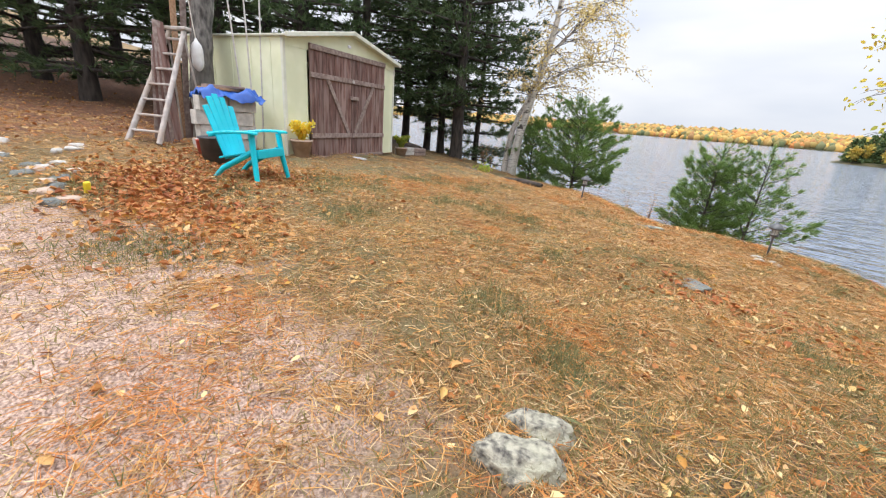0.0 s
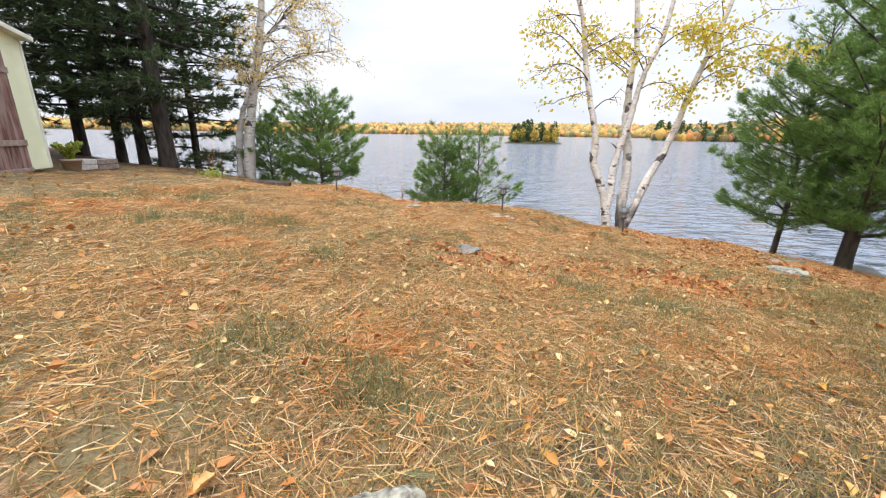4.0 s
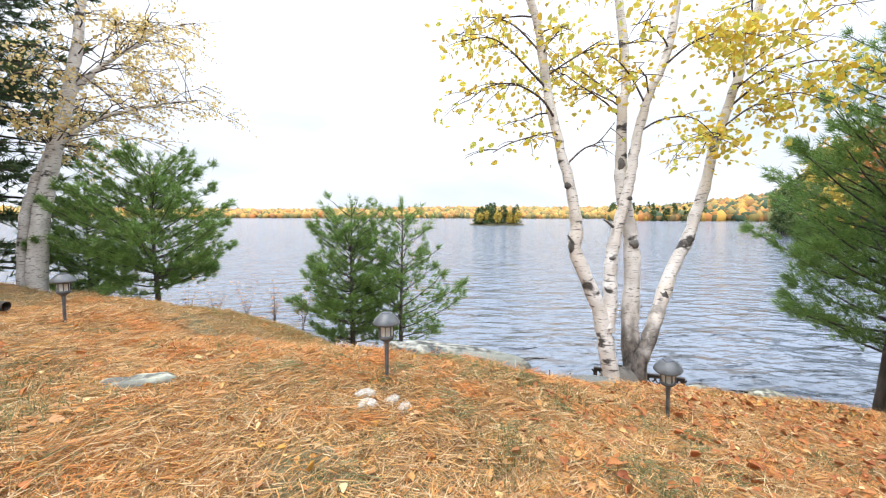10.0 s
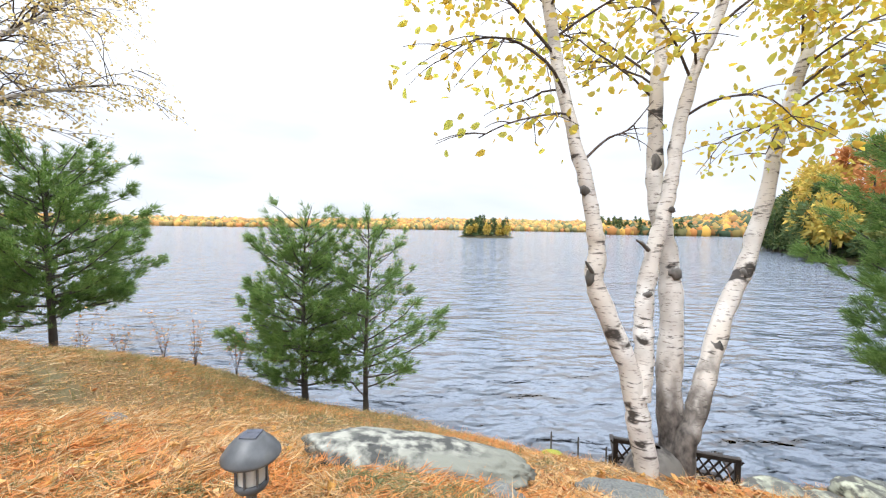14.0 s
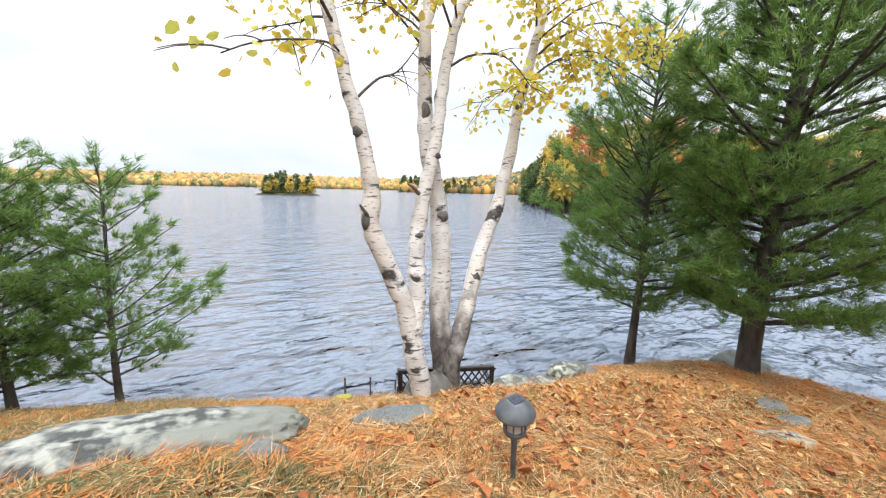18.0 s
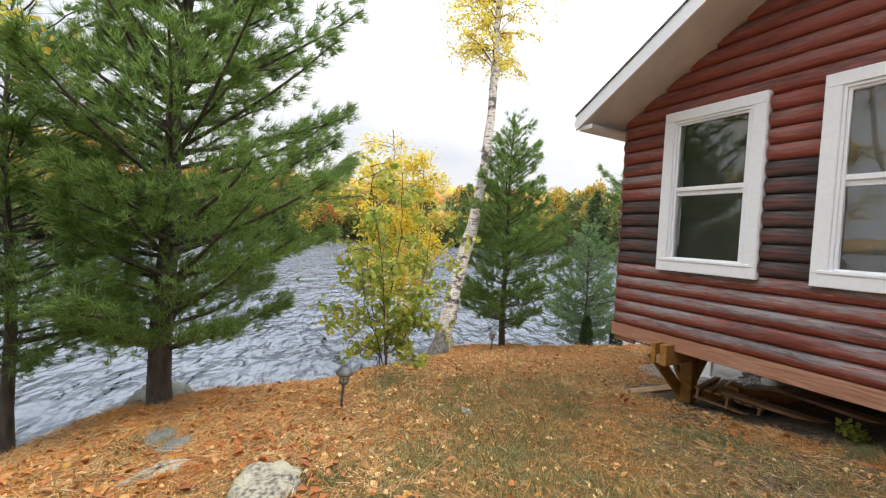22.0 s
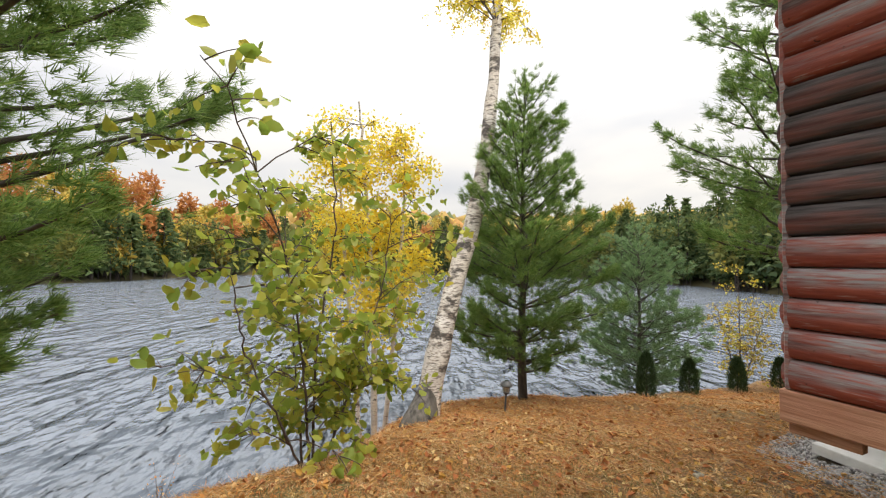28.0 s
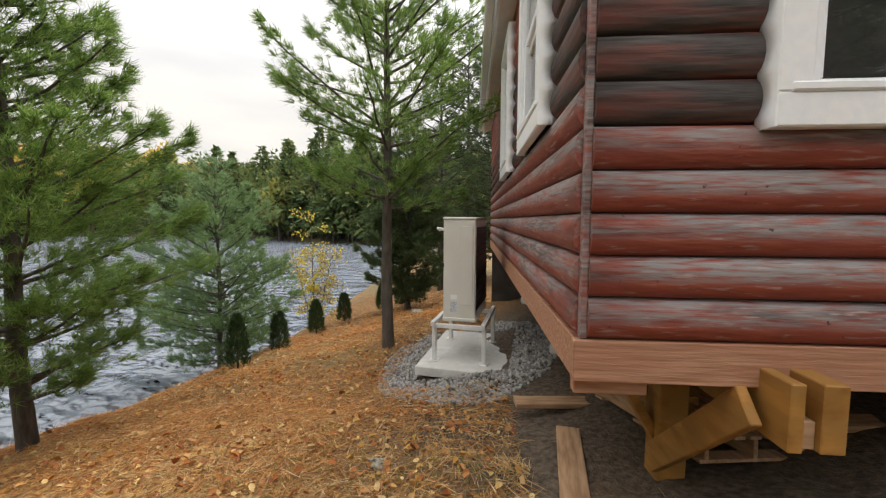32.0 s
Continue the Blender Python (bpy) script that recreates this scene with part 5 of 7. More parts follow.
def log_piece(length, seed):
    """A half-round log board lying along x, bulging to +y, with uneven edges."""
    rng = np.random.default_rng(seed)
    n = max(2, int(length / 0.35) + 1)
    a = np.linspace(-90, 90, 9)
    prof = np.stack([0.052 * np.cos(np.radians(a)) ** 0.75, 0.5 * LOG * (0.985 * np.sin(np.radians(a)))], -1)
    xs = np.linspace(0, -length, n)
    v = np.zeros((n, 9, 3))
    v[:, :, 0] = xs[:, None]
    v[:, :, 1] = prof[None, :, 0] + rng.normal(0, 0.0015, (n, 1))
    v[:, :, 2] = prof[None, :, 1] + LOG / 2
    i, j = np.meshgrid(np.arange(n - 1), np.arange(8), indexing="ij")
    f = np.stack([i * 9 + j, i * 9 + j + 1, (i + 1) * 9 + j + 1, (i + 1) * 9 + j], -1).reshape(-1, 4)
    me = fast_mesh("log", v.reshape(-1, 3), f, True)
    caps = bmesh.new()
    caps.from_mesh(me)
    caps.verts.ensure_lookup_table()
    caps.faces.new([caps.verts[k] for k in range(9)])
    caps.faces.new([caps.verts[(n - 1) * 9 + k] for k in range(8, -1, -1)])
    caps.to_mesh(me)
    caps.free()
    return me


W1, W2, WZ = (-0.52, -1.435), (-1.815, -3.05), (0.704, 2.38)
GABLE = [W1, W2]
SIDE = [(-0.5, -1.4), (-2.3, -3.2)]
SIDE_Z = (0.86, 2.2)


def log_rows(frame_m, windows, wz, length, gable):
    count = 0
    z = BOT
    while z < (SOF + SLOPE * length / 2 - 0.1 if gable else SOF - 0.02):
        a, b = 0.0, -length
        if gable and z + LOG > SOF:
            cut = max(0.0, (z + 0.03 - SOF) / SLOPE)
            a, b = -cut, -length + cut
        runs = [(a, b)]
        if z + LOG > wz[0] + 0.05 and z + LOG < wz[1] + 0.03:
            runs, edge = [], a
            for w0, w1 in windows:
                runs.append((edge, w0 - 0.05))
                edge = w1 + 0.05
            runs.append((edge, b))
        for r0, r1 in runs:
            if r0 - r1 < 0.05:
                continue
            count += 1
            weathered = wz[0] < z < 1.75 and (r0 - r1 < 1.0 or not gable)
            ob = part("log", log_piece(r0 - r1, count * 7 + int(z * 100)), "log_dark" if weathered and (z < 1.45 or count % 3) else "log_sound" if z > 1.7 else "log", cabin)
            ob.matrix_local = frame_m @ Matrix.Translation((r0, 0, z - HB))
        z += LOG


log_rows(Matrix.Identity(4), GABLE, WZ, WIDE, True)
log_rows(Matrix.Rotation(radians(-90), 4, "Z") @ Matrix.Scale(-1, 4, (1, 0, 0)), SIDE, SIDE_Z, LONG, False)


def wall_boards(length, windows, wz, top):
    """The wall behind the logs, with its window openings."""
    bm = bmesh.new()
    xs = sorted({0.0, -length, *[w for p in windows for w in p]}, reverse=True)
    for x0, x1 in zip(xs, xs[1:]):
        hole = any(abs(x0 - p[0]) < 1e-6 for p in windows)
        spans = [(BOT, wz[0] + 0.1), (wz[1] - 0.1, top)] if hole else [(BOT, top)]
        for z0, z1 in spans:
            box(x0 - x1, 0.1, z1 - z0, ((x0 + x1) / 2, -0.052, (z0 + z1) / 2 - HB), bm=bm)
    return bm


part("wall_panel", wall_boards(WIDE, GABLE, WZ, SOF), "dark_backing", cabin)
side_panel = part("wall_panel", wall_boards(LONG, SIDE, SIDE_Z, SOF), "dark_backing", cabin)
side_panel.matrix_local = Matrix.Rotation(radians(-90), 4, "Z") @ Matrix.Scale(-1, 4, (1, 0, 0))
bm = bmesh.new()
for x, y, sx, sy in ((-WIDE / 2, -LONG, WIDE, 0.1), (-WIDE, -LONG / 2, 0.1, LONG)):
    box(sx, sy, SOF - BOT, (x, y, (SOF + BOT) / 2 - HB), bm=bm)
part("back_wall", bm, "skirt", cabin)
bm = bmesh.new()
gv = [bm.verts.new((x, -0.052, z - HB)) for x, z in ((0, SOF), (-WIDE, SOF), (-WIDE / 2, SOF + SLOPE * WIDE / 2))]
bm.faces.new(gv)
bmesh.ops.solidify(bm, geom=bm.faces[:], thickness=0.08)
part("gable_panel", bm, "dark_backing", cabin)
part("floor_deck", box(WIDE - 0.1, LONG - 0.1, 0.12, (-WIDE / 2, -LONG / 2, -0.02 - HB)), "board", cabin)
part("inner_ceiling", box(WIDE - 0.2, LONG - 0.2, 0.03, (-WIDE / 2, -LONG / 2, SOF - HB + 0.02)), "dark_backing", cabin)
# skirt boards and corner strip
part("skirt_board", box(WIDE + 0.05, 0.045, 0.15, (-WIDE / 2 + 0.02, 0.012, -0.077 - HB), 0.004), "skirt", cabin)
part("skirt_board", box(0.045, LONG, 0.15, (0.018, -LONG / 2 - 0.012, -0.077 - HB), 0.004), "skirt", cabin)
part("skirt_board", box(0.26, 0.05, 0.06, (-0.1, -0.04, -0.185 - HB), 0.004), "skirt", cabin)
part("corner_strip", box(0.03, 0.03, SOF - BOT, (0.012, 0.012, (SOF + BOT) / 2 - HB), 0.006), "log", cabin)


def roof_part(name, over_y0, over_y1, lo, thick, off, mat, inner=None):
    """One slope of the roof as a slab; lo: overhang beyond the eave."""
    for side in (0, 1):
        bm = bmesh.new()
        pts = []
        for x in (lo, -WIDE / 2):
            z = SOF - SLOPE * x + off
            pts.append((x if side == 0 else -WIDE - x, z - HB))
        (xa, za), (xb, zb) = pts
        vs = [bm.verts.new(p) for p in ((xa, over_y0, za), (xb, over_y0, zb), (xb, over_y1, zb), (xa, over_y1, za), (xa, over_y0, za + thick), (xb, over_y0, zb + thick), (xb, over_y1, zb + thick), (xa, over_y1, za + thick))]
        for q in ((0, 1, 2, 3), (4, 7, 6, 5), (0, 4, 5, 1), (1, 5, 6, 2), (2, 6, 7, 3), (3, 7, 4, 0)):
            bm.faces.new([vs[i] for i in q])
        bmesh.ops.recalc_face_normals(bm, faces=bm.faces)
        part(name, bm, mat, cabin)


roof_part("soffit", 0.64, -LONG - 0.3, 0.19, 0.03, 0.0, "soffit")
roof_part("roof_deck", 0.64, -LONG - 0.3, 0.20, 0.12, 0.034, "board")
roof_part("shingles", 0.68, -LONG - 0.35, 0.225, 0.018, 0.158, "shingle")
roof_part("fascia", 0.668, 0.645, 0.215, 0.175, -0.004, "white_trim")
part("eave_return", box(0.19, 0.63, 0.05, (0.098, 0.322, 2.285 - HB), 0.004), "soffit", cabin)
part("eave_soffit", box(0.19, LONG, 0.02, (0.098, -LONG / 2 - 0.002, 2.285 - HB)), "soffit", cabin)
bm = box(0.03, LONG + 0.9, 0.17, (0.205, -LONG / 2 + 0.15, SOF - SLOPE * 0.2 + 0.075 - HB), 0.003)
part("eave_board", bm, "white_trim", cabin)
part("gutter", box(0.09, LONG + 0.9, 0.09, (0.27, -LONG / 2 + 0.15, SOF - SLOPE * 0.2 + 0.1 - HB), 0.02), "white_trim", cabin)


def window(parent, x0, x1, z0, z1, m, behind_glass=""):
    """A white double-hung window: wide outer trim, frame, two sashes with panes."""
    w = new("window")
    w.parent = parent
    w.matrix_local = m @ Matrix.Translation(((x0 + x1) / 2, 0, z0 - HB))
    wid, hi = x0 - x1, z1 - z0
    t = 0.105

    def piece(name, sx, sy, sz, at, mat, bevel=0.006):
        part(name, box(sx, sy, sz, at, bevel), mat, w)

    piece("trim", wid, 0.05, t, (0, 0.082, t / 2), "white_trim")
    piece("trim", wid, 0.05, t, (0, 0.082, hi - t / 2), "white_trim")
    piece("trim", t, 0.05, hi - 2 * t, (-wid / 2 + t / 2, 0.082, hi / 2), "white_trim")
    piece("trim", t, 0.05, hi - 2 * t, (wid / 2 - t / 2, 0.082, hi / 2), "white_trim")
    for side in (-1, 1):
        zs = np.linspace(0.002, hi - 0.002, int(hi / LOG * 8))
        wave = np.abs(np.sin((zs + z0 - BOT) / LOG * math.pi)) ** 0.6
        back = 0.012 + 0.036 * wave
        x_in, x_out = side * (wid / 2 - 0.01), side * (wid / 2 + 0.003 + 0.010 * (1 - wave))
        ring = np.stack([np.stack([np.full_like(zs, x_in), back, zs], -1), np.stack([np.full_like(zs, x_in), np.full_like(zs, 0.104), zs], -1), np.stack([side * wid / 2 + side * 0.003 + 0 * zs, np.full_like(zs, 0.104), zs], -1), np.stack([x_out, back, zs], -1)], 1)
        k = len(zs)
        a, b = np.meshgrid(np.arange(k - 1), np.arange(4), indexing="ij")
        quads = np.stack([a * 4 + b, a * 4 + (b + 1) % 4, (a + 1) * 4 + (b + 1) % 4, (a + 1) * 4 + b], -1).reshape(-1, 4)
        part("scribed_filler", fast_mesh("scribed_filler", ring.reshape(-1, 3), quads), "white_trim", w, "wavy white filler cut to the logs")
    for level, (inset, face) in enumerate(((t, 0.094), (t + 0.022, 0.078))):
        iw0, ih0 = wid - 2 * inset, hi - 2 * inset
        for sx, sz, ax, az in ((iw0, 0.024, 0, ih0 / 2 - 0.012), (iw0, 0.024, 0, -ih0 / 2 + 0.012), (0.024, ih0 - 0.048, -iw0 / 2 + 0.012, 0), (0.024, ih0 - 0.048, iw0 / 2 - 0.012, 0)):
            part("stop_bead", box(sx, 0.03, sz, (ax, face - 0.016, hi / 2 + az), 0.003), "white_trim", w)
    piece("sill", wid - 0.08, 0.06, 0.03, (0, 0.085, t + 0.015), "white_trim")
    iw, ih = wid - 2 * t, hi - 2 * t
    s = 0.045
    for k, (zz, depth) in enumerate(((t + ih * 0.25, 0.035), (t + ih * 0.75, 0.055))):
        h = ih / 2
        for sx, sz, ax, az in ((iw, s, 0, h / 2 - s / 2), (iw, s, 0, -h / 2 + s / 2), (s, h - 2 * s, -iw / 2 + s / 2, 0), (s, h - 2 * s, iw / 2 - s / 2, 0)):
            part("sash_rail", box(sx, 0.035, sz, (ax, depth, zz + az), 0.004), "white_trim", w)
        pane = part("pane", box(iw - 2 * s + 0.01, 0.006, h - 2 * s + 0.01, (0, depth, zz)), "glass", w, "clear pane reflecting trees and sky")
        pane.visible_shadow = False
    piece("jamb", 0.02, 0.14, ih, (-iw / 2 - 0.008, -0.02, hi / 2), "white_trim", 0)
    piece("jamb", 0.02, 0.14, ih, (iw / 2 + 0.008, -0.02, hi / 2), "white_trim", 0)
    # sheet close behind the panes: a roller screen, or added darkness of the room
    if behind_glass:
        piece("screen_or_dark_sheet", iw, 0.01, ih * 0.98, (0, -0.12, t + ih * 0.5), behind_glass, 0)
    return w


# first window: added dark sheet for the unlit room; second: grey roller screen
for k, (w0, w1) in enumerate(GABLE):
    window(cabin, w0, w1, *WZ, Matrix.Identity(4), behind_glass=("dark_backing", "interior_grey")[k])
for w0, w1 in SIDE:
    window(cabin, -w0 * 0 + w0, w1, *SIDE_Z, Matrix.Rotation(radians(-90), 4, "Z") @ Matrix.Scale(-1, 4, (1, 0, 0)))

# posts and beams under the cabin
for py in (-0.58, -2.8, -5.4):
    part("post", box(0.14, 0.14, 0.80, (-0.58, py, -0.60 - HB), 0.008), "timber", cabin)
    part("post_footing", lathe([(0.13, 0), (0.15, 0.02), (0.15, 0.08), (0.12, 0.13), (0.01, 0.14)], 14, (-0.58, py, -1.02 - HB)), "concrete", cabin)
for bx, bw in ((-0.595, 0.045), (-0.705, 0.075)):
    part("beam", box(bw, 6.5, 0.22, (bx, -3.08, 0.76), 0.004), "timber", cabin)
for k in range(9):
    part("spacer", box(0.046, 0.12, 0.09, (-0.643, 0.09 - 0.75 * k, 0.70 + 0.08 * (k % 2)), 0.003), "board", cabin)
part("brace", box(0.038, 0.13, 0.88, (-0.512, -0.245, 0.465), 0.004, (-47.8, 0, 0)), "timber", cabin)
part("brace", box(0.045, 0.09, 0.62, (-0.40, -0.60, 0.50), 0.004, (0, 30, 0)), "timber", cabin)
part("brace", box(0.09, 0.045, 0.50, (-0.58, -0.80, -0.47 - HB), 0.004, (42, 0, 0)), "timber", cabin)
part("cross_beam", box(2.6, 0.09, 0.14, (-1.36, -1.72, 0.22), 0.005, (0, 0, 57.2)), "timber", cabin)
for px in (-2.6, -4.4):
    part("post", box(0.14, 0.14, 0.72, (px, -0.58, -0.52 - HB), 0.008), "timber", cabin)

# added dark panels shut the far sides, so the space underneath looks shaded
part("foundation_wall", box(WIDE, 0.1, 1.3, (-WIDE / 2, -LONG + 0.1, -0.75 - HB)), "dark_backing", cabin)
part("foundation_wall", box(0.1, LONG, 1.2, (-WIDE + 0.05, -LONG / 2, -0.72 - HB)), "dark_backing", cabin)


def cabin_at(x, y, z=None, turn=0.0):
    """World pose of a spot given in the cabin's own axes, standing on the ground."""
    w = CABIN @ Vector((x, y, 0))
    return pose(w.x, w.y, gz(w.x, w.y) if z is None else z, 0, 0, 21.85 + turn)


pallet = thing("wooden_pallet", pose(6.26, 0.36, gz(6.26, 0.36) + 0.01, 4, 5, -54) @ Matrix.Diagonal((0.92, 0.66, 1.0, 1)), "weathered wooden pallet lying under the cabin", "pallet")
for i in range(7):
    part("deck_board", box(1.0, 0.095, 0.018, (0, -0.42 + i * 0.14, 0.13), 0.003), "board", pallet)
for y in (-0.42, 0, 0.42):
    part("stringer", box(1.0, 0.04, 0.09, (0, y, 0.074), 0.003), "board", pallet)
for x in (-0.45, 0, 0.45):
    part("bottom_board", box(0.095, 0.94, 0.018, (x, 0, 0.02), 0.003), "board", pallet)
for i, (x, y, turn, ln, up) in enumerate([(-0.14, -0.66, 80, 0.75, 0.03), (-0.32, -1.5, 5, 0.8, 0.06), (-1.55, -0.75, 4, 1.3, 0.03), (-1.9, -1.2, -6, 1.5, 0.03)]):
    b = part("loose_plank", box(ln, 0.14, 0.036, (0, 0, 0.018), 0.004), "board")
    b.matrix_world = cabin_at(x, y, None, turn) @ Matrix.Translation((0, 0, up - 0.03))
    tagged(b, "loose weathered plank lying beside the pallet", "plank", "planks under the cabin")
off = part("wood_offcut", box(0.12, 0.1, 0.05, (0, 0, 0.025), 0.004), "timber")
off.matrix_world = pose(6.26, 0.36, gz(6.26, 0.36) + 0.15, 4, 5, 20)
tagged(off, "short timber offcut lying on the pallet", "offcut")

# ---- heat pump on its pad ----
PAD = pose(8.33, -1.33, -1.27, 0, 0, 12.3)
pad = part("concrete_pad", box(1.0, 1.45, 0.10, (0, 0, 0.05), 0.008), "concrete")
pad.matrix_world = PAD
tagged(pad, "pale concrete pad laid on gravel", "pad")
stand = thing("equipment_stand", PAD @ Matrix.Translation((0.06, 0.08, 0.10)), "white metal stand on a concrete pad", "stand")
for x in (-0.28, 0.28):
    for y in (-0.42, 0.42):
        leg = part("leg", box(0.045, 0.045, 0.42, (x, y, 0.215), 0.005), "white_metal", stand)
        part("foot_plate", box(0.11, 0.11, 0.012, (x, y, 0.006), 0.003), "white_metal", leg)
    part("rail", box(0.05, 1.0, 0.05, (x, 0, 0.44), 0.005), "white_metal", stand)
for y in (-0.42, 0.42):
    part("crossbar", box(0.6, 0.045, 0.05, (0, y, 0.405), 0.005), "white_metal", stand)
unit = thing("heat_pump", PAD @ Matrix.Translation((0.06, 0.08, 0.566)), "cream outdoor heat pump unit on a white stand", "heat pump")
part("casing", box(0.36, 0.84, 1.10, (0, 0, 0.57), 0.012), "enamel", unit)
part("lid", box(0.375, 0.86, 0.03, (0, 0, 1.135), 0.01), "enamel", unit)
part("base_tray", box(0.37, 0.86, 0.04, (0, 0, 0.02), 0.006), "enamel", unit)
part("service_panel", box(0.14, 0.012, 0.86, (-0.08, 0.424, 0.62), 0.004), "enamel", unit)
part("grille_panel", box(0.012, 0.76, 0.92, (-0.183, 0, 0.58), 0.004), "fin", unit)
for i in range(14):
    part("grille_slat", box(0.014, 0.76, 0.012, (-0.194, 0, 0.16 + i * 0.062)), "fin", unit)
part("rating_label", box(0.08, 0.003, 0.12, (0.06, 0.4215, 0.16)), "print", unit, "small printed label")
part("warning_label", box(0.07, 0.003, 0.05, (0.06, 0.4215, 0.27)), "white_trim", unit)
part("side_handle", box(0.03, 0.06, 0.05, (0.185, 0.39, 0.62), 0.006), "fin", unit)
part("pipe", tubes("pipe", [([(0.19, 0.2, 1.0), (0.3, 0.2, 1.02), (0.3, 0.12, 1.0)], [0.018] * 3)], 8), "white_metal", unit)

# ---- garden lamps ----
first_lamp = thing("solar_path_lamp", pose(0.79, 6.04, gz(0.79, 6.04)), "grey solar path lamp on a stake in the lawn", "garden lamp", "solar lamps along the bank")
part("stake", lathe([(0.013, -0.12), (0.014, 0.20), (0.017, 0.26), (0.018, 0.272)], 10), "lamp_grey", first_lamp)
part("cup", lathe([(0.017, 0.268), (0.024, 0.276), (0.047, 0.292), (0.053, 0.302), (0.053, 0.316), (0.046, 0.318), (0.010, 0.318)], 18), "lamp_grey", first_lamp)
part("glass_shade", lathe([(0.043, 0.316), (0.044, 0.36), (0.045, 0.402)], 18), "lamp_glass", first_lamp, "frosted glass shade")
for i in range(8):
    a = i * math.pi / 4
    part("cage_rib", box(0.006, 0.006, 0.09, (0.050 * math.cos(a), 0.050 * math.sin(a), 0.360)), "lamp_grey", first_lamp)
part("cage_ring", lathe([(0.048, 0.384), (0.054, 0.384), (0.054, 0.390), (0.048, 0.390), (0.048, 0.384)], 18), "lamp_grey", first_lamp)
cap = part("cap", lathe([(0.045, 0.402), (0.088, 0.396), (0.093, 0.402), (0.093, 0.410), (0.078, 0.432), (0.062, 0.450), (0.046, 0.464), (0.042, 0.470), (0.001, 0.470)], 24), "lamp_grey", first_lamp)
part("solar_panel", box(0.056, 0.056, 0.005, (0, 0, 0.4725), 0.001), "solar", cap)
for x, y, rx, ry in ((2.80, 6.15, 6, -6), (6.31, 4.85, 4, -5), (-2.34, 6.92, 0, 2), (10.62, 2.15, 3, 0)):
    copy_thing(first_lamp, pose(x, y, gz(x, y), rx, ry, 0))


# ---- rocks ----
def rock(x, y, size, seed, label, mat="rock", sink=0.3, turn=0.0, name="rock", sub=4, rough=0.24):
    rng = np.random.default_rng(seed)
    bm = bmesh.new()
    bmesh.ops.create_icosphere(bm, subdivisions=sub, radius=1)
    o = Vector(rng.uniform(-50, 50, 3))
    for v in bm.verts:
        k = 1 + rough * noise.noise(v.co * 1.3 + o) + rough * 0.6 * noise.noise(v.co * 2.9 + o) - rough * 0.5 * abs(noise.noise(v.co * 4.7 + o)) + rough * 0.22 * noise.noise(v.co * 9 + o) - (rough * 0.5 * abs(noise.noise(v.co * 6.5 - o)) + rough * 0.16 * noise.noise(v.co * 19 + o) if sub > 4 else 0)
        c = v.co * k
        c = Vector((c.x, c.y, max(min(c.z, 0.72 + 0.15 * noise.noise(v.co * 2 + o)), -0.8)))
        v.co = Vector((c.x * size[0] / 2, c.y * size[1] / 2, c.z * size[2] / 2))
    ob = part(name, bm, mat, None, "", False)
    for p in ob.data.polygons:
        p.use_smooth = sub > 2
    ob.matrix_world = pose(x, y, gz(x, y) + size[2] * (0.5 - sink) - size[2] * 0.12, rng.uniform(-8, 8), rng.uniform(-8, 8), turn)
    return tagged(ob, label, "rock")


ROCK = "grey lichen-spotted granite rock bedded in the lawn"
for k, (x, y, sx, sy, sz, turn, mat) in enumerate([
        (0.21, 0.13, 0.38, 0.22, 0.23, 30, "rock"), (0.16, 0.37, 0.33, 0.17, 0.20, 26, "rock"), (0.23, 3.42, 0.38, 0.3, 0.10, 0, "slab"), (-0.74, 5.77, 0.5, 0.28, 0.14, 5, "lichen_rock"),
        (1.73, 6.62, 0.24, 0.2, 0.26, 0, "slab"), (2.55, 7.05, 0.6, 0.34, 0.22, -20, "slab"), (4.69, 5.11, 0.56, 0.4, 0.20, 10, "rock"), (4.94, 5.87, 0.44, 0.16, 0.10, -35, "rock"),
        (5.6, 6.2, 0.34, 0.22, 0.14, 10, "slab"), (5.3, 6.0, 0.4, 0.2, 0.1, -20, "slab"), (5.4, 8.1, 0.6, 0.4, 0.3, 0, "slab"),
        (7.55, 7.25, 0.9, 0.7, 0.34, 30, "slab"), (0.72, 5.72, 0.13, 0.1, 0.08, 0, "pale_stone"), (0.86, 5.80, 0.12, 0.09, 0.08, 40, "pale_stone"), (0.68, 5.85, 0.14, 0.10, 0.09, 10, "pale_stone"), (0.95, 5.72, 0.11, 0.09, 0.07, 70, "pale_stone"),
        (-0.9, 7.42, 0.4, 0.18, 0.12, 0, "slab"), (0.2, 7.2, 0.6, 0.2, 0.08, -8, "slab"), (5.9, 3.6, 0.2, 0.12, 0.08, 20, "rock"), (7.9, 1.2, 0.16, 0.12, 0.07, 0, "rock"),
        (14.0, -1.3, 0.6, 0.3, 0.25, 10, "slab"), (9.5, -3.2, 0.35, 0.25, 0.14, 0, "rock"), (9.0, -3.6, 0.25, 0.2, 0.12, 30, "rock"), (10.9, -4.4, 0.3, 0.22, 0.12, 0, "rock")]):
    rock(x, y, (sx, sy, sz), 200 + k, ROCK, mat, turn=turn, sink=0.36)
SHORE = "grey shore rock blotched with pale lichen below the birches"
for k, (x, y, z, sx, sy, sz, turn) in enumerate([(4.05, 7.62, -1.09, 0.62, 0.42, 0.6, -12), (4.5, 7.72, -1.13, 0.5, 0.4, 0.3, 8), (3.66, 7.5, -1.04, 0.42, 0.36, 0.4, 20), (5.0, 7.9, -1.12, 0.5, 0.36, 0.3, 0)]):
    rock(x, y, (sx, sy, sz), 236 + k, SHORE, "lichen_rock", turn=turn).location.z = z
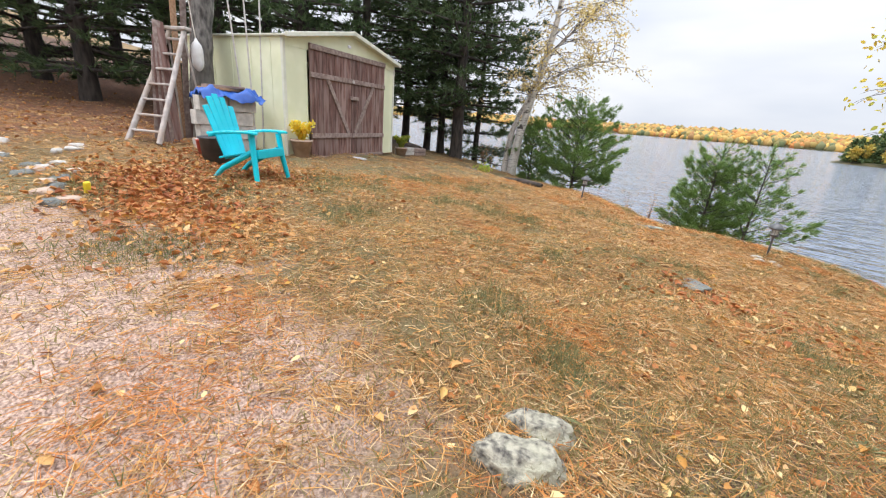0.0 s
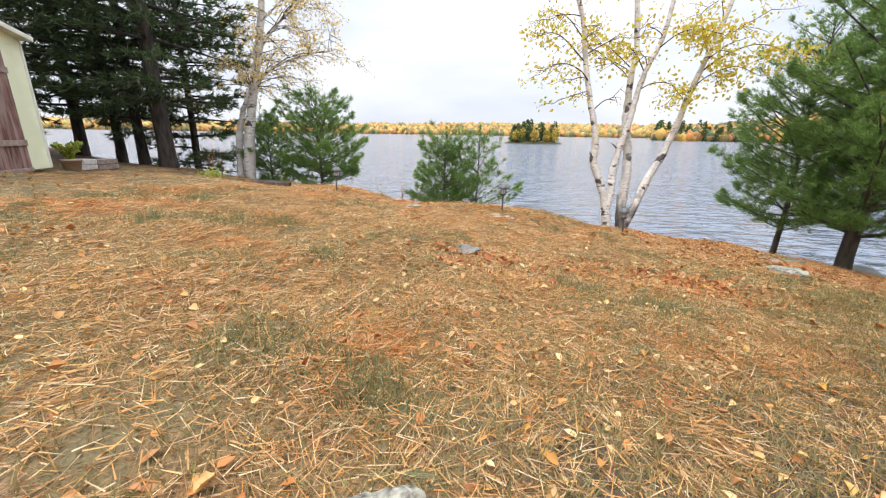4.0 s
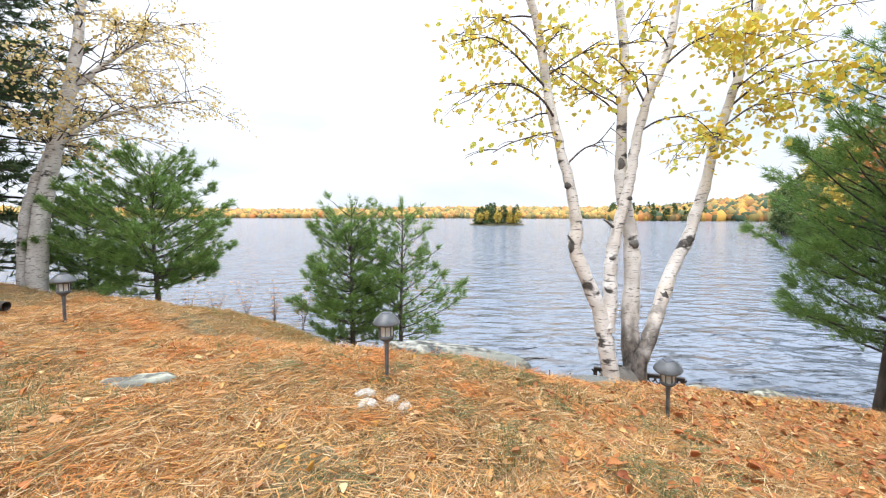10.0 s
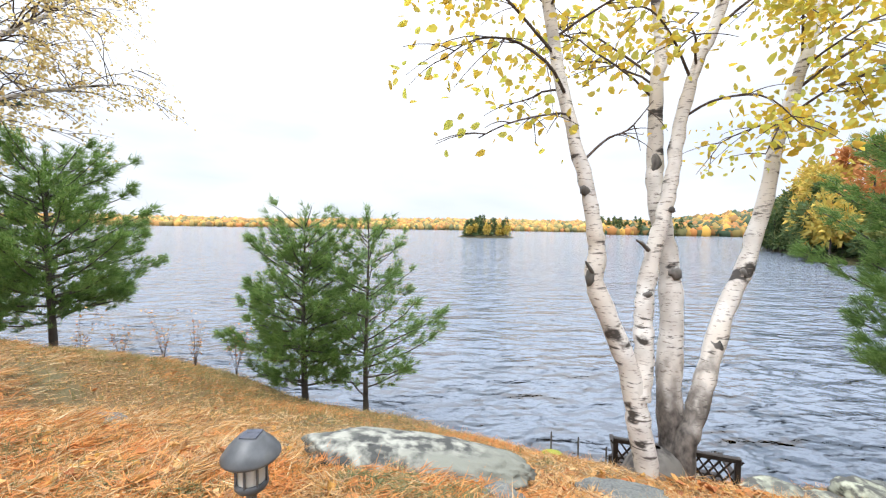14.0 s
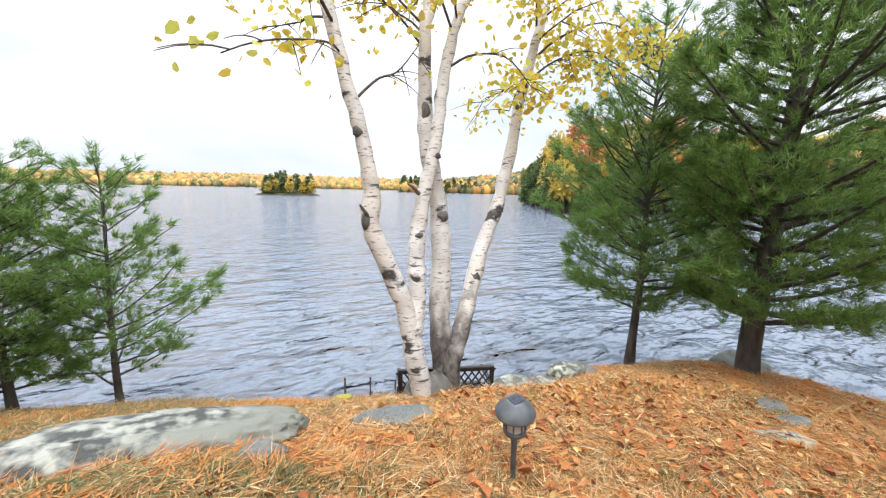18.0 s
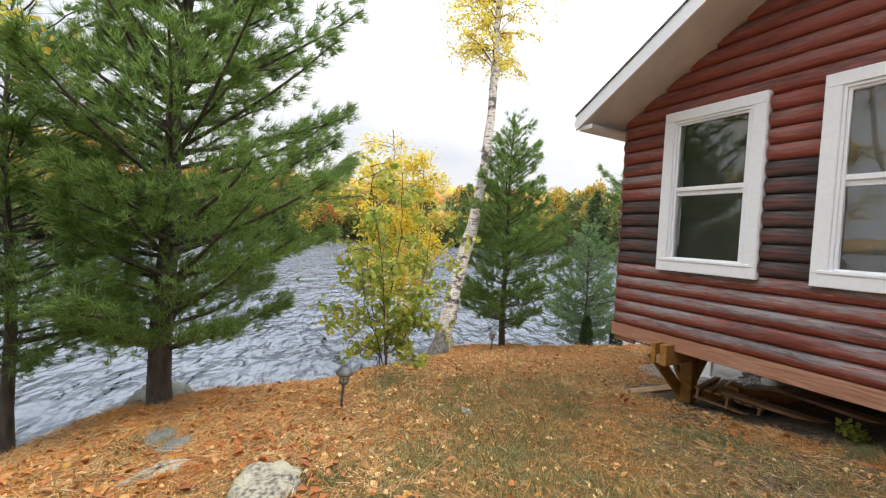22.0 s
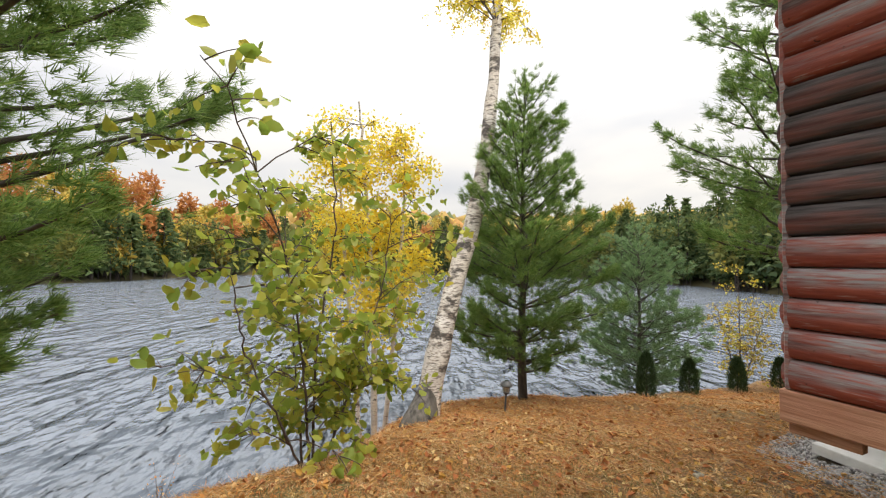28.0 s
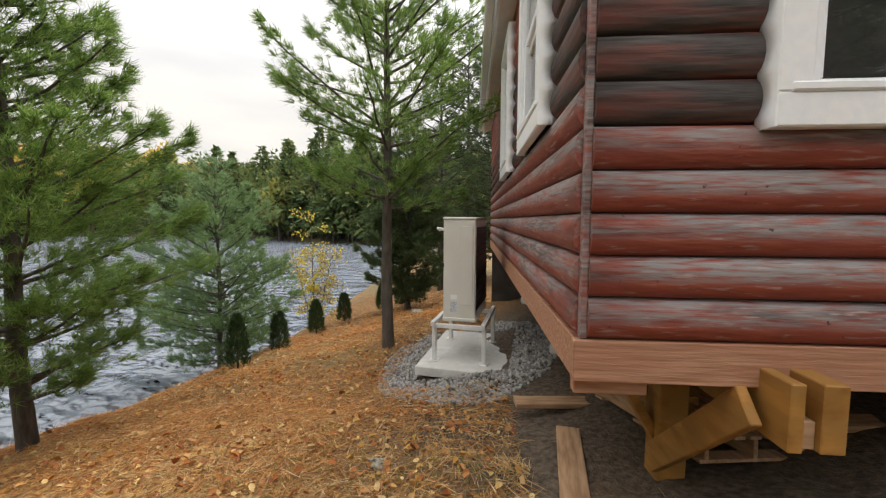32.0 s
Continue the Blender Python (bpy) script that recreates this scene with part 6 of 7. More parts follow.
slab = rock(1.22, 6.93, (1.42, 0.56, 0.27), 260, "long grey bedrock outcrop showing through the needles", "outcrop", turn=8, name="bedrock_outcrop", sub=5, rough=0.13)
slab.matrix_world = pose(1.34, 6.99, -0.29, -9, 9, 2)
moss_cushion = rock(2.58, 8.6, (0.24, 0.18, 0.14), 270, "bright yellow-green moss cushion on the bank", "moss", name="moss_cushion", sub=2)
for k in range(26):
    rng = np.random.default_rng(300 + k)
    t = k / 25
    x, y = -3.4 - 2.9 * t + rng.normal(0, 0.12), -0.5 - 0.75 * t + rng.normal(0, 0.14)
    if k % 3 == 0:
        x, y = -5.2 + rng.normal(0, 0.7), -0.5 + rng.normal(0, 0.25)
    rock(x, y, tuple(rng.uniform((0.10, 0.09, 0.09), (0.24, 0.17, 0.15))), 300 + k, "rounded border stone edging a leaf-filled flower bed", ("block", "slab", "pot")[k % 3], sub=3, sink=0.42, turn=rng.uniform(0, 180), name="border_stone")
for k in range(9):
    a = k * 0.7
    x, y = -5.0 + 0.62 * math.cos(a), 7.35 + 0.3 * math.sin(a)
    rock(x, y, (0.34, 0.16, 0.12), 340 + k, "dark stone in a low ring round a small plant", "slab", sub=2, turn=math.degrees(a) + 90, name="ring_stone")
ringlog = part("driftwood_log", tubes("driftwood_log", [([(-0.5, 0, 0.06), (0, 0.03, 0.08), (0.5, -0.02, 0.06)], [0.06, 0.075, 0.05])], 10), "bark_dark")
ringlog.matrix_world = pose(-4.05, 7.45, gz(-4.05, 7.45), 0, 0, 8)
tagged(ringlog, "short dark weathered log lying on the needles", "log")

# ---- iron bench behind the birches ----
bench = thing("garden_bench", pose(3.63, 8.30, -1.72, 0, 0, -19.5), "dark metal bench with a lattice back facing the lake", "bench")
for x in (-0.5, 0.5):
    part("back_post", box(0.045, 0.045, 0.82, (x, 0, 0.36), 0.006), "iron_gate", bench)
    part("front_leg", box(0.045, 0.045, 0.42, (x, 0.42, 0.16), 0.006), "iron_gate", bench)
    part("arm", box(0.045, 0.46, 0.03, (x, 0.21, 0.58), 0.006), "iron_gate", bench)
part("top_rail", box(1.05, 0.045, 0.05, (0, 0, 0.76), 0.008), "iron_gate", bench)
part("lower_rail", box(1.0, 0.035, 0.04, (0, 0, 0.45), 0.006), "iron_gate", bench)
for i in range(5):
    part("seat_slat", box(1.0, 0.06, 0.02, (0, 0.06 + i * 0.085, 0.38), 0.004), "iron_gate", bench)
for i in range(12):
    for s in (-1, 1):
        part("lattice_strip", box(0.016, 0.008, 0.36, (-0.44 + i * 0.08, 0.004 * s, 0.605), 0, (0, 36 * s, 0)), "iron_gate", bench)
for i in range(3):
    st = part("dock_stake", tubes("dock_stake", [([(0, 0, -0.5), (0, 0, 0.3)], [0.012, 0.011])], 8), "lamp_grey")
    st.matrix_world = pose(2.75 + 0.28 * i, 9.2 - 0.1 * i, gz(2.75 + 0.28 * i, 9.2 - 0.1 * i))
    tagged(st, "thin grey stake standing at the waterline", "stake", "stakes at the waterline")

# ---- shed ----
SZ = 0.50
SHED = pose(-6.25, 3.98, SZ, 0, 0, 16.1)
shed = thing("garden_shed", SHED, "pale green metal shed with weathered brown plank doors", "shed")
half, deep, eave, ridge = 1.63, 2.4, 1.92, 2.24
DH, DW, DY = 1.89, 1.15, 0.045
# side walls with ribs, front panels round the door, back
for s in (-1, 1):
    part("side_wall", box(deep, 0.04, eave, (-deep / 2, s * half, eave / 2), 0.004), "shed_green", shed)
    for k in range(5):
        part("wall_rib", box(0.03, 0.012, eave - 0.05, (-0.25 - k * 0.45, s * (half + 0.025), eave / 2), 0.003), "shed_green", shed)
    part("front_panel", box(0.04, half - DW - 0.02 - s * DY, eave, (-0.0, s * (half + DW + 0.02 + s * DY) / 2, eave / 2), 0.004), "shed_green", shed)
    part("corner_trim", box(0.06, 0.06, eave, (0.0, s * half, eave / 2), 0.01), "shed_trim", shed)
part("back_wall", box(0.04, 2 * half, eave, (-deep, 0, eave / 2)), "shed_green", shed)
outline = ((-half, eave - 0.12), (half, eave - 0.12), (half, eave), (0, ridge), (-half, eave))
bm = bmesh.new()
back = [bm.verts.new((-0.02, y, z)) for y, z in outline]
front = [bm.verts.new((0.026, y, z)) for y, z in outline]
bm.faces.new(front)
bm.faces.new(back[::-1])
for k in range(5):
    bm.faces.new((back[k], back[(k + 1) % 5], front[(k + 1) % 5], front[k]))
bmesh.ops.recalc_face_normals(bm, faces=bm.faces)
part("gable", bm, "shed_green", shed)
for s in (-1, 1):
    ang = math.degrees(math.atan2(ridge - eave, half))
    ln = math.hypot(half + 0.1, (ridge - eave) * (half + 0.04) / half)
    part("roof_panel", box(deep + 0.25, ln, 0.035, (-deep / 2 + 0.02, s * (half + 0.04) / 2, (ridge + eave) / 2 + 0.03 - 0.015), 0.006, (-s * ang, 0, 0)), "shed_trim", shed)
    part("roof_edge", box(0.05, ln, 0.07, (0.15, s * (half + 0.04) / 2, (ridge + eave) / 2 + 0.02), 0.006, (-s * ang, 0, 0)), "shed_trim", shed)
part("vent", box(0.02, 0.1, 0.05, (0.035, 0.0, ridge - 0.2), 0.008), "white_trim", shed)
for s in (-1, 1):
    door = new("door")
    door.parent = shed
    door.matrix_local = Matrix.Translation((0.045, DY + s * (DW + 0.006) / 2, 0.03))
    for k in range(7):
        w = DW / 7
        part("plank", box(0.022, w - 0.006, DH, (0, -DW / 2 + w * (k + 0.5), DH / 2), 0.003), "barnwood", door)
    for z in (0.38, 1.40, DH - 0.05):
        part("batten", box(0.025, DW - 0.01, 0.085, (0.024, 0, z), 0.004), "barnwood_pale", door)
    part("diagonal_batten", box(0.024, 0.085, 1.12, (0.023, -s * 0.17, 0.89), 0.004, (-s * 33, 0, 0)), "barnwood_pale", door)
part("door_latch", box(0.03, 0.26, 0.07, (0.085, 0.10, 1.12), 0.008), "barnwood_pale", shed)
part("padlock", box(0.03, 0.05, 0.06, (0.098, DY, 1.42), 0.01), "aluminium", shed)
part("door_sill", box(0.06, 2 * DW, 0.06, (0.05, DY, 0.01), 0.006), "barnwood_pale", shed)
for i in range(2):
    cbox = thing("planter_box", pose(-7.1 - 0.05 * i, 6.4 + i * 0.5, gz(-7.1, 6.4 + i * 0.5)), "weathered timber box beside the shed", "box")
    for z in (0.05, 0.15):
        part("side_board", box(0.3, 0.44, 0.09, (0, 0, z), 0.006), "block" if i == 0 else "barnwood_pale", cbox)
matpiece = part("paint_can_lid", box(0.3, 0.22, 0.02, (0, 0, 0.012), 0.005), "print")
matpiece.matrix_world = pose(-5.75, 3.9, gz(-5.75, 3.9), 0, 4, 35)
tagged(matpiece, "pale flat sheet lying on the ground by the doors", "sheet")


# ---- turquoise chair ----
chair = thing("garden_chair", pose(-4.26, 1.10, gz(-4.26, 1.10), 0, 0, 32) @ Matrix.Diagonal((0.86, 0.94, 0.98, 1)), "turquoise plastic slatted garden armchair on fallen leaves", "chair")
for s in (-1, 1):
    part("front_leg", tubes("front_leg", [([(0.36, s * 0.35, 0.0), (0.31, s * 0.31, 0.25), (0.27, s * 0.29, 0.56)], [0.032, 0.036, 0.04])], 8), "turquoise", chair)
    part("back_leg", tubes("back_leg", [([(-0.36, s * 0.26, 0.0), (-0.2, s * 0.26, 0.14), (0.26, s * 0.27, 0.36)], [0.03, 0.036, 0.035])], 8), "turquoise", chair)
    arm = smooth_line([(-0.30, s * 0.31, 0.53), (0.0, s * 0.35, 0.57), (0.25, s * 0.34, 0.58), (0.36, s * 0.30, 0.57)], 10)
    bm = bmesh.new()
    for p, q in zip(arm, arm[1:]):
        mid = (p + q) / 2
        box(float(np.linalg.norm(q - p)) + 0.012, 0.11, 0.028, tuple(mid), 0.006, (0, 0, math.degrees(math.atan2(q[1] - p[1], q[0] - p[0]))), bm)
    part("armrest", bm, "turquoise", chair)
for i in range(6):
    t = i / 5
    part("seat_slat", box(0.10, 0.54, 0.022, (0.30 - 0.5 * t, 0, 0.37 - 0.10 * t), 0.006, (0, -11 - 4 * t, 0)), "turquoise", chair)
for i in range(5):
    k = i - 2
    hgt = 0.77 - 0.035 * k * k
    line = [(-0.20, k * 0.082, 0.24), (-0.33, k * 0.098, 0.55), (-0.20 - 0.33 * hgt, k * 0.112, 0.26 + hgt * 0.92)]
    bm = bmesh.new()
    dv = Vector(line[2]) - Vector(line[0])
    mid = (Vector(line[2]) + Vector(line[0])) / 2
    box(0.02, 0.098, dv.length, tuple(mid), 0.007, (math.degrees(math.atan2(-dv.y, dv.z)), math.degrees(math.atan2(dv.x, dv.z)), 0), bm)
    part("back_slat", bm, "turquoise", chair)
part("back_rail", box(0.03, 0.56, 0.06, (-0.36, 0, 0.52), 0.006, (0, -24, 0)), "turquoise", chair)
part("front_apron", box(0.03, 0.56, 0.09, (0.335, 0, 0.33), 0.008), "turquoise", chair)

# ---- leaning tree, ladder and clutter beside the shed ----
birch(-7.0, 1.58, gz(-7.0, 1.58), [([(0, 0, -0.3), (-0.03, 0.06, 1.2), (-0.1, 0.26, 2.6), (-0.15, 0.5, 5.0), (-0.2, 0.6, 9)], 0.19, 0.11)], (6, 9), 300, "leaf_pale", 401, "grey tree trunk with a ladder leaning on it", twigs=8, name="grey_tree", stem_mat="bark_old")
lad = thing("step_ladder", pose(-6.45, 0.55, gz(-6.45, 0.55), 0, 0, -62), "worn aluminium ladder leaning against a tree", "ladder")
tilt = radians(27)
for s in (-1, 1):
    hgt = 1.84
    w0, w1 = 0.28, 0.13
    a = np.array([0, s * w0, 0.0])
    b = np.array([-math.sin(tilt) * hgt, s * w1, math.cos(tilt) * hgt])
    part("stile", tubes("stile", [([a, (a + b) / 2, b], [0.05, 0.046, 0.042])], 4), "ladder", lad)
for i in range(7):
    t = 0.1 + i * 0.135
    part("rung", box(0.07, 2 * (0.28 - 0.12 * t), 0.03, (-math.sin(tilt) * 1.84 * t, 0, math.cos(tilt) * 1.84 * t), 0.006), "ladder", lad)
part("top_cap", box(0.14, 0.4, 0.05, (-math.sin(tilt) * 1.85, 0, math.cos(tilt) * 1.85), 0.01), "ladder", lad)
for s in (-1, 1):
    part("rear_stile", tubes("rear_stile", [([(-0.95, s * 0.26, 0.02), (-0.80, s * 0.14, 1.55)], [0.02, 0.02])], 4), "ladder", lad)
for i in range(6):
    pl = part("leaning_board", box(0.025, 0.10, 1.35 + 0.22 * (i % 3), (0, 0, 0.67 + 0.11 * (i % 3)), 0.004), "barnwood" if i % 2 else "barnwood_pale")
    pl.matrix_world = pose(-6.68 + 0.03 * i, 0.80 + 0.045 * i, gz(-6.7, 0.9) - 0.03, -7 + i, -8 - i, 0)
    tagged(pl, "weathered board leaning against the tree", "board", "boards leaning on the tree")
for i in range(3):
    pl = part("metal_pole", tubes("metal_pole", [([(0, 0, 0), (0, 0, 2.9 + 0.3 * i)], [0.013, 0.013])], 8), "aluminium")
    pl.matrix_world = pose(-6.35 + 0.03 * i, 2.02 + 0.11 * i, gz(-6.3, 2.1) - 0.02, 5 - 3 * i, 2, 0)
    tagged(pl, "thin grey pole leaning against the shed", "pole", "poles leaning on the shed")
for i in range(3):
    pl = part("long_board", box(0.03, 0.085, 2.5, (0, 0, 1.25), 0.004), ("board", "barnwood_pale", "barnwood")[i])
    pl.matrix_world = pose(-7.24, 1.30 + 0.07 * i, gz(-7.2, 1.35) - 0.03, -3 - 2 * i, -2, 0)
    tagged(pl, "long brown board leaning upright behind the blocks", "board", "boards leaning on the tree")
buoy = thing("boat_fender", pose(-6.75, 1.50, gz(-6.75, 1.50) + 1.13), "white boat fender hanging on the tree", "fender")
part("fender_body", lathe([(0.015, -0.02), (0.04, 0.0), (0.075, 0.05), (0.085, 0.12), (0.085, 0.28), (0.07, 0.36), (0.03, 0.41), (0.015, 0.45)], 16), "buoy", buoy)
part("rope", tubes("rope", [([(0, 0, 0.43), (-0.08, 0.0, 0.72), (-0.16, 0, 1.1)], [0.008] * 3)], 6), "rope", buoy)
for lvl in range(4):
    for i in range(2):
        cb = thing("concrete_block", pose(-6.05 + 0.02 * lvl, 1.30 + i * 0.42 + 0.05 * (lvl % 2), gz(-6.0, 1.9) - 0.02 + lvl * 0.205, 0, 0, 4), "grey hollow concrete block stacked beside the shed", "block", "stacked concrete blocks")
        bm = bmesh.new()
        for bx, by, ax, ay in ((0.03, 0.40, -0.085, 0), (0.03, 0.40, 0.085, 0), (0.14, 0.03, 0, -0.185), (0.14, 0.03, 0, 0.185), (0.14, 0.03, 0, 0)):
            box(bx, by, 0.2, (ax, ay, 0.1), 0.003, None, bm)
        part("block_body", bm, "block", cb)
tb = bmesh.new()
bmesh.ops.create_grid(tb, x_segments=22, y_segments=26, size=0.5)
for v in tb.verts:
    x, y = v.co.x, v.co.y
    edge = max(abs(x) - 0.32, abs(y) - 0.42, 0)
    v.co = Vector((x * 0.46, y * 0.94, 0.06 + 0.10 * noise.noise(Vector((x * 5, y * 6, 1))) + 0.06 * noise.noise(Vector((x * 13, y * 11, 4))) - edge * 0.7))
bmesh.ops.solidify(tb, geom=tb.faces[:], thickness=0.006)
tarp = part("blue_tarp", tb, "tarp", None, "", True)
tarp.matrix_world = pose(-6.0, 1.62, gz(-6.0, 1.9) + 0.82, 0, 0, 4)
tagged(tarp, "crumpled blue tarpaulin lying over stacked blocks", "tarp")
for i in range(2):
    b = part("short_board", box(0.3, 0.62 - 0.1 * i, 0.035, (0, 0, 0.0175), 0.004), "barnwood_pale" if i else "board")
    b.matrix_world = pose(-6.05, 1.57, gz(-6.0, 1.9) + 0.885 + 0.037 * i, 0, 0, 10 - 14 * i)
    tagged(b, "short board lying on the tarpaulin", "board", "boards on the tarpaulin")
tub = thing("plastic_tub", pose(-5.16, 1.07, gz(-5.16, 1.07)), "dark grey plastic tub beside the chair", "tub")
part("tub_body", lathe([(0.02, 0.0), (0.17, 0.0), (0.2, 0.30), (0.215, 0.31), (0.215, 0.33), (0.19, 0.33), (0.17, 0.06), (0.02, 0.05)], 20), "dark_plastic", tub)
redtub = part("red_bucket", lathe([(0.02, 0.0), (0.1, 0.0), (0.13, 0.22), (0.14, 0.23), (0.12, 0.23), (0.1, 0.03)], 16), "red")
redtub.matrix_world = pose(-5.55, 1.08, gz(-5.55, 1.08))
tagged(redtub, "faded red bucket beside a dark tub", "bucket")
for (x, y, r, hh, label) in ((-5.62, 2.58, 0.17, 0.27, "pale clay pot with a yellow fern beside the shed"), (-6.75, 5.95, 0.15, 0.2, "grey pot with a small plant by the shed corner")):
    pt = thing("plant_pot", pose(x, y, gz(x, y)), label, "plant pot")
    part("pot", lathe([(0.02, 0), (r * 0.7, 0), (r, hh), (r * 1.08, hh), (r * 1.08, hh + 0.03), (r * 0.9, hh + 0.03), (r * 0.88, hh - 0.03), (0.01, hh - 0.03)], 18), "pot", pt)
    rng = np.random.default_rng(int(r * 1000))
    fr = []
    for _ in range(22):
        a = rng.uniform(0, 6.283)
        ln = rng.uniform(0.2, 0.5)
        s = np.linspace(0, 1, 14)[1:]
        fr.append(np.stack([np.cos(a) * ln * 0.42 * s, np.sin(a) * ln * 0.42 * s, hh + ln * (1.5 * s - 0.9 * s ** 2)], -1))
    c = np.concatenate(fr)
    v, f = leaves(np.repeat(c, 3, 0) + rng.normal(0, 0.02, (len(c) * 3, 3)), rng.normal(0, 1, (len(c) * 3, 3)), 0.05, rng)
    part("fronds", fast_mesh("fronds", v, f), "leaf_gold" if r > 0.15 else "leaf_green", pt)
toy = part("garden_marker", box(0.03, 0.06, 0.11, (0, 0, 0.055), 0.012), "yellow_plastic")
toy.matrix_world = pose(-3.75, -0.5, gz(-3.75, -0.5), 0, 6, 30)
tagged(toy, "small yellow plastic marker in the flower bed", "marker")
for x, y, big, lab in ((-5.2, 7.4, 1.0, "small green plant in a stone ring"), (4.95, 0.55, 0.4, "small pale flowering plant beside the cabin")):
    rng = np.random.default_rng(int(abs(x) * 10))
    sh = thing("small_plant", pose(x, y, gz(x, y)), lab, "plant")
    c = rng.normal(0, 1, (160, 3)) * np.array([0.1, 0.1, 0.08]) * big + np.array([0, 0, 0.14 * big])
    v, f = leaves(c, rng.normal(0, 1, c.shape), 0.07 * math.sqrt(big), rng)
    part("foliage", fast_mesh("foliage", v, f), "leaf_green", sh)


# ---- litter on the ground ----
def scatter(n, cx, cy, sx, sy, rng):
    """Spots on the land round a centre, clear of the water, the buildings and the pad."""
    x, y = rng.normal(cx, sx, n), rng.normal(cy, sy, n)
    ok = shore_distance(x, y) > 0.35
    sx_, sy_ = (x + 6.25) * 0.961 + (y - 3.98) * 0.277, -(x + 6.25) * 0.277 + (y - 3.98) * 0.961
    ok &= ~((sx_ < 0.05) & (sx_ > -2.45) & (np.abs(sy_) < 1.68))
    a = radians(21.85)
    lx = (x - 6.71) * math.cos(a) + (y - 1.614) * math.sin(a)
    ly = -(x - 6.71) * math.sin(a) + (y - 1.614) * math.cos(a)
    ok &= ~((lx < 0.1) & (ly < -0.1))
    b = radians(12.3)
    px = (x - 8.33) * math.cos(b) + (y + 1.33) * math.sin(b)
    py = -(x - 8.33) * math.sin(b) + (y + 1.33) * math.cos(b)
    ok &= ~((np.abs(px) < 0.8) & (np.abs(py) < 1.05))
    x, y = x[ok], y[ok]
    return np.stack([x, y, ground_height(x, y)], -1)


def litter(name, sets, kind_of, size, material, label, seed, lift):
    rng = np.random.default_rng(seed)
    c = np.concatenate([scatter(n, *spot, rng) for n, *spot in sets])
    if kind_of == "leaf":
        c[:, 2] += rng.uniform(0.004, lift, len(c))
        v, f = leaves(c, np.array([0, 0, 1.0]) + rng.normal(0, 0.35, c.shape), size, rng, 0.62)
    elif kind_of == "straw":
        c[:, 2] += rng.uniform(0.002, lift, len(c))
        d = rng.normal(0, 1, c.shape) * np.array([1, 1, 0.14])
        v, f = blades(c, d, size, 0.0048, rng)
    else:
        d = rng.normal(0, 0.55, c.shape) + np.array([0, 0, 1.0])
        d[:, 2] = np.abs(d[:, 2])
        v, f = blades(c, d, size, 0.006, rng)
    ob = part(name, fast_mesh(name, v, f), material)
    tagged(ob, label, "ground cover", kind="stuff")


litter("fallen_leaves", [(1700, 0, 2.5, 3.5, 3.0), (300, 1.2, 4.0, 1.4, 1.6), (620, 2.45, 3.5, 0.5, 0.28), (130, 0.5, 3.2, 0.3, 0.3), (1600, -3.6, 0.0, 0.8, 0.4), (900, -4.6, 1.2, 0.8, 0.6), (1400, 5.5, 5.2, 2.0, 1.2), (900, 4.8, 6.9, 0.8, 0.5), (1500, 8.4, 2.6, 1.5, 1.2), (500, 2.6, 6.9, 0.5, 0.5), (520, 4.35, 6.95, 0.35, 0.2), (560, -0.3, 6.75, 0.5, 0.22), (260, 3.2, 7.2, 0.5, 0.25), (1600, 10.0, -0.5, 1.6, 1.8), (2600, -9.0, -1.5, 2.5, 2.5), (2600, 9.8, -5.5, 1.8, 2.4)],
       "leaf", 0.05, "litter", "dry fallen leaves in orange, tan and brown", 501, 0.03)
litter("pine_straw", [(84000, 0.4, 2.6, 2.8, 2.4), (40000, 0.8, 6.6, 2.2, 1.2), (30000, -2.0, 7.0, 2.6, 2.0), (30000, 6.0, 6.2, 1.6, 1.2), (52000, 8.5, 2.6, 2.0, 1.6), (16000, -2.6, 0.6, 2.2, 1.3), (16000, 10.5, -1.0, 1.5, 2.0), (30000, 9.8, -5.5, 2.0, 2.6), (16000, -7.5, -1.0, 2.5, 2.0)],
       "straw", 0.14, "straw", "long orange pine needles lying over the lawn", 502, 0.03)
litter("grass_blades", [(36000, 0.6, 2.2, 2.4, 1.8), (12000, 4.5, 4.4, 1.8, 1.4), (6000, 0.5, 6.6, 2.0, 1.0), (9000, 7.3, 2.3, 1.2, 0.8), (9000, -1.7, 9.3, 1.3, 0.45), (9000, -2.5, 1.5, 2.4, 2.0), (14000, -0.5, 9.0, 2.5, 0.8), (14000, 5.4, 3.3, 1.2, 0.7), (14000, 1.6, 0.7, 1.1, 0.8), (9000, 3.2, 2.6, 1.1, 0.9)],
       "grass", 0.075, "grass", "thin yellowing autumn grass between the needles", 503, 0.0)


def patches(n, x0, x1, y0, y1, each, spread, seed):
    """Centres of small uneven drifts."""
    r = np.random.default_rng(seed)
    return [(int(each * r.uniform(0.5, 1.6)), r.uniform(x0, x1), r.uniform(y0, y1), spread * r.uniform(0.6, 1.6), spread * r.uniform(0.5, 1.2)) for _ in range(n)]


litter("grass_tufts", patches(80, -4, 6, -1, 7, 420, 0.16, 601) + patches(34, 4.0, 7.4, 2.3, 4.6, 420, 0.2, 606), "grass", 0.085, "grass_green", "grey-green grass showing through the needles in patches", 504, 0.0)
litter("needle_drifts", patches(110, -4.5, 6, -2, 9.5, 420, 0.22, 602) + patches(70, 6.5, 12.5, -4.5, 7.5, 420, 0.25, 603), "straw", 0.14, "straw_red", "fresh red-orange pine needles lying in drifts", 505, 0.025)
litter("leaf_drifts", patches(70, -4, 6, -1, 8, 16, 0.22, 604) + patches(70, 6.0, 12.0, -4.5, 5.5, 20, 0.3, 605), "leaf", 0.052, "litter", "fallen leaves gathered in small drifts", 506, 0.03)
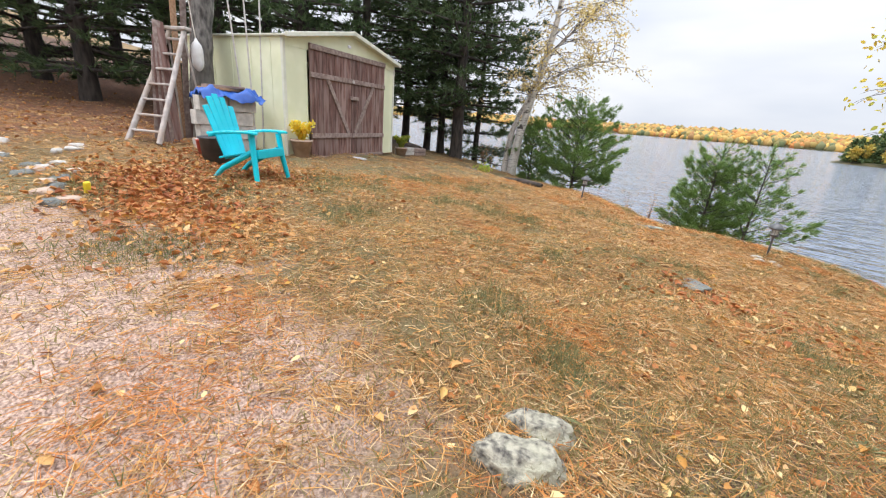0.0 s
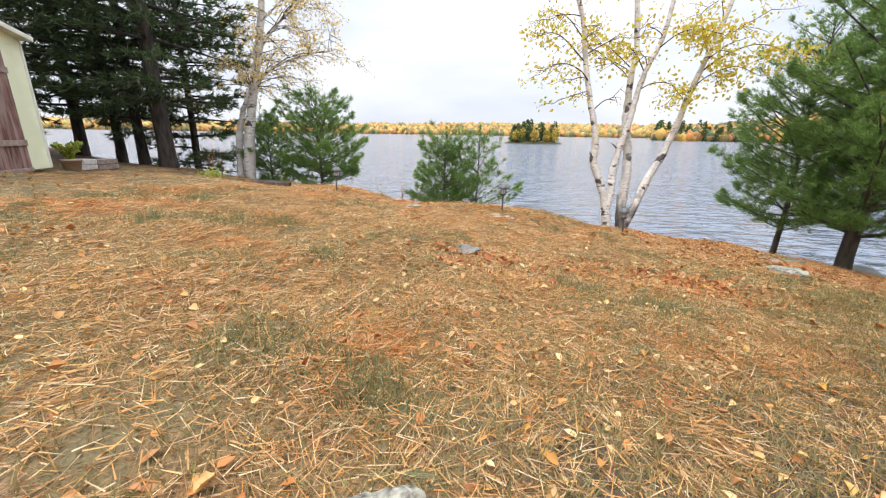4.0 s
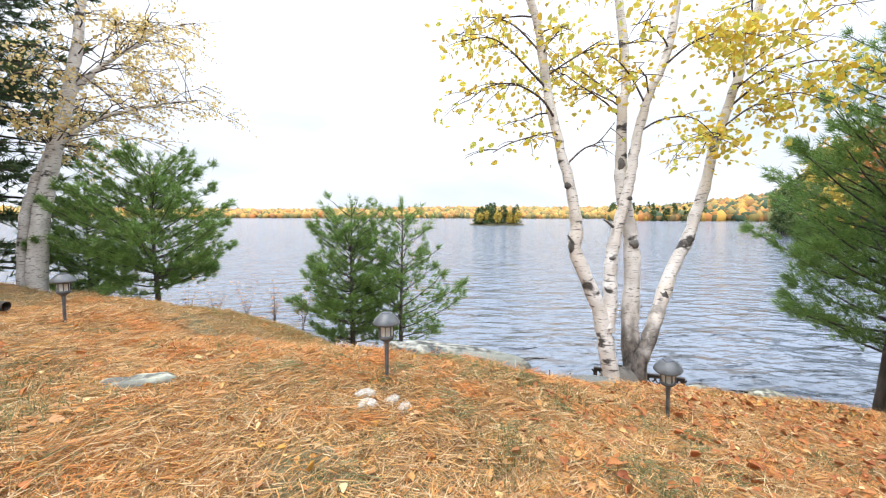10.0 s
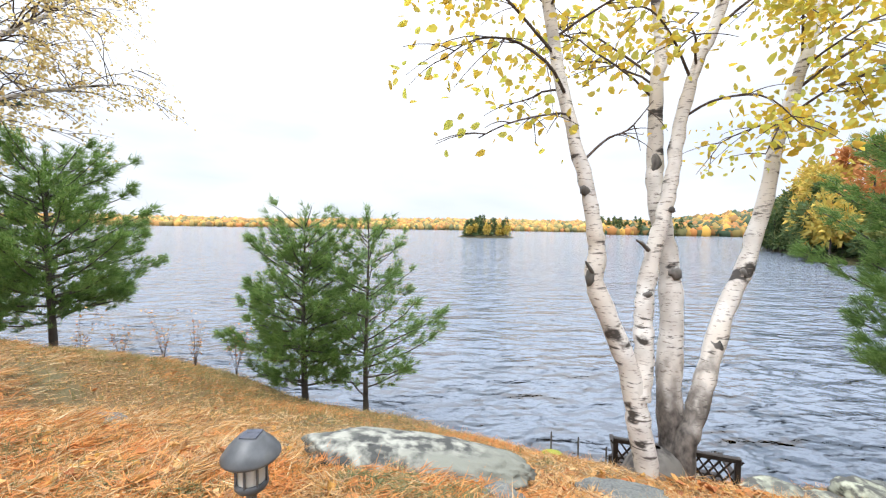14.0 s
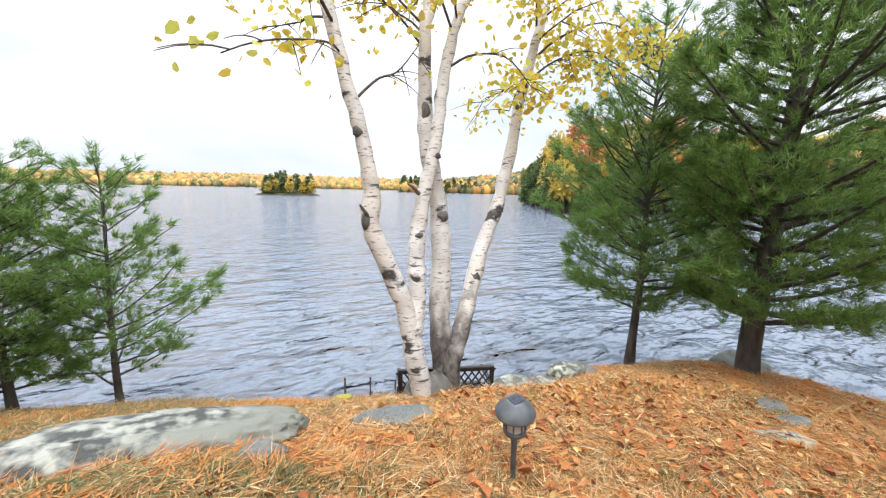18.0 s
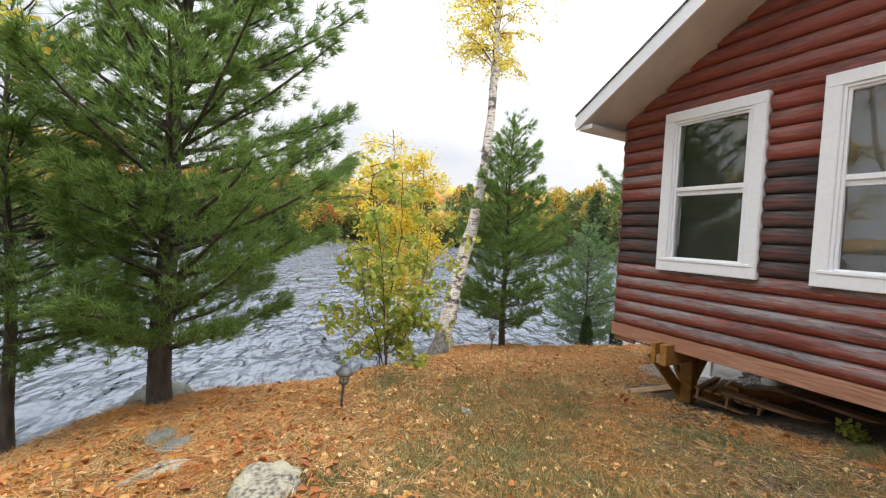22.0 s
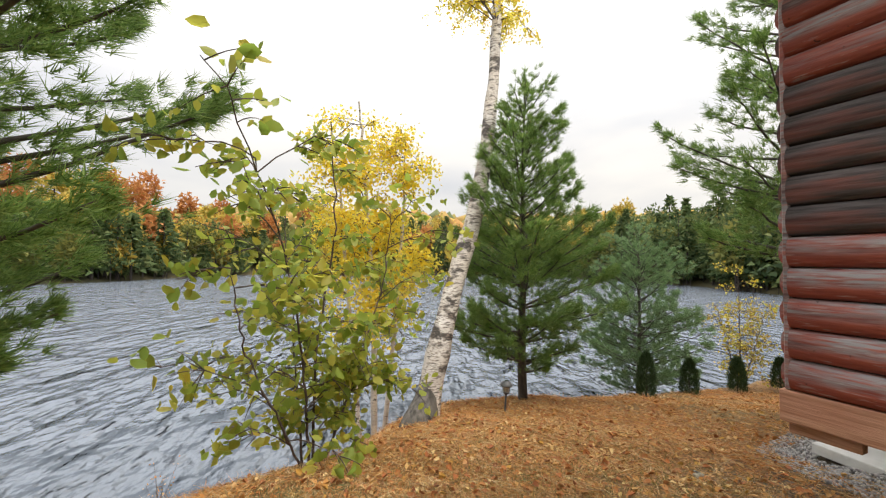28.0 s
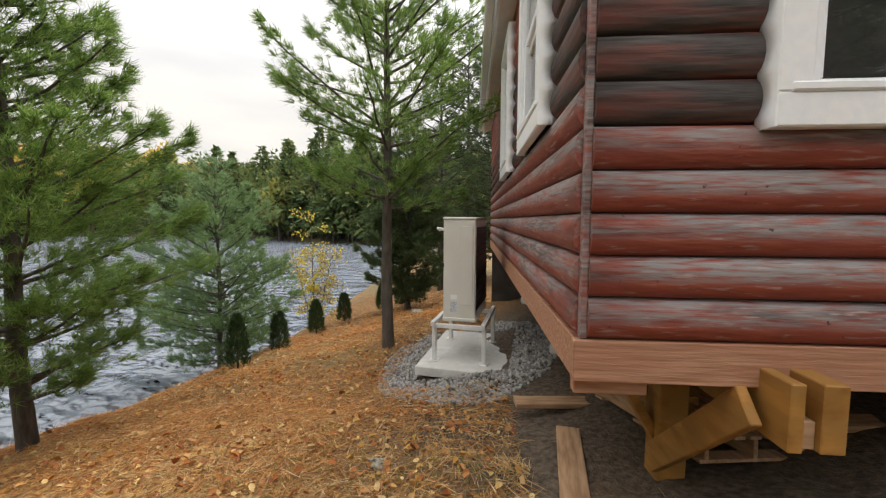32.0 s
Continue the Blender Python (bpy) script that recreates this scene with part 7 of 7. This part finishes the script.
litter("rust_leaves", [(560, 2.45, 3.5, 0.5, 0.25), (240, 0.5, 3.3, 0.5, 0.3), (900, 3.4, 6.3, 1.0, 0.6), (800, 5.0, 5.3, 1.2, 0.6), (1000, -3.7, 0.0, 0.6, 0.3), (600, -4.8, 1.1, 0.6, 0.4), (900, 8.6, 2.6, 1.3, 1.0)], "leaf", 0.056, "litter_rust", "rust-red fallen leaves lying in loose heaps", 507, 0.035)
litter("pale_leaves", [(620, 1.5, 2.5, 2.2, 2.0), (520, 5.5, 4.6, 1.6, 1.0), (520, 8.8, 2.4, 1.4, 1.1)], "leaf", 0.045, "litter_pale", "small pale yellow birch leaves scattered over the lawn", 508, 0.035)
def tussocks(name, spots, material, label, seed, each=70, size=0.13):
    """Low mounds of needles, each combed roughly one way."""
    rng = np.random.default_rng(seed)
    c = np.concatenate([scatter(n, *spot, rng) for n, *spot in spots])
    k = len(c)
    turn, wide, tall = rng.uniform(0, 6.283, k), rng.uniform(0.07, 0.17, k), rng.uniform(0.02, 0.055, k)
    r, a = np.sqrt(rng.uniform(0, 1, (k, each))), rng.uniform(0, 6.283, (k, each))
    p = np.stack([c[:, None, 0] + wide[:, None] * r * np.cos(a), c[:, None, 1] + wide[:, None] * r * np.sin(a), c[:, None, 2] + tall[:, None] * (1 - r ** 2) * rng.uniform(0.3, 1, (k, each)) + 0.004], -1)
    way = turn[:, None] + rng.normal(0, 0.5, (k, each))
    d = np.stack([np.cos(way), np.sin(way), rng.normal(0.02, 0.16, (k, each))], -1)
    v, f = blades(p.reshape(-1, 3), d.reshape(-1, 3), size, 0.0052, rng)
    ob = part(name, fast_mesh(name, v, f), material)
    tagged(ob, label, "ground cover", kind="stuff")


tussocks("needle_tussocks", [(420, 0.4, 2.6, 2.2, 2.0), (420, 0.6, 5.6, 1.7, 0.9), (160, -1.8, 7.4, 1.2, 0.9), (200, 2.6, 6.4, 0.9, 0.6), (170, 5.6, 5.4, 1.2, 0.9), (200, 8.6, 2.6, 1.6, 1.1)], "straw", "combed mounds of long orange pine needles", 513)
tussocks("moss_tussocks", [(60, 1.2, 5.9, 1.2, 0.5), (50, 0.6, 3.4, 1.6, 1.0), (30, 1.45, 6.55, 0.3, 0.1), (60, 5.6, 3.5, 1.1, 0.6)], "grass_green", "small green grass tufts among the needles", 514, 60, 0.10)
tussocks("red_tussocks", [(90, 0.8, 6.3, 1.2, 0.5), (70, -1.2, 6.8, 0.8, 0.5), (80, 6.2, 6.4, 0.9, 0.5), (60, 1.3, 6.62, 0.5, 0.12)], "straw_red", "fresh red-orange needles in low mounds", 515)
# crushed stone round the pad
rng5 = np.random.default_rng(510)
a5, r5 = rng5.uniform(0, 6.283, 8600), np.sqrt(rng5.uniform(0, 1, 8600))
st = np.stack([1.02 * r5 * np.cos(a5), 1.45 * r5 * np.sin(a5) + 0.12, np.zeros(8600)], -1)
keep5 = (np.abs(st[:, 0]) > 0.5) | (np.abs(st[:, 1]) > 0.72)
st, r5 = st[keep5], r5[keep5]
ca, sa = math.cos(radians(12.3)), math.sin(radians(12.3))
wx, wy = 8.33 + st[:, 0] * ca - st[:, 1] * sa, -1.33 + st[:, 0] * sa + st[:, 1] * ca
spots5 = np.stack([wx, wy, ground_height(wx, wy) + 0.02 * (1 - r5)], -1)
g = crowns("gravel_bed", spots5, rng5.uniform(0.008, 0.019, len(spots5)), "gravel", "grey crushed stone bed round a concrete pad", 511, 0.3)
g["category"] = "gravel"
# loose stones of the drive
a8, r8 = rng5.uniform(0, 6.283, 4200), np.sqrt(rng5.uniform(0, 1, 4200))
x8, y8 = -1.5 + 2.4 * r8 * np.cos(a8), -1.7 + 1.9 * r8 * np.sin(a8)
g8 = crowns("drive_gravel", np.stack([x8, y8, ground_height(x8, y8)], -1), rng5.uniform(0.003, 0.008, 4200), "drive_stone", "fine loose gravel scattered over the drive", 512, 0.3)
g8["category"] = "gravel"
# dry stalks along the bank
rng6 = np.random.default_rng(520)
for k, (x, y) in enumerate([(-2.6, 9.7), (-2.2, 9.9), (-1.6, 9.6), (-1.3, 10.0), (-3.0, 9.6), (9.9, 6.5), (-6.6, 9.4), (-6.9, 9.7), (-6.2, 9.2)]):
    w = thing("dry_weed", pose(x, y, gz(x, y)), "dry brown weed stalks on the bank", "weed", "weeds along the bank")
    arms = []
    for _ in range(9):
        a = rng6.uniform(0, 6.283)
        ln = rng6.uniform(0.3, 0.75)
        s = np.linspace(0, 1, 5)
        arms.append((np.stack([np.cos(a) * 0.25 * ln * s ** 1.5, np.sin(a) * 0.25 * ln * s ** 1.5, ln * s], -1), np.linspace(0.004, 0.0015, 5)))
    for arm in arms:
        part("stalk", tubes("stalk", [arm], 4), "twig", w)
    tips = np.concatenate([p[2:] for p, _ in arms])
    c = np.repeat(tips, 3, 0) + rng6.normal(0, 0.03, (len(tips) * 3, 3))
    v, f = leaves(c, rng6.normal(0, 1, c.shape), 0.026, rng6)
    part("dry_leaves", fast_mesh("dry_leaves", v, f), "litter", w)
